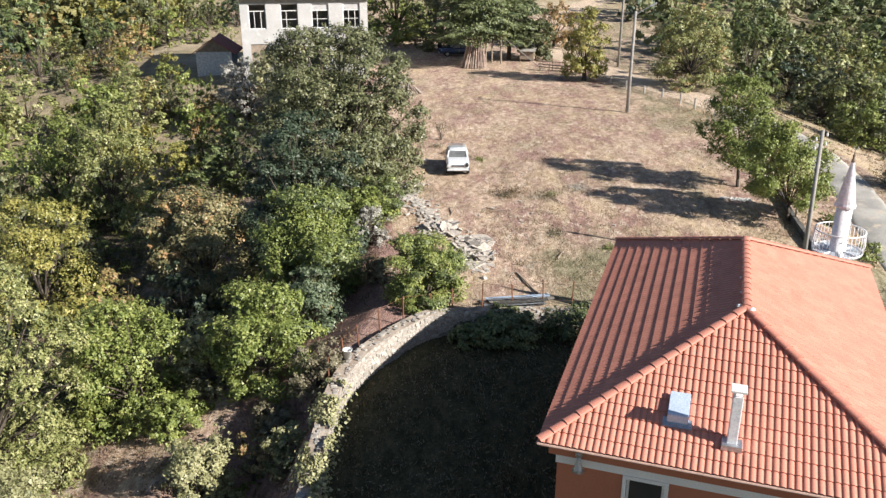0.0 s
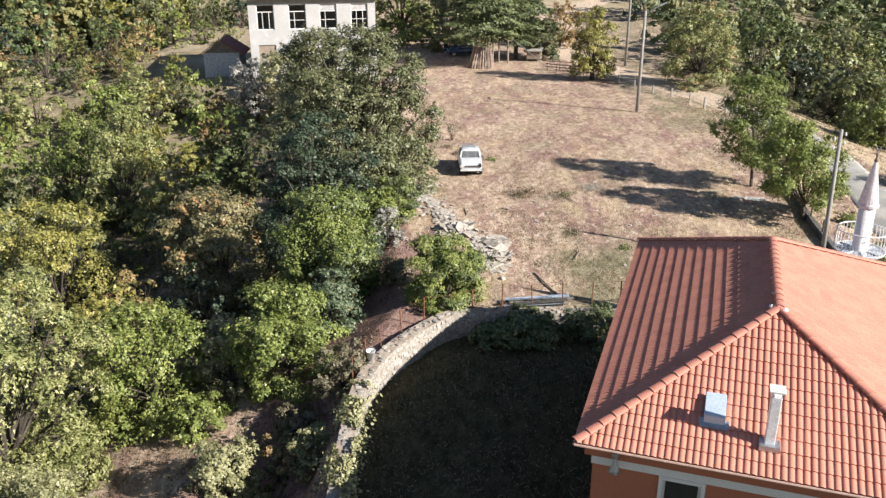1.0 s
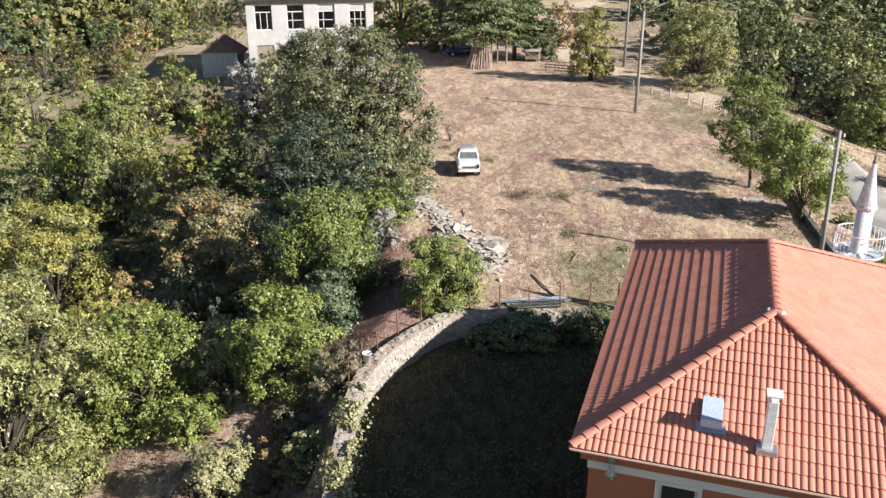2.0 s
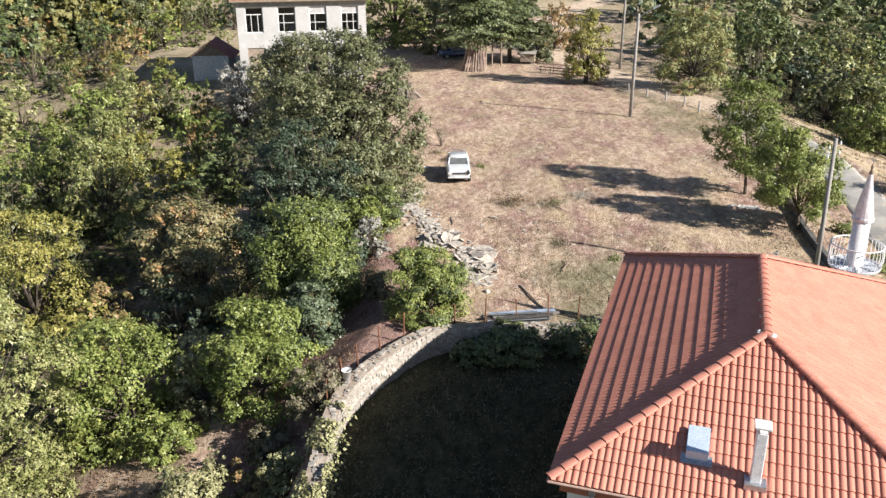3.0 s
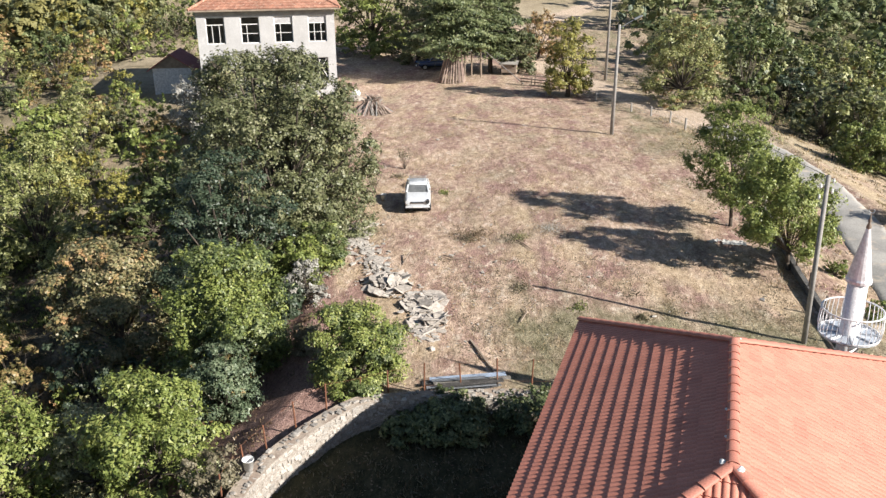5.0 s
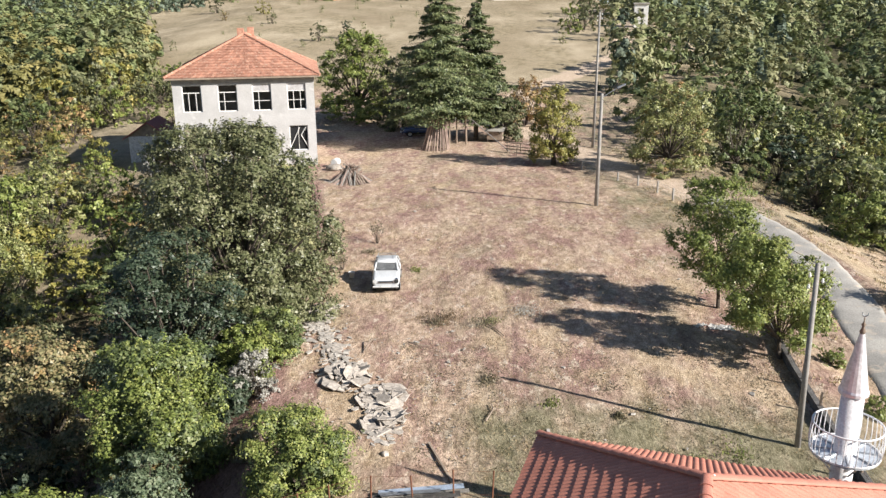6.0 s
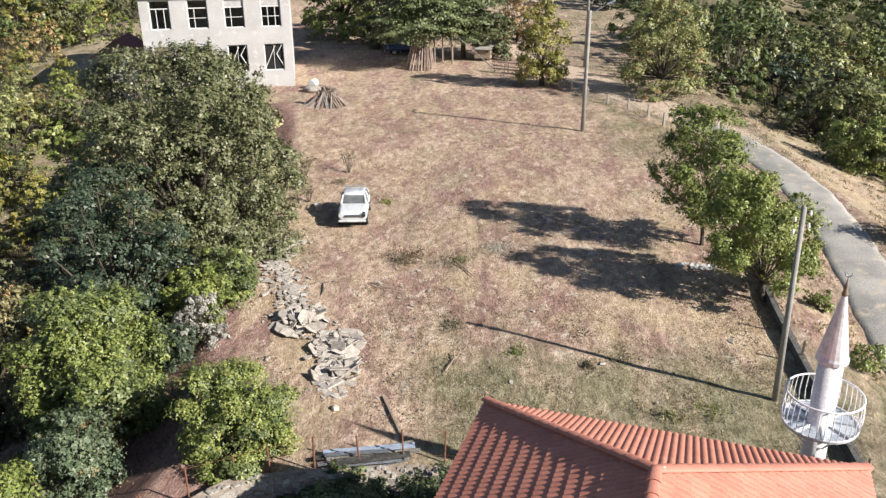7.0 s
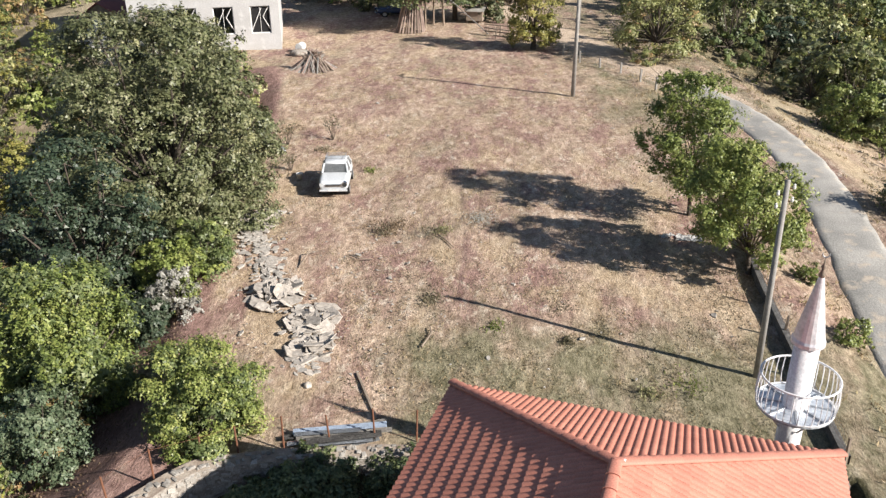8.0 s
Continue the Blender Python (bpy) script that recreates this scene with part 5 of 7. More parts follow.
T = [
    # the great oak and its neighbours at the field's edge
    ("oak_tree", -7.0, 45.2, 4.9, 10.6, "oak", "large dark green oak with a broad uneven crown", dict(n=60000, size=0.155, bare=0.05, seed=3, count=52, shoots=0.2, clump=0.40)),
    ("locust_tree", -8.3, 39.4, 3.3, 8.0, "blue", "blue-green locust tree under the oak", dict(n=21000, size=0.15, bare=0.05, seed=5, count=30, shoots=0.3, clump=0.36, rise=0.1)),
    ("young_tree", -6.7, 33.4, 2.5, 6.0, "green", "fresh green young tree with dense foliage", dict(second=("deep", 0.6, 0.7), n=24000, size=0.112, shoots=0.55, rise=1.0, bare=0.02, seed=6)),
    ("locust_tree", -6.3, 30.9, 1.5, 3.2, "teal", "blue-green locust bush with rusty seed clusters", dict(n=10500, size=0.115, bare=0.03, seed=7, second=("brown", 0.10, 0.4))),
    ("tree_of_heaven", -13.0, 37.6, 2.7, 6.1, "heaven", "sparse tree with reddish-brown seed clusters", dict(second=("brown", 0.13, 0.5), n=15000, size=0.15, bare=0.1, seed=8, hollow=0.8, rise=0.0)),
    ("sapling", -7.3, 26.7, 2.15, 4.2, "green", "leafy green sapling beside the stone wall", dict(n=16000, size=0.128, bare=0.0, seed=9, shoots=0.45)),
    ("sapling", -10.0, 27.9, 1.4, 3.6, "silver", "small olive green sapling on the slope", dict(n=7000, size=0.128, bare=0.0, seed=10, shoots=0.5)),
    ("young_tree", -12.7, 26.9, 2.3, 5.4, "green", "bright green young tree on the slope", dict(n=17000, size=0.128, bare=0.0, seed=11, shoots=0.55, rise=1.1)),
    ("willow_tree", -16.9, 23.2, 3.9, 8.6, "willow", "large yellowish green willow tree", dict(n=30000, size=0.15, bare=0.03, seed=12, count=40, aspect=0.42, shoots=0.6, rise=0.9)),
    ("willow_tree", -22.3, 38.5, 3.2, 7.0, "yellow", "yellow-green willow on the slope", dict(n=15000, size=0.15, bare=0.03, seed=13, shoots=0.5, rise=0.9)),
    ("poplar_tree", -24.6, 53.2, 3.1, 9.0, "willow", "tall yellow-green poplar on the slope", dict(n=14000, size=0.17, bare=0.03, seed=113, shoots=0.6, rise=1.3)),
    ("poplar_tree", -29.0, 55.0, 3.2, 8.2, "green", "broad light green poplar on the slope", dict(n=13000, size=0.17, bare=0.03, seed=114, shoots=0.6, rise=1.3)),
    ("bush", -8.5, 21.2, 1.35, 2.4, "silver", "low yellowish olive bush", dict(n=6720, size=0.120, bare=0.0, seed=14, category="bush")),
    ("bush", -1.35, 30.9, 1.8, 3.1, "green", "round light green bush at the corner of the field", dict(n=19000, size=0.09, bare=0.02, second=("deep", 0.45, 0.5), seed=15, category="bush", shoots=0.6, rise=0.8)),
    ("bush", -4.55, 37.9, 1.0, 2.0, "pale", "greyish flowering bush with dry white heads", dict(n=3400, size=0.10, shoots=0.5, bare=0.10, seed=16, category="bush")),
    ("bush", -4.3, 40.7, 1.2, 2.5, "deep", "mid green bush under the oak", dict(n=7600, size=0.105, bare=0.03, shoots=0.4, second=("green", 0.3, 0.5), seed=17, category="bush")),
    ("bush", -4.9, 24.7, 1.1, 2.1, "drab", "grey-brown half dry bush against the wall", dict(n=2912, size=0.104, bare=0.05, seed=18, category="bush")),
    ("bush", 0.4, 28.6, 0.8, 0.9, "spruce", "low dark bush at the foot of the wall", dict(n=4032, size=0.128, bare=0.0, seed=45, category="bush")),
    ("bush", -5.5, 22.0, 0.9, 1.9, "silver", "straggling creeper bush beside the wall", dict(n=4032, size=0.120, bare=0.05, seed=46, category="bush")),
    # dark leaves and the extra scrub stand in for the house's shadow here
    ("bush", 2.0, 29.2, 1.5, 1.2, "spruce", "dark green bush in the shade of the wall", dict(n=7280, size=0.128, bare=0.0, seed=19, category="bush")),
    ("bush", 4.6, 29.3, 1.3, 1.2, "spruce", "dark scrub added in place of shadow on the wall", dict(n=4200, size=0.12, bare=0.0, seed=112, category="bush")),
    ("bush", -5.6, 42.8, 1.7, 3.4, "oak", "dark green scrub under the oak", dict(n=6720, size=0.144, bare=0.0, seed=101, category="bush")),
    ("bush", -5.0, 39.0, 1.4, 2.8, "green", "green scrub at the field's edge", dict(n=6160, size=0.128, bare=0.0, seed=102, category="bush")),
    ("bush", -5.4, 48.6, 1.6, 3.4, "oak", "dark scrub beyond the oak", dict(n=6160, size=0.144, bare=0.0, seed=103, category="bush")),
    ("bush", -6.3, 52.6, 1.9, 3.8, "silver", "olive scrub at the field's edge", dict(n=6160, size=0.160, bare=0.0, seed=104, category="bush")),
    ("bush", -7.2, 57.0, 2.1, 4.4, "oak", "dark green scrub at the field's edge", dict(n=6160, size=0.176, bare=0.0, seed=105, category="bush")),
    ("bush", -5.3, 37.0, 0.9, 1.8, "blue", "blue-green scrub above the slabs", dict(n=5040, size=0.120, bare=0.0, seed=106, category="bush")),
    ("bush", -3.6, 33.4, 0.7, 1.2, "drab", "brownish scrub by the corner bush", dict(n=3584, size=0.112, bare=0.0, seed=107, category="bush")),
    ("bush", -10.4, 24.9, 1.1, 1.7, "green", "green scrub on the bare slope", dict(n=4032, size=0.112, bare=0.0, seed=108, category="bush")),
    ("bush", -14.0, 19.4, 1.9, 3.0, "silver", "pale olive bush on the slope", dict(n=7840, size=0.120, bare=0.0, seed=109, category="bush")),
    ("bush", -6.6, 24.2, 0.8, 1.2, "drab", "half dry scrub behind the old wall", dict(n=4200, size=0.12, bare=0.0, seed=110, category="bush")),
    # the tree by the fence and those beyond the lane
    ("plum_tree", 17.35, 40.9, 2.45, 5.3, "green", "dense green plum tree beside the fence", dict(n=30000, size=0.11, bare=0.13, seed=20, lean=(-0.9, 0.5), slim=0.95, count=26, shoots=0.7, rise=0.7, trunk=0.10)),
    ("plum_tree", 16.2, 46.4, 2.45, 6.6, "green", "taller light green plum tree beside the fence", dict(n=24000, size=0.11, bare=0.12, seed=44, lean=(-0.5, 0.2), slim=0.95, count=24, shoots=0.7, rise=0.7, trunk=0.09)),
    ("oak_tree", 20.9, 78.6, 3.7, 7.6, "willow", "round yellowish oak beyond the lane", dict(second=("brown", 0.14, 0.6), n=15000, size=0.17, bare=0.0, seed=21, hollow=0.62, count=26)),
    ("acacia_tree", 11.4, 81.6, 2.3, 7.2, "yellow", "slim yellow-green acacia at the field's end", dict(n=13000, size=0.18, bare=0.06, seed=22, hollow=0.62)),
    ("bush", 30.6, 63.4, 2.3, 3.4, "green", "bright green bush beyond the lane", dict(n=6720, size=0.176, bare=0.02, seed=23, category="bush")),
    ("bush", 27.6, 48.0, 1.9, 2.6, "oak", "dark green bush at the lane's edge", dict(n=6160, size=0.144, bare=0.0, seed=24, category="bush")),
    ("bush", 19.6, 36.6, 0.7, 1.0, "green", "small green weed bush on the bank", dict(n=1680, size=0.096, bare=0.0, seed=25, category="bush")),
    ("bush", 19.4, 40.8, 0.6, 0.8, "green", "small green weed bush on the bank", dict(n=1344, size=0.096, bare=0.0, seed=26, category="bush")),
    # behind the school yard
    ("walnut_tree", -9.5, 109, 5.0, 10.5, "green", "light green walnut behind the school", dict(n=20000, size=0.27, bare=0.0, seed=27, hollow=0.6, count=28)),
    ("walnut_tree", -3.6, 103, 3.6, 8.5, "oak", "dark green tree behind the parked car", dict(n=12000, size=0.26, bare=0.0, seed=28, hollow=0.6, count=24)),
    ("bush", 7.5, 95.5, 2.4, 4.4, "oak", "dull green bush beside the spruces", dict(n=5040, size=0.240, bare=0.02, seed=29, category="bush")),
    ("bush", 10.5, 105, 2.6, 5.4, "brown", "reddish bush at the track", dict(n=5040, size=0.240, bare=0.05, seed=30, category="bush")),
    ("locust_tree", -15.0, 70.5, 3.6, 6.8, "silver", "grey-green tree in front of the school", dict(n=10080, size=0.216, bare=0.1, seed=31)),
    ("locust_tree", -10.5, 60.0, 4.0, 8.2, "oak", "olive green tree beyond the oak", dict(n=11200, size=0.216, bare=0.1, seed=32)),
    ("young_tree", -19.5, 72.0, 2.8, 5.8, "pale", "grey sparse tree before the school corner", dict(n=5600, size=0.192, bare=0.15, seed=33)),
]
for name, x, y, R, H, leaf, label, more in T:
    tree(name, x, y, R, H, leaf, label, **more)


def spruce(x, y, H, R, seed, label, low=2.2):
    """A tapering stem with whorls of drooping, fanned branches; the outline is spiky, with dark gaps between the tiers."""
    rng, rnd = np.random.default_rng(seed), random.Random(seed)
    ob = empty("spruce_tree", (x, y, ground_z(x, y) - 0.15), 0, label=label, category="tree", group="spruces at the school yard")
    part("trunk", rod((0, 0, -0.2), (0, 0, H * 0.98), 0.28, 0.02, 10), M_bark, ob)
    P, Q = [], []
    bm = bmesh.new()
    tiers = 24
    for k in range(tiers):
        t = k / tiers
        for i in range(9 - int(4 * t)):
            a = k * 1.1 + i * 2 * math.pi / (9 - int(4 * t)) + rnd.uniform(-0.3, 0.3)
            r = (R * (1 - t) ** 0.85 + 0.2) * rnd.uniform(0.5, 1.2)
            z = low + 1.0 + (H - low - 1.1) * (t + rnd.uniform(-0.03, 0.03))
            d, side = np.array([math.cos(a), math.sin(a), 0]), np.array([-math.sin(a), math.cos(a), 0])
            tube(bm, (0, 0, z + 0.1), Vector(d * r) + Vector((0, 0, z - 0.10 * r)), 0.04, 0.01, 4)
            n = int(60 + 130 * r)
            f = rng.uniform(0.1, 1.0, n) ** 0.8
            w = rng.normal(size=n) * 0.24 * r * np.sin(np.pi * np.clip(f * 0.85 + 0.12, 0, 1))
            p = np.outer(f * r, d) + np.outer(w, side)
            p[:, 2] = z - 0.20 * r * f**1.5 + 0.16 * r * np.clip(f - 0.75, 0, 1) - np.abs(w) * 0.35 - np.abs(rng.normal(size=n)) * 0.10
            P.append(p)
            Q.append(np.tile(d * 0.55 + np.array([0, 0, 0.75]), (n, 1)) + rng.normal(size=(n, 3)) * 0.4)
    part("branchwork", bm, M_bark, ob)
    link_mesh("crown", leaf_mesh("crown", np.vstack(P), np.vstack(Q), 0.24, LEAF["spruce"], rng, 0.5, 0.8, True), ob)


spruce(0.9, 91.2, 17.2, 5.2, 41, "tall dark green spruce with poles leaned on its trunk", 3.4)
spruce(4.6, 95.8, 14.8, 4.7, 42, "dark green spruce with drooping branches")


def wood_kinds(n, size, first, names, label, group, name="wood_tree", category="tree"):
    """Trees of radius 1, to be scaled into the woods."""
    return [tree(name, 0, 0, 1.0, 2.05, leaf, label, n=n, size=size, bare=0.0, seed=first + i, z=0, count=15, group=group, category=category, twigs=0, hollow=0.62, clump=0.24, shoots=(0.25, 0.5)[i % 2], rise=0.8, dense=1.0, fine=1.0) for i, leaf in enumerate(names)]


MIX = ("oak", "green", "deep", "yellow", "blue", "willow", "brown", "oak")
NEAR = wood_kinds(3300, 0.090, 50, MIX, "broadleaf tree on the overgrown slope", "trees on the slope")
MID = wood_kinds(2000, 0.105, 60, MIX, "broadleaf tree of the mixed wood", "trees of the mixed wood")
LOW = wood_kinds(850, 0.13, 70, ("oak", "green", "yellow", "silver", "brown"), "low scrub on the overgrown slope", "scrub on the slope", "shrub", "shrub")


def plant(x, y, R, kinds, kind, tall=1.0, turn=0.0, sink=0.15):
    m = pose(x, y, ground_z(x, y) - sink * R, 0, 0, turn) @ Matrix.Diagonal((R, R, R * tall, 1))
    return copy_thing(kinds[kind], m)


rnd = random.Random(77)
used = [(t[1], t[2], t[3]) for t in T] + [(-15.7, 87, 9), (-26.0, 86, 4)]


def scatter(count, xr, yr, size, kinds, weights, keep=lambda x, y: True, tall=(0.75, 1.25), f=0.5):
    done = tries = 0
    while done < count and tries < count * 60:
        tries += 1
        x, y, r = rnd.uniform(*xr), rnd.uniform(*yr), rnd.uniform(*size)
        if keep(x, y) and all(math.hypot(x - a, y - b) > f * (r + c) for a, b, c in used):
            plant(x, y, r, kinds, rnd.choices(range(len(kinds)), weights)[0], rnd.uniform(*tall), rnd.uniform(0, 360))
            used.append((x, y, r))
            done += 1


def opening(x, y):
    """Shaded bare openings in the scrub."""
    return (np.hypot(x + 16.0, (y - 41.5) * 0.8) < 4.4) | (np.hypot(x + 19.5, (y - 52) * 0.7) < 3.4) | (np.hypot(x + 4.3, y - 30.8) < 1.2)


def slope_side(x, y):
    if opening(x, y):
        return False
    return x < np.interp(y, [15, 40, 56, 70, 74, 78, 84], [-14, -11.5, -8.5, -10, -12, -22, -38])


def right_side(x, y):
    return x > np.interp(y, [62, 70, 80, 95, 135], [32.5, 28.5, 25.0, 23.5, 37])


scatter(50, (-52, -9), (40, 80), (1.7, 3.2), NEAR, [2.5, 5, 1.5, 5, 1, 4, 1.5, 1], slope_side, f=0.54)
scatter(16, (-34, -11), (26, 44), (1.5, 2.5), NEAR, [2, 4, 2, 3, 2, 2, 1.5, 1], slope_side, f=0.5)
scatter(46, (-80, -34), (82, 135), (2.2, 4.0), MID, [2, 5, 1.5, 3.5, 1, 6, 3, 2], lambda x, y: x < np.interp(y, [82, 92, 110, 150], [-46, -39, -36, -50]), f=0.42)
scatter(22, (-46, -25), (70, 99), (1.0, 2.0), NEAR, [3, 4, 2, 4, 1.5, 3, 1.5, 1], lambda x, y: (x < np.interp(y, [70, 80, 86, 92, 99], [-19, -25, -31, -36, -40])), f=0.36)
scatter(12, (-42, -24), (104, 128), (1.8, 2.6), MID, [4, 3, 4, 3, 2, 2, 2, 2])
scatter(84, (24, 62), (60, 108), (1.9, 3.4), MID, [4, 3, 3, 1.5, 1, 5, 0.6, 6], right_side, f=0.36)
scatter(105, (-24, -5.5), (16, 60), (0.5, 1.1), LOW, [3, 3, 2, 2, 1.5], lambda x, y: x < np.interp(y, [15, 26, 34, 45, 56, 60], [-6.2, -6.5, -5.5, -7, -7, -8]) and not (-14.5 < x < -8.8 and 20 < y < 25.5) and not opening(x, y), f=0.3)
scatter(40, (-60, -20), (36, 84), (0.6, 1.3), LOW, [3, 3, 3, 2, 2], slope_side, f=0.25)
scatter(24, (25, 40), (46, 80), (0.5, 1.2), LOW, [3, 2, 1.5, 2, 2], lambda x, y: x > np.interp(y, [46, 60, 80], [27.5, 29.5, 25.5]), f=0.3)
for x, y, r, k in ((-27, 182, 2.0, 0), (-22, 186, 1.9, 4), (25, 193, 3.2, 1), (29, 198, 3.4, 7), (31, 214, 3.8, 0), (37, 224, 3.8, 7), (46, 230, 3.6, 0), (34, 233, 3.6, 2), (-44, 215, 1.5, 0), (-58, 224, 1.3, 6), (22, 176, 1.0, 5), (8, 190, 0.8, 6), (-52, 240, 2.2, 3), (-70, 258, 2.6, 0), (-31, 128, 2.6, 3), (-37, 122, 2.6, 1), (-25, 132, 2.2, 0)):
    plant(x, y, r, MID, k)
for x, y, r, k in ((-30.5, 83, 1.6, 3), (-33, 79, 2.0, 5), (-36, 86, 1.6, 3), (-21.5, 74.5, 1.6, 5), (-29, 76, 2.0, 0)):
    plant(x, y, r, NEAR, k)
stand = [(-70, 100), (-76, 104), (-82, 108), (-72, 112), (-86, 100), (-78, 118), (-92, 110), (-68, 122)]
for group, r in ((NEAR, 3.2), (MID, 3.4), (LOW, 1.4)):
    for k, (x, y) in zip(group, stand):
        x, y = (x, y) if group is not LOW else (x + 36, y - 62)
        x, y = (x - 26, y + 6) if group is MID else (x, y)
        k.matrix_basis = pose(x, y, ground_z(x, y) - 0.2) @ Matrix.Diagonal((r, r, r, 1))


def far_crowns(pointed):
    """A few crowns of radius 1 as leaf points and facing ways, from which the far woods are put together."""
    out = []
    for i in range(7):
        rng, rnd = np.random.default_rng(400 + i), random.Random(400 + i)
        p, q = crown_points(lobes_for(1.0, 2.1, 0.0, rnd, 12), 1400, rng, 0.66, 0.34, 0.18, 0.30, 0.6)
        p[:, 2] *= 0.92
        q = q / np.linalg.norm(q, axis=1)[:, None] + 0.9 * (p - np.array([0, 0, 0.8]))
        if pointed:
            p[:, :2] *= 1.08 - 0.42 * np.clip(p[:, 2:], 0, 2.2)
            p[:, 2] *= 1.3
        mix = rng.permutation(len(p))
        out.append((p[mix], q[mix]))
    return out


def far_wood(name, spots, leaf, label, seed, pointed=False):
    """Woods too far to count: every tree a lobed crown of leaf sprays, down to the ground, all in one mesh."""
    rng = np.random.default_rng(seed)
    kinds = far_crowns(pointed)
    P, Q, S = [], [], []
    for x, y, r in spots:
        size, foot = r * np.array([1, 1, rng.uniform(0.95, 1.55)]), np.array([x, y, ground_z(x, y) - 0.3 * r])
        a = rng.uniform(0, 6.283)
        turn = np.array([[math.cos(a), math.sin(a), 0], [-math.sin(a), math.cos(a), 0], [0, 0, 1]])
        n = int(900 * min(1.0, max(0.2, (125 / y) ** 1.9)))
        p, q = kinds[rng.integers(len(kinds))]
        P.append(p[:n] @ turn * size + foot)
        Q.append(q[:n] @ turn)
        S.append(np.full(n, r * 0.132 * (900 / n) ** 0.45))
    me = leaf_mesh(name, np.vstack(P), np.vstack(Q), np.concatenate(S), LEAF[leaf], rng, 0.85, single=True)
    return tagged(new(name, me), label, "woods", kind="stuff")


def spots_in(count, test, xr, yr, size, seed):
    r = random.Random(seed)
    out = []
    while len(out) < count:
        x, y = r.uniform(*xr), r.uniform(*yr)
        if test(x, y):
            out.append((x, y, r.uniform(*size)))
    return out


def seen(x, y):
    return abs(x - 4) < 0.60 * y + 14


left_wood = spots_in(640, lambda x, y: x < np.interp(y, [130, 165, 180, 190], [-44, -56, -70, -95]) and seen(x, y), (-160, -42), (112, 192), (2.4, 4.3), 1)
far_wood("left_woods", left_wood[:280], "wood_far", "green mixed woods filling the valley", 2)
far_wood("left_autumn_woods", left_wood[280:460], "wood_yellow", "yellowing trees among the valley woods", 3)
far_wood("left_willow_woods", left_wood[460:], "wood_olive", "olive trees among the valley woods, paled for haze", 4)


def on_ridge(x, y):
    return x < np.interp(y, [200, 212, 240, 270, 310, 345, 400, 560], [-112, -94, -89, -84, -78, -68, -56, -40]) and seen(x, y)


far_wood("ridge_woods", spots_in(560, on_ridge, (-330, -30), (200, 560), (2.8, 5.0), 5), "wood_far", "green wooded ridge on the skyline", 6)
far_wood("ridge_pines", spots_in(620, on_ridge, (-330, -30), (205, 560), (2.4, 3.8), 15), "wood_pine", "pines on the ridge, bluish green for haze", 16, True)


def on_hillside(x, y):
    gaps = ((65, 163, 5, 0.4), (48, 121, 3.5, 0.45), (41, 192, 5, 0.4), (83, 182, 6, 0.3))
    if 150 < y < 204 and abs(x - 4.7 - 0.194 * (y - 9)) < 5.2:
        return False                               # the tower stands clear
    return x > np.interp(y, [99, 122, 146, 178, 220, 250, 330], [21, 22.5, 26, 31.5, 38, 46, 66]) and seen(x, y) and all(math.hypot(x - a, (y - b) * k) > r for a, b, r, k in gaps)


right_wood = spots_in(760, on_hillside, (21, 240), (99, 340), (2.2, 4.4), 7)
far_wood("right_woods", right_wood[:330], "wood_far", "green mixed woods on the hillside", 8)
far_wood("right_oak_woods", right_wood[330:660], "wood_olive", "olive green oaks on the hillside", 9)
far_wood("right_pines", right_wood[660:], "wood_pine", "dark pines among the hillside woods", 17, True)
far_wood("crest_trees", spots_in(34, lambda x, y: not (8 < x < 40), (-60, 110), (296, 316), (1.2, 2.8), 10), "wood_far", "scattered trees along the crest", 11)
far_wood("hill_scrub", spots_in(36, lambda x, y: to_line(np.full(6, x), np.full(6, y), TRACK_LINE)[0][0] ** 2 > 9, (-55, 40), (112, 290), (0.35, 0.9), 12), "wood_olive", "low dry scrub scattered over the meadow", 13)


# ---- cars ----
def loft(bm, rings):
    vs = [[bm.verts.new(p) for p in r] for r in rings]
    n = len(vs[0])
    for a, b in zip(vs, vs[1:]):
        for i in range(n):
            bm.faces.new((a[i], a[(i + 1) % n], b[(i + 1) % n], b[i]))
    bm.faces.new(vs[0])
    bm.faces.new(vs[-1][::-1])


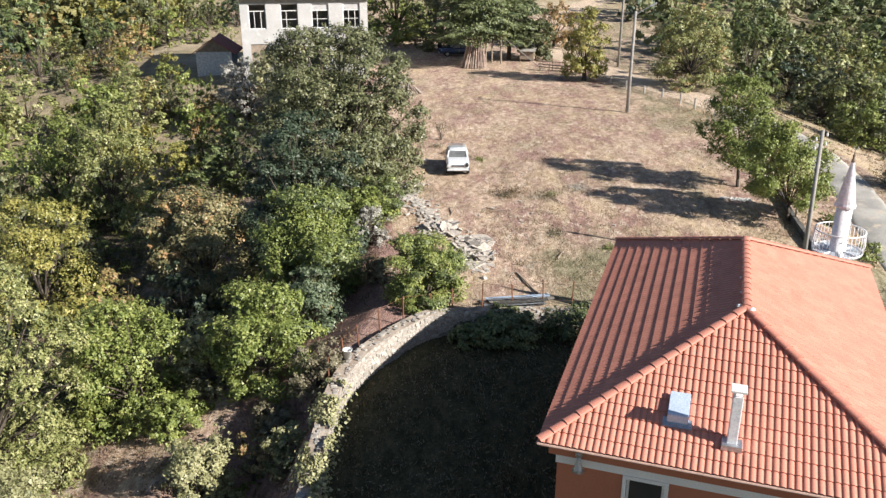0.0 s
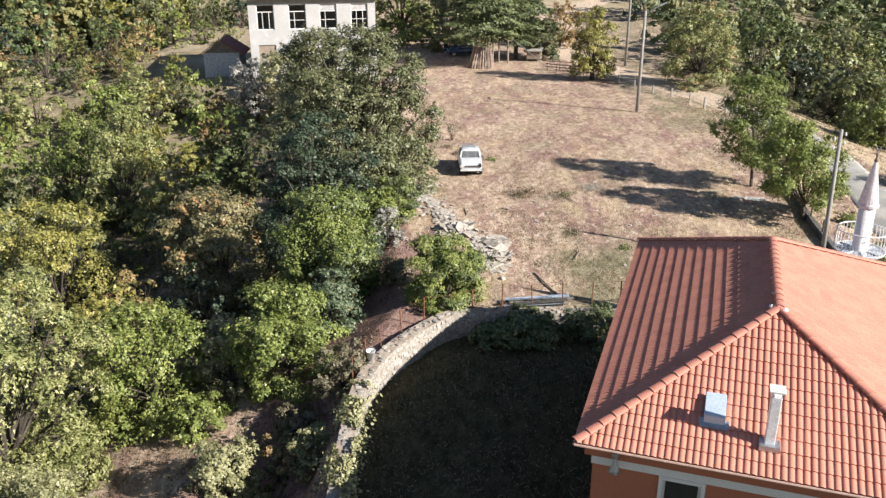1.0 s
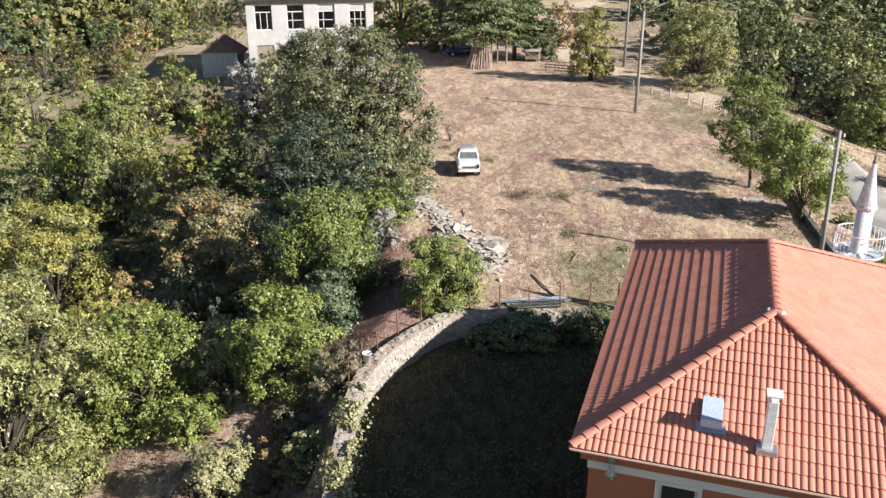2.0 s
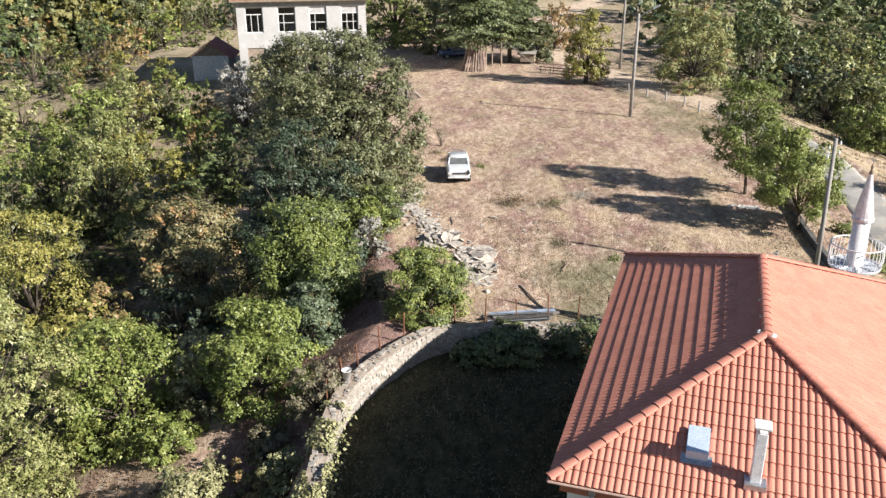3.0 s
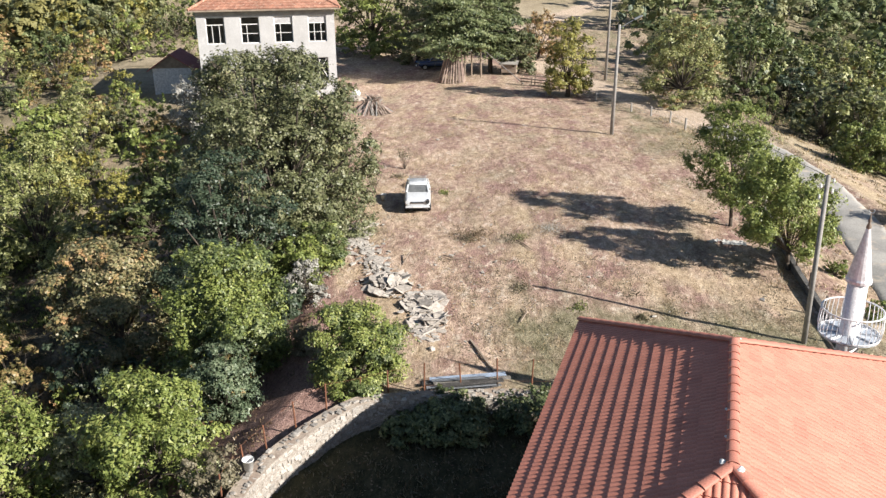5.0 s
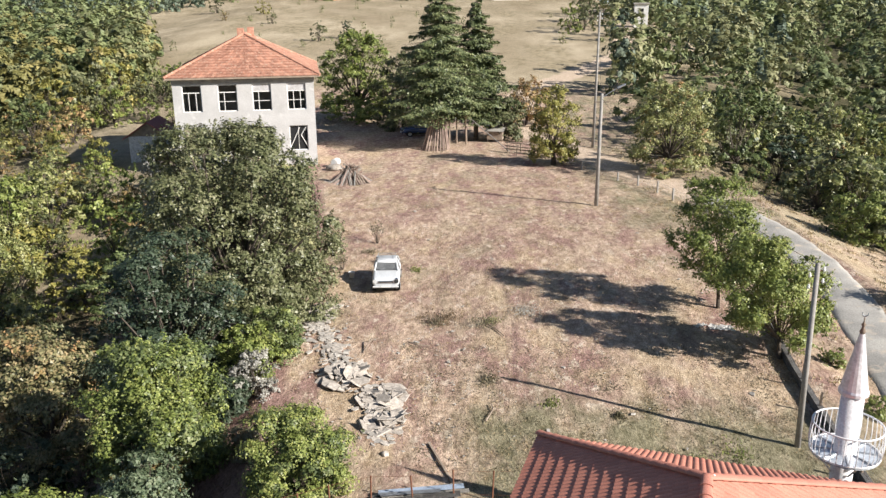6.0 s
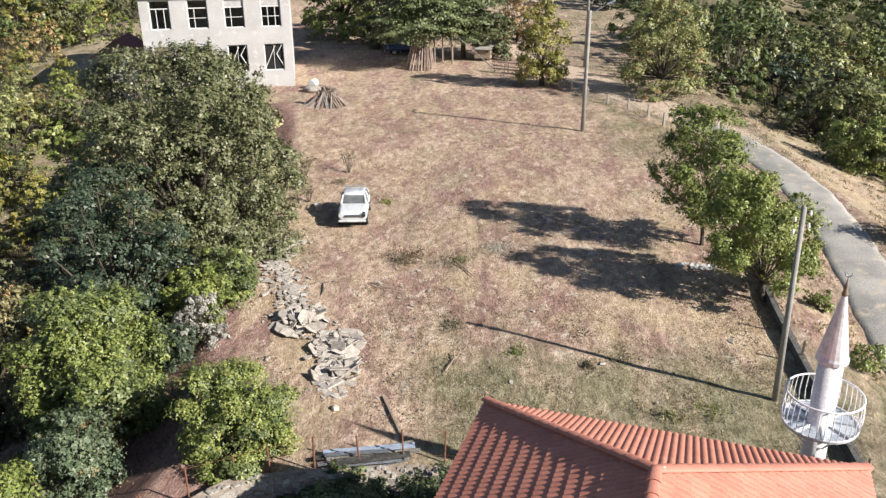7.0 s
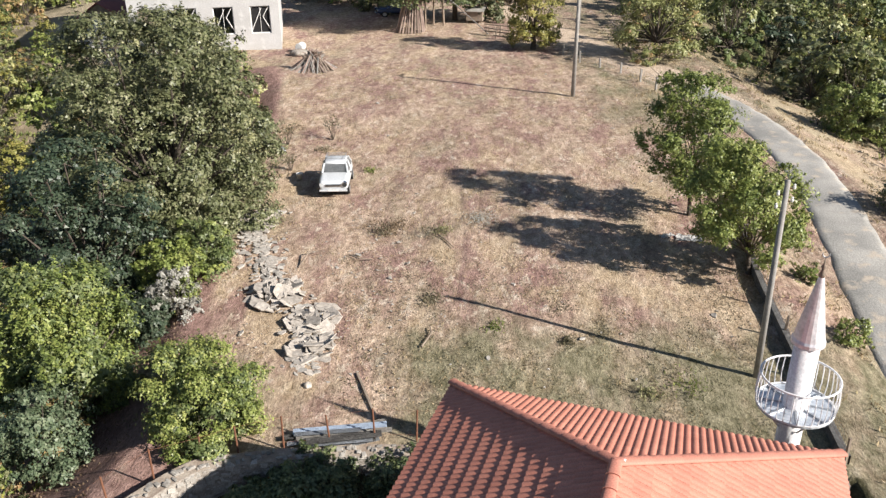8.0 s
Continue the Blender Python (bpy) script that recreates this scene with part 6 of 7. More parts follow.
def build_car(name, x, y, turn, paint, label, rack, parked="white paint"):
    """A small saloon; its nose points along -y."""
    car = empty(name, (x, y, ground_z(x, y) + 0.03), turn, label=label, category="car")
    bm = bmesh.new()
    prof = [(0.00, 0.60, 0.38, 0.70), (0.05, 0.69, 0.33, 0.80), (0.16, 0.725, 0.30, 0.85), (0.45, 0.74, 0.28, 0.89), (1.10, 0.75, 0.26, 0.945), (2.60, 0.75, 0.26, 0.95), (3.20, 0.72, 0.30, 0.92), (3.46, 0.67, 0.36, 0.84), (3.54, 0.60, 0.42, 0.70)]
    rings = []
    for yy, w, lo, hi in prof:
        mid = (lo + hi) / 2
        rings.append([(-w * 0.93, yy, lo), (-w, yy, mid), (-w * 0.97, yy, hi - 0.07), (-w * 0.80, yy, hi + 0.025), (-w * 0.55, yy, hi - 0.005), (0, yy, hi + 0.02), (w * 0.55, yy, hi - 0.005), (w * 0.80, yy, hi + 0.025), (w * 0.97, yy, hi - 0.07), (w, yy, mid), (w * 0.93, yy, lo)])
    loft(bm, rings)
    body = part("body", bm, paint, car, smooth=True)
    rounding = body.modifiers.new("rounding", "SUBSURF")
    rounding.levels = rounding.render_levels = 2
    bm = bmesh.new()                               # roof and pillars
    cab = [(1.12, 0.62, 0.95), (1.46, 0.55, 1.34), (1.66, 0.55, 1.41), (2.45, 0.55, 1.41), (2.64, 0.55, 1.35), (3.02, 0.62, 0.95)]
    lo = 0.945
    rings = []
    for yy, w, z in cab[1:5]:
        rings.append([(-w, yy, z - 0.05), (-w * 0.85, yy, z), (0, yy, z + 0.02), (w * 0.85, yy, z), (w, yy, z - 0.05)])
    loft(bm, rings)
    for s in (-1, 1):
        for a, b in (((0.63, 1.10, lo), (0.54, 1.47, 1.32)), ((0.69, 1.95, lo), (0.55, 1.98, 1.36)), ((0.64, 3.02, lo), (0.55, 2.64, 1.32))):
            part("pillar", rod((s * a[0], a[1], a[2]), (s * b[0], b[1], b[2]), 0.055, 0.05, 6), paint, car)
    part("roof", bm, paint, car, smooth=True)
    for nm, q in (("windscreen", [(-0.58, 1.15, lo + 0.02), (0.58, 1.15, lo + 0.02), (0.49, 1.46, 1.30), (-0.49, 1.46, 1.30)]), ("rear_window", [(-0.62, 2.99, lo), (0.62, 2.99, lo), (0.53, 2.63, 1.32), (-0.53, 2.63, 1.32)])):
        bm = bmesh.new()
        bm.faces.new([bm.verts.new(p) for p in q])
        bmesh.ops.solidify(bm, geom=bm.faces[:], thickness=0.012)
        part(nm, bm, M_carglass, car, "glass with the sky's reflection in its pale colour")
    for s in (-1, 1):
        for y0, y1 in ((1.14, 1.92), (1.99, 2.90)):
            bm = bmesh.new()
            t0, t1 = (1.53, 1.93) if y0 < 1.5 else (1.99, 2.60)
            bm.faces.new([bm.verts.new(p) for p in ((s * 0.695, y0, lo), (s * 0.70, y1, lo), (s * 0.553, t1, 1.32), (s * 0.553, t0, 1.32))])
            bmesh.ops.solidify(bm, geom=bm.faces[:], thickness=0.012)
            part("side_window", bm, M_carglass, car)
        for yy in (0.62, 2.78):
            bm = bmesh.new()
            tube(bm, (s * 0.56, yy, 0.28), (s * 0.735, yy, 0.28), 0.285, n=20)
            wheel = part("wheel", bm, M_rubber, car, "black tyre")
            part("rim", rod((s * 0.72, yy, 0.28), (s * 0.75, yy, 0.28), 0.17, n=16), M_galv, wheel)
        bm = bmesh.new()
        tube(bm, (s * 0.55, -0.045, 0.70), (s * 0.55, 0.16, 0.72), 0.125, n=20)
        light = part("headlight", bm, M_chrome if s > 0 else paint, car, "round headlight" if s > 0 else "painted-over headlight")
        part("lens", rod((s * 0.55, -0.062, 0.70), (s * 0.55, -0.046, 0.70), 0.105, n=18), M_glass if s > 0 else paint, light)
        part("tail_light", boxed(s * 0.58 - 0.06, 3.5, 0.62, s * 0.58 + 0.06, 3.545, 0.76), M_redroof, car)
        bm = bmesh.new()
        box(bm, s * 0.80 - 0.06, 1.12, 0.93, s * 0.80 + 0.06, 1.16, 1.01, None, 0.01)
        tube(bm, (s * 0.70, 1.15, 0.9), (s * 0.78, 1.15, 0.95), 0.012, n=6)
        part("mirror", bm, M_chrome, car)
    bm = bmesh.new()
    box(bm, -0.40, -0.03, 0.60, 0.40, 0.05, 0.72, None, 0.02)
    grille = part("grille", bm, M_chrome, car, "dull ribbed grille with a dark slot")
    part("slot", boxed(-0.36, -0.036, 0.665, 0.36, -0.031, 0.70), M_tar, grille)
    for i in range(3):
        part("rib", boxed(-0.38, -0.045, 0.615 + i * 0.018, 0.38, -0.031, 0.625 + i * 0.018), M_chrome, grille)
    for y0, y1 in ((-0.09, -0.02), (3.55, 3.62)):
        bm = bmesh.new()
        box(bm, -0.68, y0, 0.36, 0.68, y1, 0.46, None, 0.03)
        part("bumper", bm, paint, car)
    part("number_plate", boxed(-0.25, -0.105, 0.38, 0.25, -0.095, 0.48), M_white, car, "blank pale plate")
    part("underside", boxed(-0.6, 0.3, 0.2, 0.6, 3.3, 0.3), M_tar, car)
    if rack:
        frame_rod = part("roof_rack", rod((-0.48, 1.65, 1.53), (0.48, 1.65, 1.53), 0.016, n=6), M_galv, car, "thin steel roof rack")
        for xx in (-0.48, 0.48):
            part("side_rail", rod((xx, 1.65, 1.53), (xx, 2.55, 1.53), 0.016, n=6), M_galv, frame_rod)
            for yy in (1.7, 2.5):
                part("foot", rod((xx, yy, 1.36), (xx, yy, 1.53), 0.012, n=6), M_galv, frame_rod)
        for k in range(1, 5):
            part("cross_bar", rod((-0.48, 1.65 + k * 0.225, 1.53), (0.48, 1.65 + k * 0.225, 1.53), 0.012, n=6), M_galv, frame_rod)
    return car


build_car("white_saloon_car", -0.36, 48.85, 3, M_carwhite, "small old white saloon car with a roof rack", True).scale = (1.0, 0.93, 0.97)
blue = build_car("blue_saloon_car", -3.4, 97.6, -76, M_carblue, "dark blue saloon car parked under the spruce", False)
blue.scale = (1.12, 1.18, 1.0)


# ---- poles and cables ----
def build_pole(x, y, h, r0, r1, label, lean=(0, 0), insulators=True, lamp=False):
    po = empty("utility_pole", (x, y, ground_z(x, y)), 0, label=label, category="pole", group="utility poles")
    top = (lean[0], lean[1], h)
    part("shaft", rod((0, 0, -0.5), top, r0, r1, 14), M_pole, po, smooth=True)
    if insulators:
        for k, (dx, dz) in enumerate(((0.22, -0.25), (-0.22, -0.45), (0.22, -0.65), (-0.22, -0.85))):
            base = (top[0], top[1], h + dz)
            arm = part("bracket", rod(base, (top[0] + dx, top[1], h + dz), 0.015, n=6), M_rust, po)
            bm = bmesh.new()
            spun(bm, [(0.02, -0.03), (0.045, 0.0), (0.05, 0.05), (0.03, 0.09), (0.04, 0.12), (0.015, 0.14)], 10, (top[0] + dx, top[1], h + dz))
            part("insulator", bm, M_white, arm, "white porcelain insulator")
    if lamp:
        bm = bmesh.new()
        chain(bm, [(top[0], top[1], h - 0.3), (top[0] + 0.5, top[1], h + 0.05), (top[0] + 1.1, top[1], h + 0.4)], [0.03, 0.028, 0.025], 8)
        arm = part("lamp_arm", bm, M_galv, po)
        bm = bmesh.new()
        box(bm, -0.3, -0.1, -0.06, 0.3, 0.1, 0.06, Matrix.Translation((top[0] + 1.3, top[1], h + 0.5)) @ pose(0, 0, 0, 0, -25, 0), 0.03)
        part("lamp_head", bm, M_galv, arm, "grey street-lamp head")
        part("cross_arm", boxed(top[0] - 0.5, top[1] - 0.04, h - 0.62, top[0] + 0.5, top[1] + 0.04, h - 0.54), M_wood, po)
    return po


build_pole(15.57, 34.17, 6.75, 0.108, 0.078, "leaning grey wooden utility pole at the fence", (-0.08, 0.1))
build_pole(13.08, 66.4, 7.95, 0.15, 0.10, "grey utility pole with a street lamp in the field", (0.05, 0), False, True)
build_pole(16.2, 90.6, 13.0, 0.15, 0.09, "tall thin utility pole behind the field", (0.1, 0))


def cable(a, b, sag):
    a, b = Vector(a), Vector(b)
    cu = bpy.data.curves.new("cable", "CURVE")
    cu.dimensions, cu.bevel_depth, cu.bevel_resolution = "3D", 0.009, 1
    sp = cu.splines.new("POLY")
    sp.points.add(12)
    for p, t in zip(sp.points, np.linspace(0, 1, 13)):
        q = a.lerp(b, t) - Vector((0, 0, sag * 4 * t * (1 - t)))
        p.co = (*q, 1)
    cu.materials.append(M_tar)
    tagged(new("cable", cu), "thin dark overhead cable between poles", "cable", "overhead cables")


cable((15.74, 34.35, 6.25), (13.15, 66.4, 7.8), 0.9)
cable((13.1, 66.4, 7.9), (16.3, 90.6, 12.2), 0.6)
cable((16.3, 90.6, 12.6), (27.0, 130.0, 13.0), 1.0)


# ---- fences ----
def fence_line(name, pts, step, post_h, post_r, material, label, wires, square=True, plinth=0.0, seed=1):
    rng = random.Random(seed)
    line = spline(pts, 0.2)
    run = np.r_[0, np.cumsum(np.linalg.norm(np.diff(line, axis=0), axis=1))]
    fe = empty(name, (*line[0], 0), 0, label=label, category="fence")
    o = Vector((*line[0], 0))
    tops = []
    for r in np.arange(0, run[-1], step):
        r = min(run[-1], r + rng.uniform(-0.2, 0.2) * step * 0.5)
        p = Vector((np.interp(r, run, line[:, 0]), np.interp(r, run, line[:, 1]), 0))
        z = ground_z(p.x, p.y)
        h = post_h * rng.uniform(0.85, 1.08)
        tip = Vector((p.x + rng.uniform(-0.07, 0.07) * post_h, p.y + rng.uniform(-0.05, 0.05), z + h))
        part("post", rod(Vector((p.x, p.y, z - 0.3)) - o, tip - o, post_r, post_r * 0.9, 4 if square else 8), material, fe)
        tops.append((Vector((p.x, p.y, z)), tip))
    for k in range(wires):
        f = 0.25 + 0.72 * k / max(1, wires - 1)
        bm = bmesh.new()
        for (a, b), (c, d) in zip(tops, tops[1:]):
            tube(bm, a.lerp(b, f) - o, c.lerp(d, f) - o, 0.004, n=4)
        part("wire", bm, M_rust, fe, kind="stuff")
    # woven mesh: thin crossing wires
    if wires > 2:
        bm = bmesh.new()
        for (a, b), (c, d) in zip(tops, tops[1:]):
            m = max(3, int((c - a).length / 0.16))
            for i in range(m):
                for s in (-1, 1):
                    j = i + s * 3
                    if 0 <= j <= m:
                        p0, p1 = a.lerp(c, i / m) + Vector((0, 0, 0.1)), b.lerp(d, j / m)
                        tube(bm, p0 - o, p1 - o, 0.0028, n=3, caps=False)
        part("netting", bm, M_galv, fe, "rusty woven wire netting", kind="stuff")
    if plinth:
        verts, faces = [], []
        t = np.gradient(line, axis=0)
        t /= np.linalg.norm(t, axis=1)[:, None]
        for p, d in zip(line, t):
            n = np.array([-d[1], d[0]]) * 0.11
            z = ground_z(*p)
            verts += [(*(p + n - line[0]), z - 0.3), (*(p + n - line[0]), z + plinth), (*(p - n - line[0]), z + plinth), (*(p - n - line[0]), z - 0.8)]
        for k in range(len(line) - 1):
            for j in range(3):
                faces.append((k * 4 + j, k * 4 + j + 1, k * 4 + 5 + j, k * 4 + 4 + j))
        link_mesh("plinth", mesh_of("plinth", verts, faces, M_plinth), fe, "low dark concrete plinth")
    return fe


fence_line("netting_fence", [(16.75, 30.0), (17.0, 33.5), (17.2, 37.0), (17.4, 40.0), (17.7, 42.6), (18.6, 48)], 2.1, 0.95, 0.055, M_wood, "sagging wire-netting fence on a low dark plinth", 4, plinth=0.34, seed=3)
fence_line("post_fence", [(18.6, 48.5), (19.6, 56), (20.2, 62), (20.0, 65.5), (19.1, 67.5), (17.5, 72.8), (15.1, 76.1), (13.1, 81.4)], 2.5, 0.85, 0.09, M_concrete, "low fence of short concrete posts along the lane", 3, seed=5)
fence_line("wall_fence", [(-4.45, 24.2), (-3.7, 26.3), (-2.75, 27.9), (-1.5, 29.3), (-0.1, 29.95), (1.6, 30.4), (3.4, 30.7), (6.0, 30.65), (8.5, 30.5)], 1.25, 1.25, 0.03, M_rust, "rusty steel posts with wire along the stone wall", 2, False, seed=7)


# ---- stone slabs along the field's edge ----
def slab_mesh(rng):
    bm = bmesh.new()
    n = rng.randint(5, 8)
    rad = [rng.uniform(0.5, 1.2) for _ in range(n)]
    ang = sorted(2 * math.pi * (i + rng.uniform(-0.28, 0.28)) / n for i in range(n))
    sq = rng.uniform(0.45, 0.85)
    lo = [bm.verts.new((r * math.cos(a), sq * r * math.sin(a), -0.5 + rng.uniform(-0.1, 0.1))) for r, a in zip(rad, ang)]
    hi = [bm.verts.new((r * 0.95 * math.cos(a), sq * 0.95 * r * math.sin(a), 0.5 + rng.uniform(-0.12, 0.12))) for r, a in zip(rad, ang)]
    bm.faces.new(lo[::-1])
    bm.faces.new(hi)
    for i in range(n):
        bm.faces.new((lo[i], lo[(i + 1) % n], hi[(i + 1) % n], hi[i]))
    me = bpy.data.meshes.new("slab")
    bmesh.ops.recalc_face_normals(bm, faces=bm.faces)
    bm.to_mesh(me)
    bm.free()
    me.materials.append(M_slab)
    return me


def build_slabs():
    rng = random.Random(12)
    kinds = [slab_mesh(rng) for _ in range(12)]
    pile = empty("slab_heap", (0, 0, 0), 0, label="loose heap of broken grey stone slabs along the field", category="stones")
    way = spline([(-2.9, 47.2), (-3.6, 45.9), (-3.3, 44.5), (-2.6, 42.7), (-1.9, 41.2), (-1.4, 39.9), (-0.5, 38.6), (0.4, 37.6), (0.8, 36.4), (0.9, 35.3), (1.0, 34.2)], 0.1)
    heaps = [((-3.55, 46.0), 0.95, 0.24, 44), ((-1.05, 39.0), 1.0, 0.42, 66), ((0.6, 37.2), 0.85, 0.26, 44), ((0.87, 35.4), 0.7, 0.26, 38)]
    spots = []
    for (cx, cy), rad, h, n in heaps:
        for _ in range(n):
            a, q = rng.uniform(0, 6.283), rng.random() ** 0.6
            spots.append((cx + rad * q * math.cos(a), cy + rad * 1.15 * q * math.sin(a), h * (1 - q) * rng.random(), 1.0, 30))
    for _ in range(420):
        p = way[rng.randrange(len(way))]
        spots.append((p[0] + rng.gauss(0, 0.40), p[1] + rng.gauss(0, 0.3), 0.03 * rng.random(), 0.85, 10))
    for x, y, up, sc, tilt in spots[:298]:
        r = (0.13 + 0.42 * rng.random() ** 1.8) * sc
        o = link_mesh("slab", rng.choice(kinds), pile)
        o.matrix_basis = Matrix.Translation((x, y, ground_z(x, y) + up + 0.04)) @ pose(0, 0, 0, rng.gauss(0, tilt * 0.6), rng.gauss(0, tilt * 0.6), rng.uniform(0, 360)) @ Matrix.Diagonal((r, r, rng.uniform(0.02, 0.045), 1))
    V, F = [], []
    for x, y, up, sc, tilt in spots[298:]:
        r = rng.uniform(0.08, 0.30) * sc
        me = rng.choice(kinds)
        m = Matrix.Translation((x, y, ground_z(x, y) + up + 0.03)) @ pose(0, 0, 0, rng.gauss(0, tilt * 0.6), rng.gauss(0, tilt * 0.6), rng.uniform(0, 360)) @ Matrix.Diagonal((r, r, rng.uniform(0.02, 0.045), 1))
        k = len(V)
        V += [tuple(m @ v.co) for v in me.vertices]
        F += [tuple(k + i for i in f.vertices) for f in me.polygons]
    link_mesh("rubble", mesh_of("rubble", V, F, M_stone), pile, kind="stuff")
    # stray stones over the field
    V, F = [], []
    for _ in range(520):
        x, y = rng.uniform(-4, 17), rng.triangular(31.5, 78, 38)
        if rng.random() < 0.45:
            x, y = rng.uniform(-2, 4), rng.uniform(33, 46)
        me = rng.choice(kinds)
        r = rng.uniform(0.02, 0.07) * (2.4 if rng.random() < 0.08 else 1)
        m = Matrix.Translation((x, y, ground_z(x, y) + 0.015)) @ pose(0, 0, 0, rng.gauss(0, 10), rng.gauss(0, 10), rng.uniform(0, 360)) @ Matrix.Diagonal((r * rng.uniform(0.7, 1.4), r, r * 0.35, 1))
        k = len(V)
        V += [tuple(m @ v.co) for v in me.vertices]
        F += [tuple(k + i for i in f.vertices) for f in me.polygons]
    tagged(new("stray_stones", mesh_of("stray_stones", V, F, M_stone)), "small pale stones strewn over the field", "stones", kind="stuff")


build_slabs()


# ---- wood: brush heap, leaned poles, rails, planks ----
def build_brush():
    rng = random.Random(21)
    x, y = -5.75, 74.3
    heap = empty("brush_heap", (x, y, ground_z(x, y)), 0, label="low conical stack of bare poles and branches", category="brushwood")
    for i in range(150):
        a = rng.uniform(0, 6.283)
        r = rng.uniform(1.1, 2.0)
        top = rng.uniform(0.55, 1.0)
        along = rng.uniform(-0.75, 0.75)           # the ridge on which they lean
        p = (r * math.cos(a) * 1.05, r * math.sin(a) * 0.75, -0.05)
        q = (along - 0.35 * math.cos(a), -0.25 * math.sin(a), 1.75 * top * (1 - 0.45 * abs(along)))
        part("pole", rod(p, q, rng.uniform(0.035, 0.065), 0.03, 6), rng.choice((M_wood, M_logs, M_logs, M_pole)), heap)


build_brush()


def build_leaned_poles():
    rng = random.Random(22)
    x, y = 0.55, 90.0
    st = empty("leaned_poles", (x, y, ground_z(x, y)), 0, label="bundle of long bare poles leaned against the spruce", category="timber")
    for i in range(16):
        a = math.pi * 1.05 + i * 0.22 + rng.uniform(-0.06, 0.06)
        p = (1.35 * math.cos(a), 1.1 * math.sin(a), -0.05)
        q = (0.35 + 0.45 * math.cos(a), 0.75 + 0.3 * math.sin(a), rng.uniform(3.6, 4.6))
        part("pole", rod(p, q, 0.085, 0.06, 6), M_logs, st)


build_leaned_poles()


def rails(x0, y0, x1, y1, n, h, label, count=3):
    fe = empty("rail_fence", (x0, y0, ground_z(x0, y0)), 0, label=label, category="fence")
    rng = random.Random(int(x0 * 7 + y0))
    for i in range(n + 1):
        f = i / n
        part("post", rod(((x1 - x0) * f, (y1 - y0) * f, -0.3), ((x1 - x0) * f + rng.uniform(-0.08, 0.08), (y1 - y0) * f, h * rng.uniform(0.9, 1.2)), 0.055, 0.045, 6), M_wood, fe)
    for k in range(count):
        z = h * (0.3 + 0.6 * k / max(1, count - 1))
        part("rail", rod((-0.2, 0, z + rng.uniform(-0.08, 0.08)), (x1 - x0 + 0.2, y1 - y0, z + rng.uniform(-0.08, 0.08)), 0.05, 0.04, 6), M_wood, fe)


rails(7.6, 88.2, 11.2, 85.8, 3, 1.1, "rough wooden rail fence at the field's end")
rails(8.4, 86.4, 11.0, 84.6, 2, 0.9, "broken wooden rails beside the acacia", 2)


def build_braced_post():
    x, y = 3.6, 92.6
    po = empty("braced_post", (x, y, ground_z(x, y)), 0, label="weathered gate post with a long slanting brace", category="post")
    part("post", rod((0, 0, -0.3), (-0.1, 0, 3.3), 0.11, 0.09, 8), M_wood, po)
    part("brace", rod((-0.05, 0, 3.0), (4.2, -4.6, 0.1), 0.05, 0.045, 6), M_pole, po, "pale slanting pole")


build_braced_post()
for x, y, h in ((1.9, 91.6, 3.0), (2.6, 93.4, 2.6)):
    tagged(part("fence_post", rod((x, y, ground_z(x, y) - 0.3), (x, y, ground_z(x, y) + h), 0.08, 0.07, 8), M_wood, None), "weathered upright post beside the spruce", "post", "posts by the spruce")


def build_hutch():
    x, y = 6.6, 94.2
    hu = empty("animal_hutch", (x, y, ground_z(x, y)), -12, label="small weathered plank hutch with a sloping lid", category="hutch")
    part("box", boxed(-0.8, -0.5, 0.25, 0.8, 0.5, 1.15, 0.02), M_wood, hu)
    bm = bmesh.new()
    box(bm, -0.95, -0.7, -0.03, 0.95, 0.7, 0.03, pose(0, 0, 1.28, 12, 0, 0))
    part("lid", bm, M_concrete, hu, "pale sheet lid")
    for sx in (-0.7, 0.7):
        for sy in (-0.4, 0.4):
            part("leg", boxed(sx - 0.04, sy - 0.04, -0.1, sx + 0.04, sy + 0.04, 0.245), M_wood, hu)


build_hutch()


def plank(a, b, w, label):
    a, b = Vector(a), Vector(b)
    a.z, b.z = a.z + ground_z(a.x, a.y), b.z + ground_z(b.x, b.y)
    d = (b - a)
    m = Matrix.Translation(a) @ d.to_track_quat("Y", "Z").to_matrix().to_4x4()
    bm = bmesh.new()
    box(bm, -w / 2, 0, -0.03, w / 2, d.length, 0.03, m, 0.01)
    tagged(part("plank", bm, M_wood, None), label, "plank")


plank((2.62, 34.1, 0.05), (3.5, 31.75, 0.04), 0.075, "grey weathered plank lying by the wall")


def limb_on_ground(pts, r, label):
    bm = bmesh.new()
    chain(bm, [(x, y, ground_z(x, y) + 0.05 + up) for x, y, up in pts], [r * (1 - 0.6 * i / len(pts)) for i in range(len(pts))], 6)
    tagged(part("fallen_branch", bm, M_wood, None), label, "branch", "fallen branches")


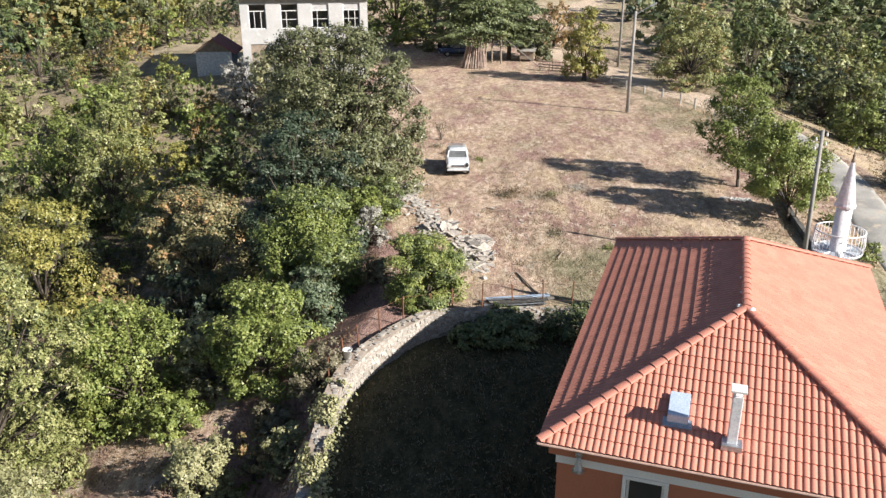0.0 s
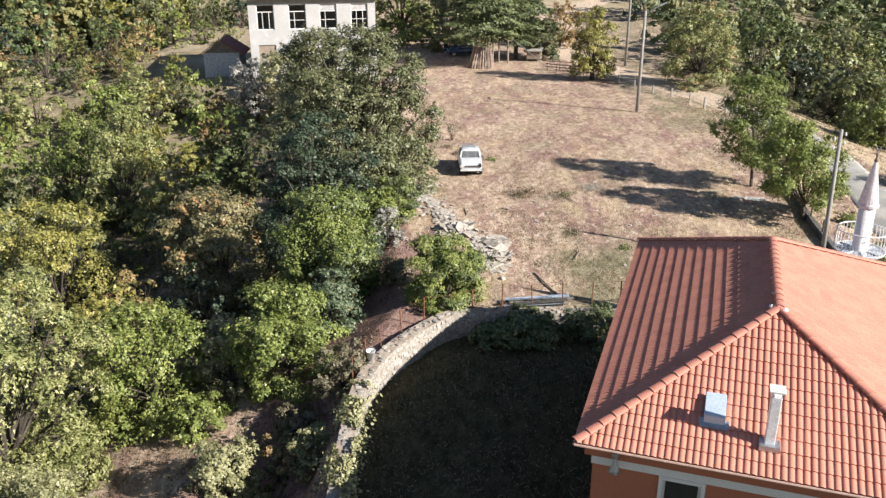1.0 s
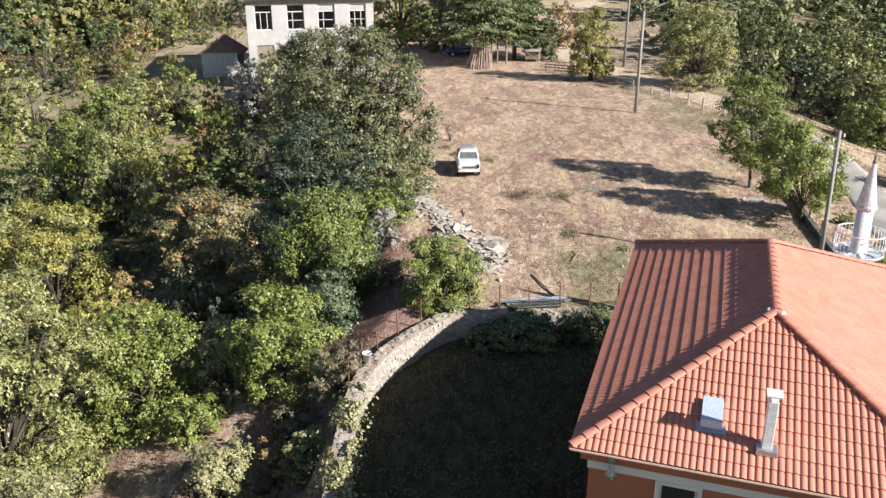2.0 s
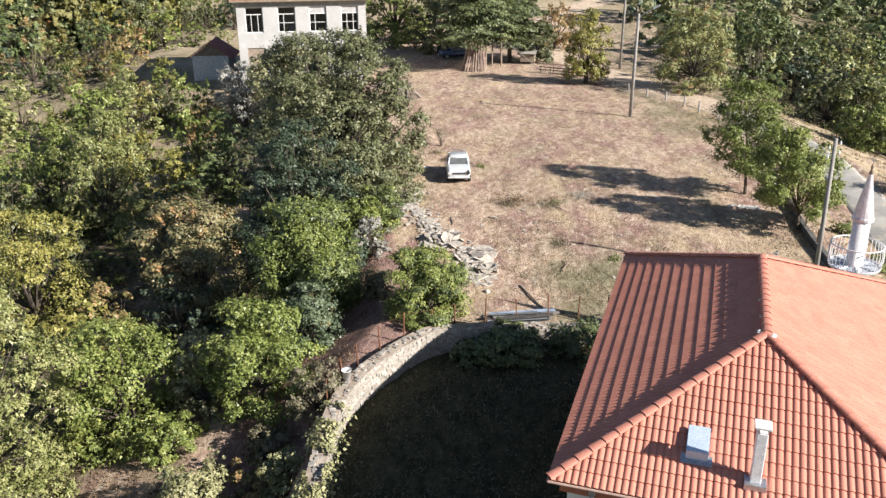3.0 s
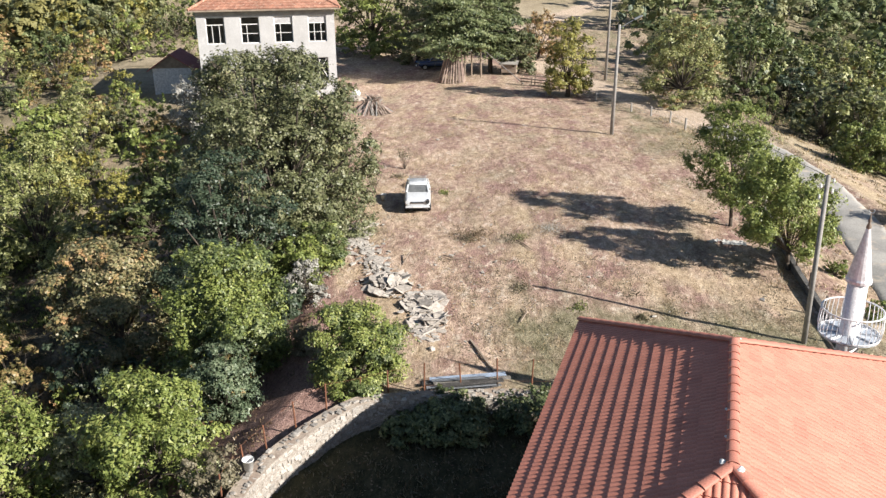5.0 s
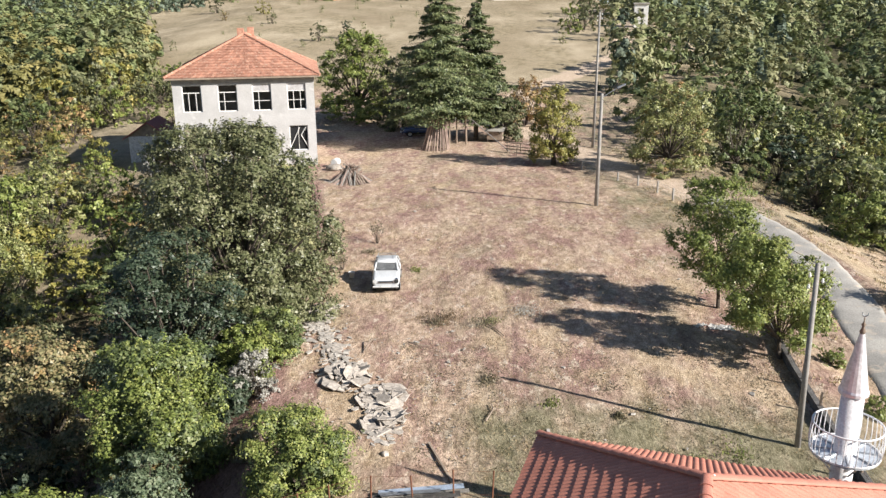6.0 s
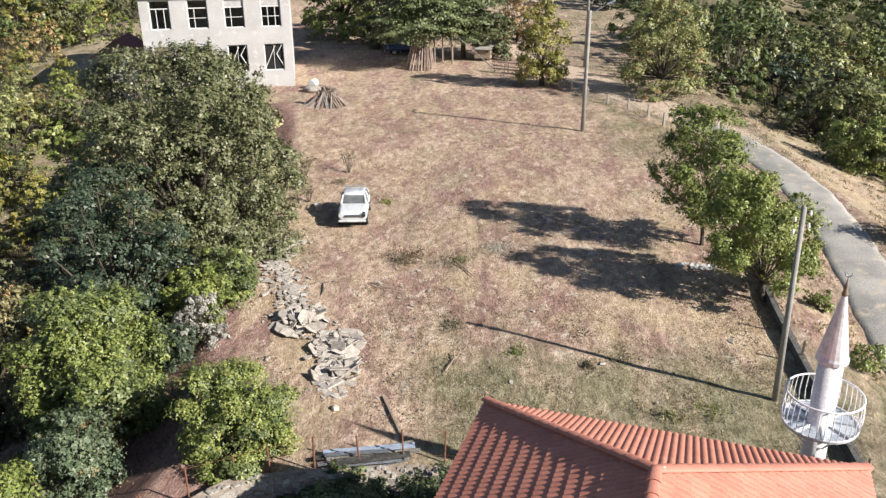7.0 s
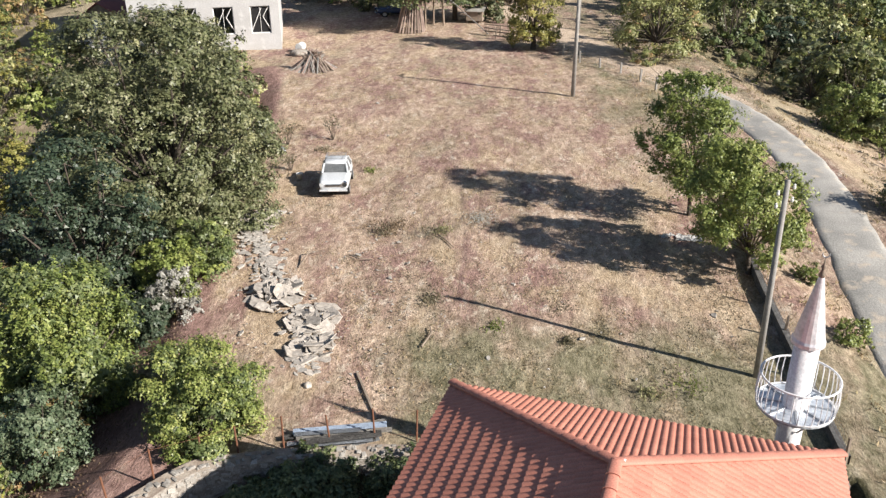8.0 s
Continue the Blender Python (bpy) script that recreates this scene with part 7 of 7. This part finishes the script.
def bare_shrub(x, y, h, seed):
    """A thin leafless shrub: a few forked, splayed twigs with a tuft of dry leaves."""
    rnd, rng = random.Random(seed), np.random.default_rng(seed)
    sh = empty("dry_shrub", (x, y, ground_z(x, y) - 0.03), 0, label="thin half-dead shrub in the dry grass", category="shrub", group="dry shrubs")
    tips = []
    for i in range(9):
        a, lean = rnd.uniform(0, 6.283), rnd.uniform(0.15, 0.6)
        k = Vector((math.cos(a) * lean * 0.5, math.sin(a) * lean * 0.5, 0.5)) * h
        e = k + Vector((math.cos(a + rnd.uniform(-0.8, 0.8)) * lean * 0.5, math.sin(a) * lean * 0.5, 0.5)) * h * rnd.uniform(0.7, 1.1)
        bm = bmesh.new()
        chain(bm, [(0, 0, -0.05), k, e], [0.016, 0.011, 0.005], 5)
        part("twig", bm, M_bark, sh)
        tips += [k.lerp(e, f) for f in (0.4, 0.7, 1.0)]
    p = np.repeat(np.array([t[:] for t in tips]), 9, 0)
    p = p + rng.normal(size=p.shape) * 0.09
    link_mesh("foliage", leaf_mesh("foliage", p, rng.normal(size=p.shape) + np.array([0, 0, 0.6]), 0.09, LEAF["drab"], rng, 0.5, single=True), sh)


for x, y, h, seed in ((-1.75, 57.6, 1.25, 5), (-4.2, 56.6, 1.3, 6), (-3.2, 52.6, 0.8, 7)):
    bare_shrub(x, y, h, seed)
limb_on_ground([(1.3, 42.1, 0), (1.75, 41.75, 0.03), (2.3, 41.7, 0)], 0.04, "thin grey branch lying in the grass")
limb_on_ground([(4.65, 35.6, 0), (4.8, 35.95, 0.03), (4.95, 36.4, 0.02), (4.9, 36.8, 0.04)], 0.035, "thin forked branch lying in the grass")
limb_on_ground([(-0.6, 41.0, 0), (-0.3, 41.9, 0.25), (0.0, 42.2, 0.1)], 0.035, "bent twig sticking out of the slabs")
limb_on_ground([(4.9, 44.1, 0), (5.25, 43.5, 0.02), (5.6, 42.8, 0.0)], 0.03, "thin dry stalk beside the weeds")


def build_sheets():
    """Corrugated sheets stacked on the wall's shoulder."""
    st = empty("sheet_stack", (2.4, 30.62, ground_z(2.4, 31.4) + 0.10), 13, label="stack of grey corrugated metal sheets beside the wall", category="metal sheets")
    rng = random.Random(31)
    for k in range(13):
        bm = bmesh.new()
        n = rng.choice((8, 10, 14))
        half = rng.uniform(0.9, 1.4)
        rows = []
        for xx in (-half, half):
            rows.append([bm.verts.new((xx, (i - n / 2) * 0.025, 0.018 * math.cos(i * math.pi / 2))) for i in range(n + 1)])
        for i in range(n):
            bm.faces.new((rows[0][i], rows[0][i + 1], rows[1][i + 1], rows[1][i]))
        bmesh.ops.solidify(bm, geom=bm.faces[:], thickness=0.004)
        o = part("sheet", bm, (M_galv, M_concrete, M_vent, M_plinth)[k % 4], st)
        o.matrix_basis = pose(rng.uniform(-0.3, 0.3), -0.36 + (k * 5 % 13) * 0.06, 0.02 + k * 0.018, rng.uniform(-7, 7), rng.uniform(-2, 2), rng.uniform(-6, 6))


build_sheets()


# ---- small things ----
def bucket(x, y, z, turn, label, r=0.15):
    bu = empty("bucket", (x, y, z), turn, label=label, category="bucket", group="white buckets")
    bm = bmesh.new()
    spun(bm, [(r * 0.78, 0.0), (r, 2 * r), (r * 1.06, 2 * r), (r * 1.06, 2 * r - 0.02), (r * 0.94, 2 * r - 0.02), (r * 0.74, 0.015)], 20)
    part("pail", bm, M_white, bu, smooth=True)
    bm = bmesh.new()
    chain(bm, [(r * math.cos(a), 0.02, 2 * r + r * 0.8 * math.sin(a)) for a in np.linspace(0, math.pi, 9)], [0.005] * 9, 5)
    part("handle", bm, M_galv, bu)


bucket(-3.9, 25.2, 0.03, 20, "white plastic bucket on the stone wall", 0.17)
bucket(-2.5, 51.35, ground_z(-2.5, 51.35), 0, "white plastic bucket in the car's shade", 0.17)


def lump(name, x, y, r, h, material, label, category, seed, sink=0.3):
    bm = bmesh.new()
    bmesh.ops.create_icosphere(bm, subdivisions=3, radius=1.0)
    for v in bm.verts:
        k = 1 + 0.25 * noise.noise(v.co * 1.7 + Vector((seed, 0, 0)))
        v.co = Vector((v.co.x * r * k, v.co.y * r * k, v.co.z * h * k))
    o = part(name, bm, material, None, smooth=True)
    o.location = (x, y, ground_z(x, y) + h * (1 - sink))
    return tagged(o, label, category)


lump("boulder", 1.12, 33.35, 0.14, 0.11, M_slab, "rounded pale stone in the dry grass", "stone", 1)
lump("sack", -4.3, 55.4, 0.26, 0.22, M_galv, "grey-blue sack at the field's edge", "sack", 2)


def flakes(name, x, y, rx, ry, n, size, leaf, label, category, seed):
    """A thin scatter of small flat pieces."""
    rng = np.random.default_rng(seed)
    px, py = x + rng.normal(size=n) * rx, y + rng.normal(size=n) * ry
    q = rng.normal(size=(n, 3)) * 0.25
    q[:, 2] = 1
    me = leaf_mesh(name, np.c_[px, py, height(px, py) + 0.05 + rng.uniform(0, 0.03, n)], q, size, LEAF[leaf], rng, 0.8)
    tagged(new(name, me), label, category, kind="stuff")


flakes("ash_patch", 6.8, 45.85, 0.42, 0.45, 420, 0.07, "pale", "patch of pale grey ash on the ground", "ash", 3)


def crumpled(x, y, w, d, turn, seed):
    bm = bmesh.new()
    n = 9
    v = [[bm.verts.new(((i / n - 0.5) * w * (1 + 0.3 * noise.noise((j * 0.7, seed, 0))), (j / n - 0.5) * d * (1 + 0.4 * noise.noise((i * 0.6, seed, 5))), 0.06 + 0.10 * noise.noise((i * 0.8, j * 0.8, seed)))) for i in range(n + 1)] for j in range(n + 1)]
    for j in range(n):
        for i in range(n):
            bm.faces.new((v[j][i], v[j][i + 1], v[j + 1][i + 1], v[j + 1][i]))
    bmesh.ops.solidify(bm, geom=bm.faces[:], thickness=0.006)
    o = part("plastic_sheet", bm, M_white, None)
    o.matrix_basis = pose(x, y, ground_z(x, y) + 0.03, 0, 0, turn)
    tagged(o, "crumpled white plastic sheet under the tree", "sheet", "plastic sheets")


crumpled(15.6, 43.75, 1.1, 0.6, -10, 3)
crumpled(14.7, 44.0, 0.6, 0.3, 25, 9)


def build_barrel():
    x, y = -8.0, 81.0
    ba = empty("white_barrel", (x, y, ground_z(x, y) + 0.42), -12, label="white barrel lying on its side by the school", category="barrel")
    ba.scale = (0.78, 0.78, 0.78)
    bm = bmesh.new()
    spun(bm, [(0.38, -0.5), (0.42, -0.45), (0.42, 0.45), (0.38, 0.5)], 22)
    bmesh.ops.rotate(bm, verts=bm.verts, matrix=Matrix.Rotation(math.pi / 2, 3, "X"))
    part("drum", bm, M_white, ba, smooth=False)
    for yy in (-0.46, 0.46):
        bm = bmesh.new()
        chain(bm, [(0.42 * math.cos(a), yy, 0.42 * math.sin(a)) for a in np.linspace(0, 2 * math.pi, 25)], [0.015] * 25, 5)
        part("rim", bm, M_white, ba)


build_barrel()
lump("rubble_mound", -7.9, 79.6, 0.75, 0.3, M_mortar, "small heap of dark rubble by the school", "rubble", 8)


# ---- grass, litter and weeds ----
def strew(name, count, xr, yr, size, leaf, label, keep, aspect=0.22, seed=1, flat=False, clump=0):
    rng = np.random.default_rng(seed)
    x, y = rng.uniform(*xr, count), rng.uniform(*yr, count)
    if clump:
        cx, cy = rng.uniform(*xr, count // clump), rng.uniform(*yr, count // clump)
        i = rng.integers(0, len(cx), count)
        x, y = cx[i] + rng.normal(size=count) * 0.22, cy[i] + rng.normal(size=count) * 0.22
    ok = keep(x, y)
    x, y = x[ok], y[ok]
    z = height(x, y) + (0.02 if flat else size * 0.35)
    n = rng.normal(size=(len(x), 3)) * (0.3 if flat else 1.0)
    n[:, 2] = 1.0 if flat else n[:, 2] * 0.25
    me = leaf_mesh(name, np.c_[x, y, z], n, size, LEAF[leaf], rng, aspect, 0.2 if flat else -1.6)
    tagged(new(name, me), label, "grass", kind="stuff")


def on_field(x, y):
    return (near_wall(x, y) < -0.4) & (x > np.interp(y, [30, 36, 45, 56, 70, 80], [-0.5, -3, -4.2, -5, -7, -9])) & (x < np.interp(y, [30, 42, 62, 80], [16.6, 17.4, 20, 13.5]))


strew("dry_grass", 38000, (-8, 20), (30.5, 76), 0.085, "dry", "short dry grass over the field", on_field, 0.3, seed=61, clump=11)
strew("weeds", 9000, (1, 17.5), (31, 42), 0.075, "drab", "sparse greyish weeds in the dry grass", on_field, 0.4, seed=62, clump=26)
strew("bank_grass", 9000, (17.5, 32), (28, 90), 0.2, "dry", "dry grass along the lane's banks", lambda x, y: np.abs(to_line(x, y, ROAD_LINE)[0]) > 1.35, seed=63, clump=10)
strew("yard_litter", 3600, (-3.6, 9), (10, 30), 0.10, "litter", "dead leaves strewn over the shaded yard", lambda x, y: near_wall(x, y) > 0.5, 0.6, seed=64, flat=True)
strew("yard_grass", 9000, (-3.6, 12), (10, 30.5), 0.17, "drab", "short dark grass in the yard", lambda x, y: near_wall(x, y) > 0.4, seed=65, clump=12)
strew("slope_litter", 30000, (-26, -4), (15, 60), 0.13, "litter", "dead leaves and dry stalks on the slope", lambda x, y: near_wall(x, y) < -0.5, 0.4, seed=66, clump=10)
strew("slope_grass", 22000, (-45, -5), (18, 78), 0.3, "green", "rank green undergrowth on the slope", lambda x, y: (x < np.interp(y, [45, 60, 70], [-6.5, -8.8, -11.0])) & ~opening(x, y) & ~((x > -14.5) & (x < -8.5) & (y > 19) & (y < 25)), 0.3, seed=67, clump=16)


def ivy():
    """Creeper over the near stretch of the stone wall."""
    rng = np.random.default_rng(91)
    n = 5200
    i = rng.integers(np.searchsorted(W_RUN, 9.0), np.searchsorted(W_RUN, 19.6), n)
    side = rng.normal(size=n) * 0.22
    fall = np.abs(rng.normal(size=n)) * 0.5 * (np.abs(side) > 0.2)
    p = np.c_[W_LINE[i] + W_N[i] * (side + np.sign(side) * 0.12)[:, None] + rng.normal(size=(n, 2)) * 0.1, W_TOP[i] + 0.08 + rng.random(n) * 0.12 - fall]
    keep = np.array([noise.noise((a * 0.8, b * 0.8, 2.0)) > -0.12 for a, b in p[:, :2]])
    q = np.c_[W_N[i] * np.sign(side)[:, None] * 0.6, np.full(n, 0.7)] + rng.normal(size=(n, 3)) * 0.35
    me = leaf_mesh("ivy", p[keep], q[keep], 0.12, LEAF["silver"], rng, 0.8)
    tagged(new("ivy", me), "grey-green creeper over the old stone wall", "creeper", kind="stuff")


ivy()


def weed_clump(x, y, r, leaf, seed, n=170):
    rng = np.random.default_rng(seed)
    p = rng.normal(size=(n, 3)) * np.array([r, r, 0])
    p[:, 2] = np.abs(rng.normal(size=n)) * r * 0.55
    q = rng.normal(size=(n, 3))
    q[:, 2] *= 0.3
    me = leaf_mesh("weed_clump", p + np.array([x, y, ground_z(x, y)]), q, 0.13, LEAF[leaf], rng, 0.25, -1.6)
    tagged(new("weed_clump", me), "scruffy clump of half-dry weeds in the field", "weeds", "weed clumps", "stuff")


for i, (x, y, r, leaf) in enumerate(((4.7, 44.3, 0.32, "drab"), (5.1, 44.6, 0.2, "silver"), (7.2, 36.9, 0.2, "green"), (9.6, 36.0, 0.16, "drab"), (4.9, 38.7, 0.22, "drab"), (13.2, 33.6, 0.3, "green"), (12.0, 33.2, 0.2, "silver"), (-2.0, 55.8, 0.25, "drab"), (2.2, 45.2, 0.4, "litter"), (2.9, 44.7, 0.35, "litter"), (3.1, 45.3, 0.3, "litter"), (2.5, 44.5, 0.25, "drab"), (-1.2, 54.0, 0.25, "litter"), (1.0, 52.5, 0.2, "green"))):
    weed_clump(x, y, r, leaf, 200 + i)
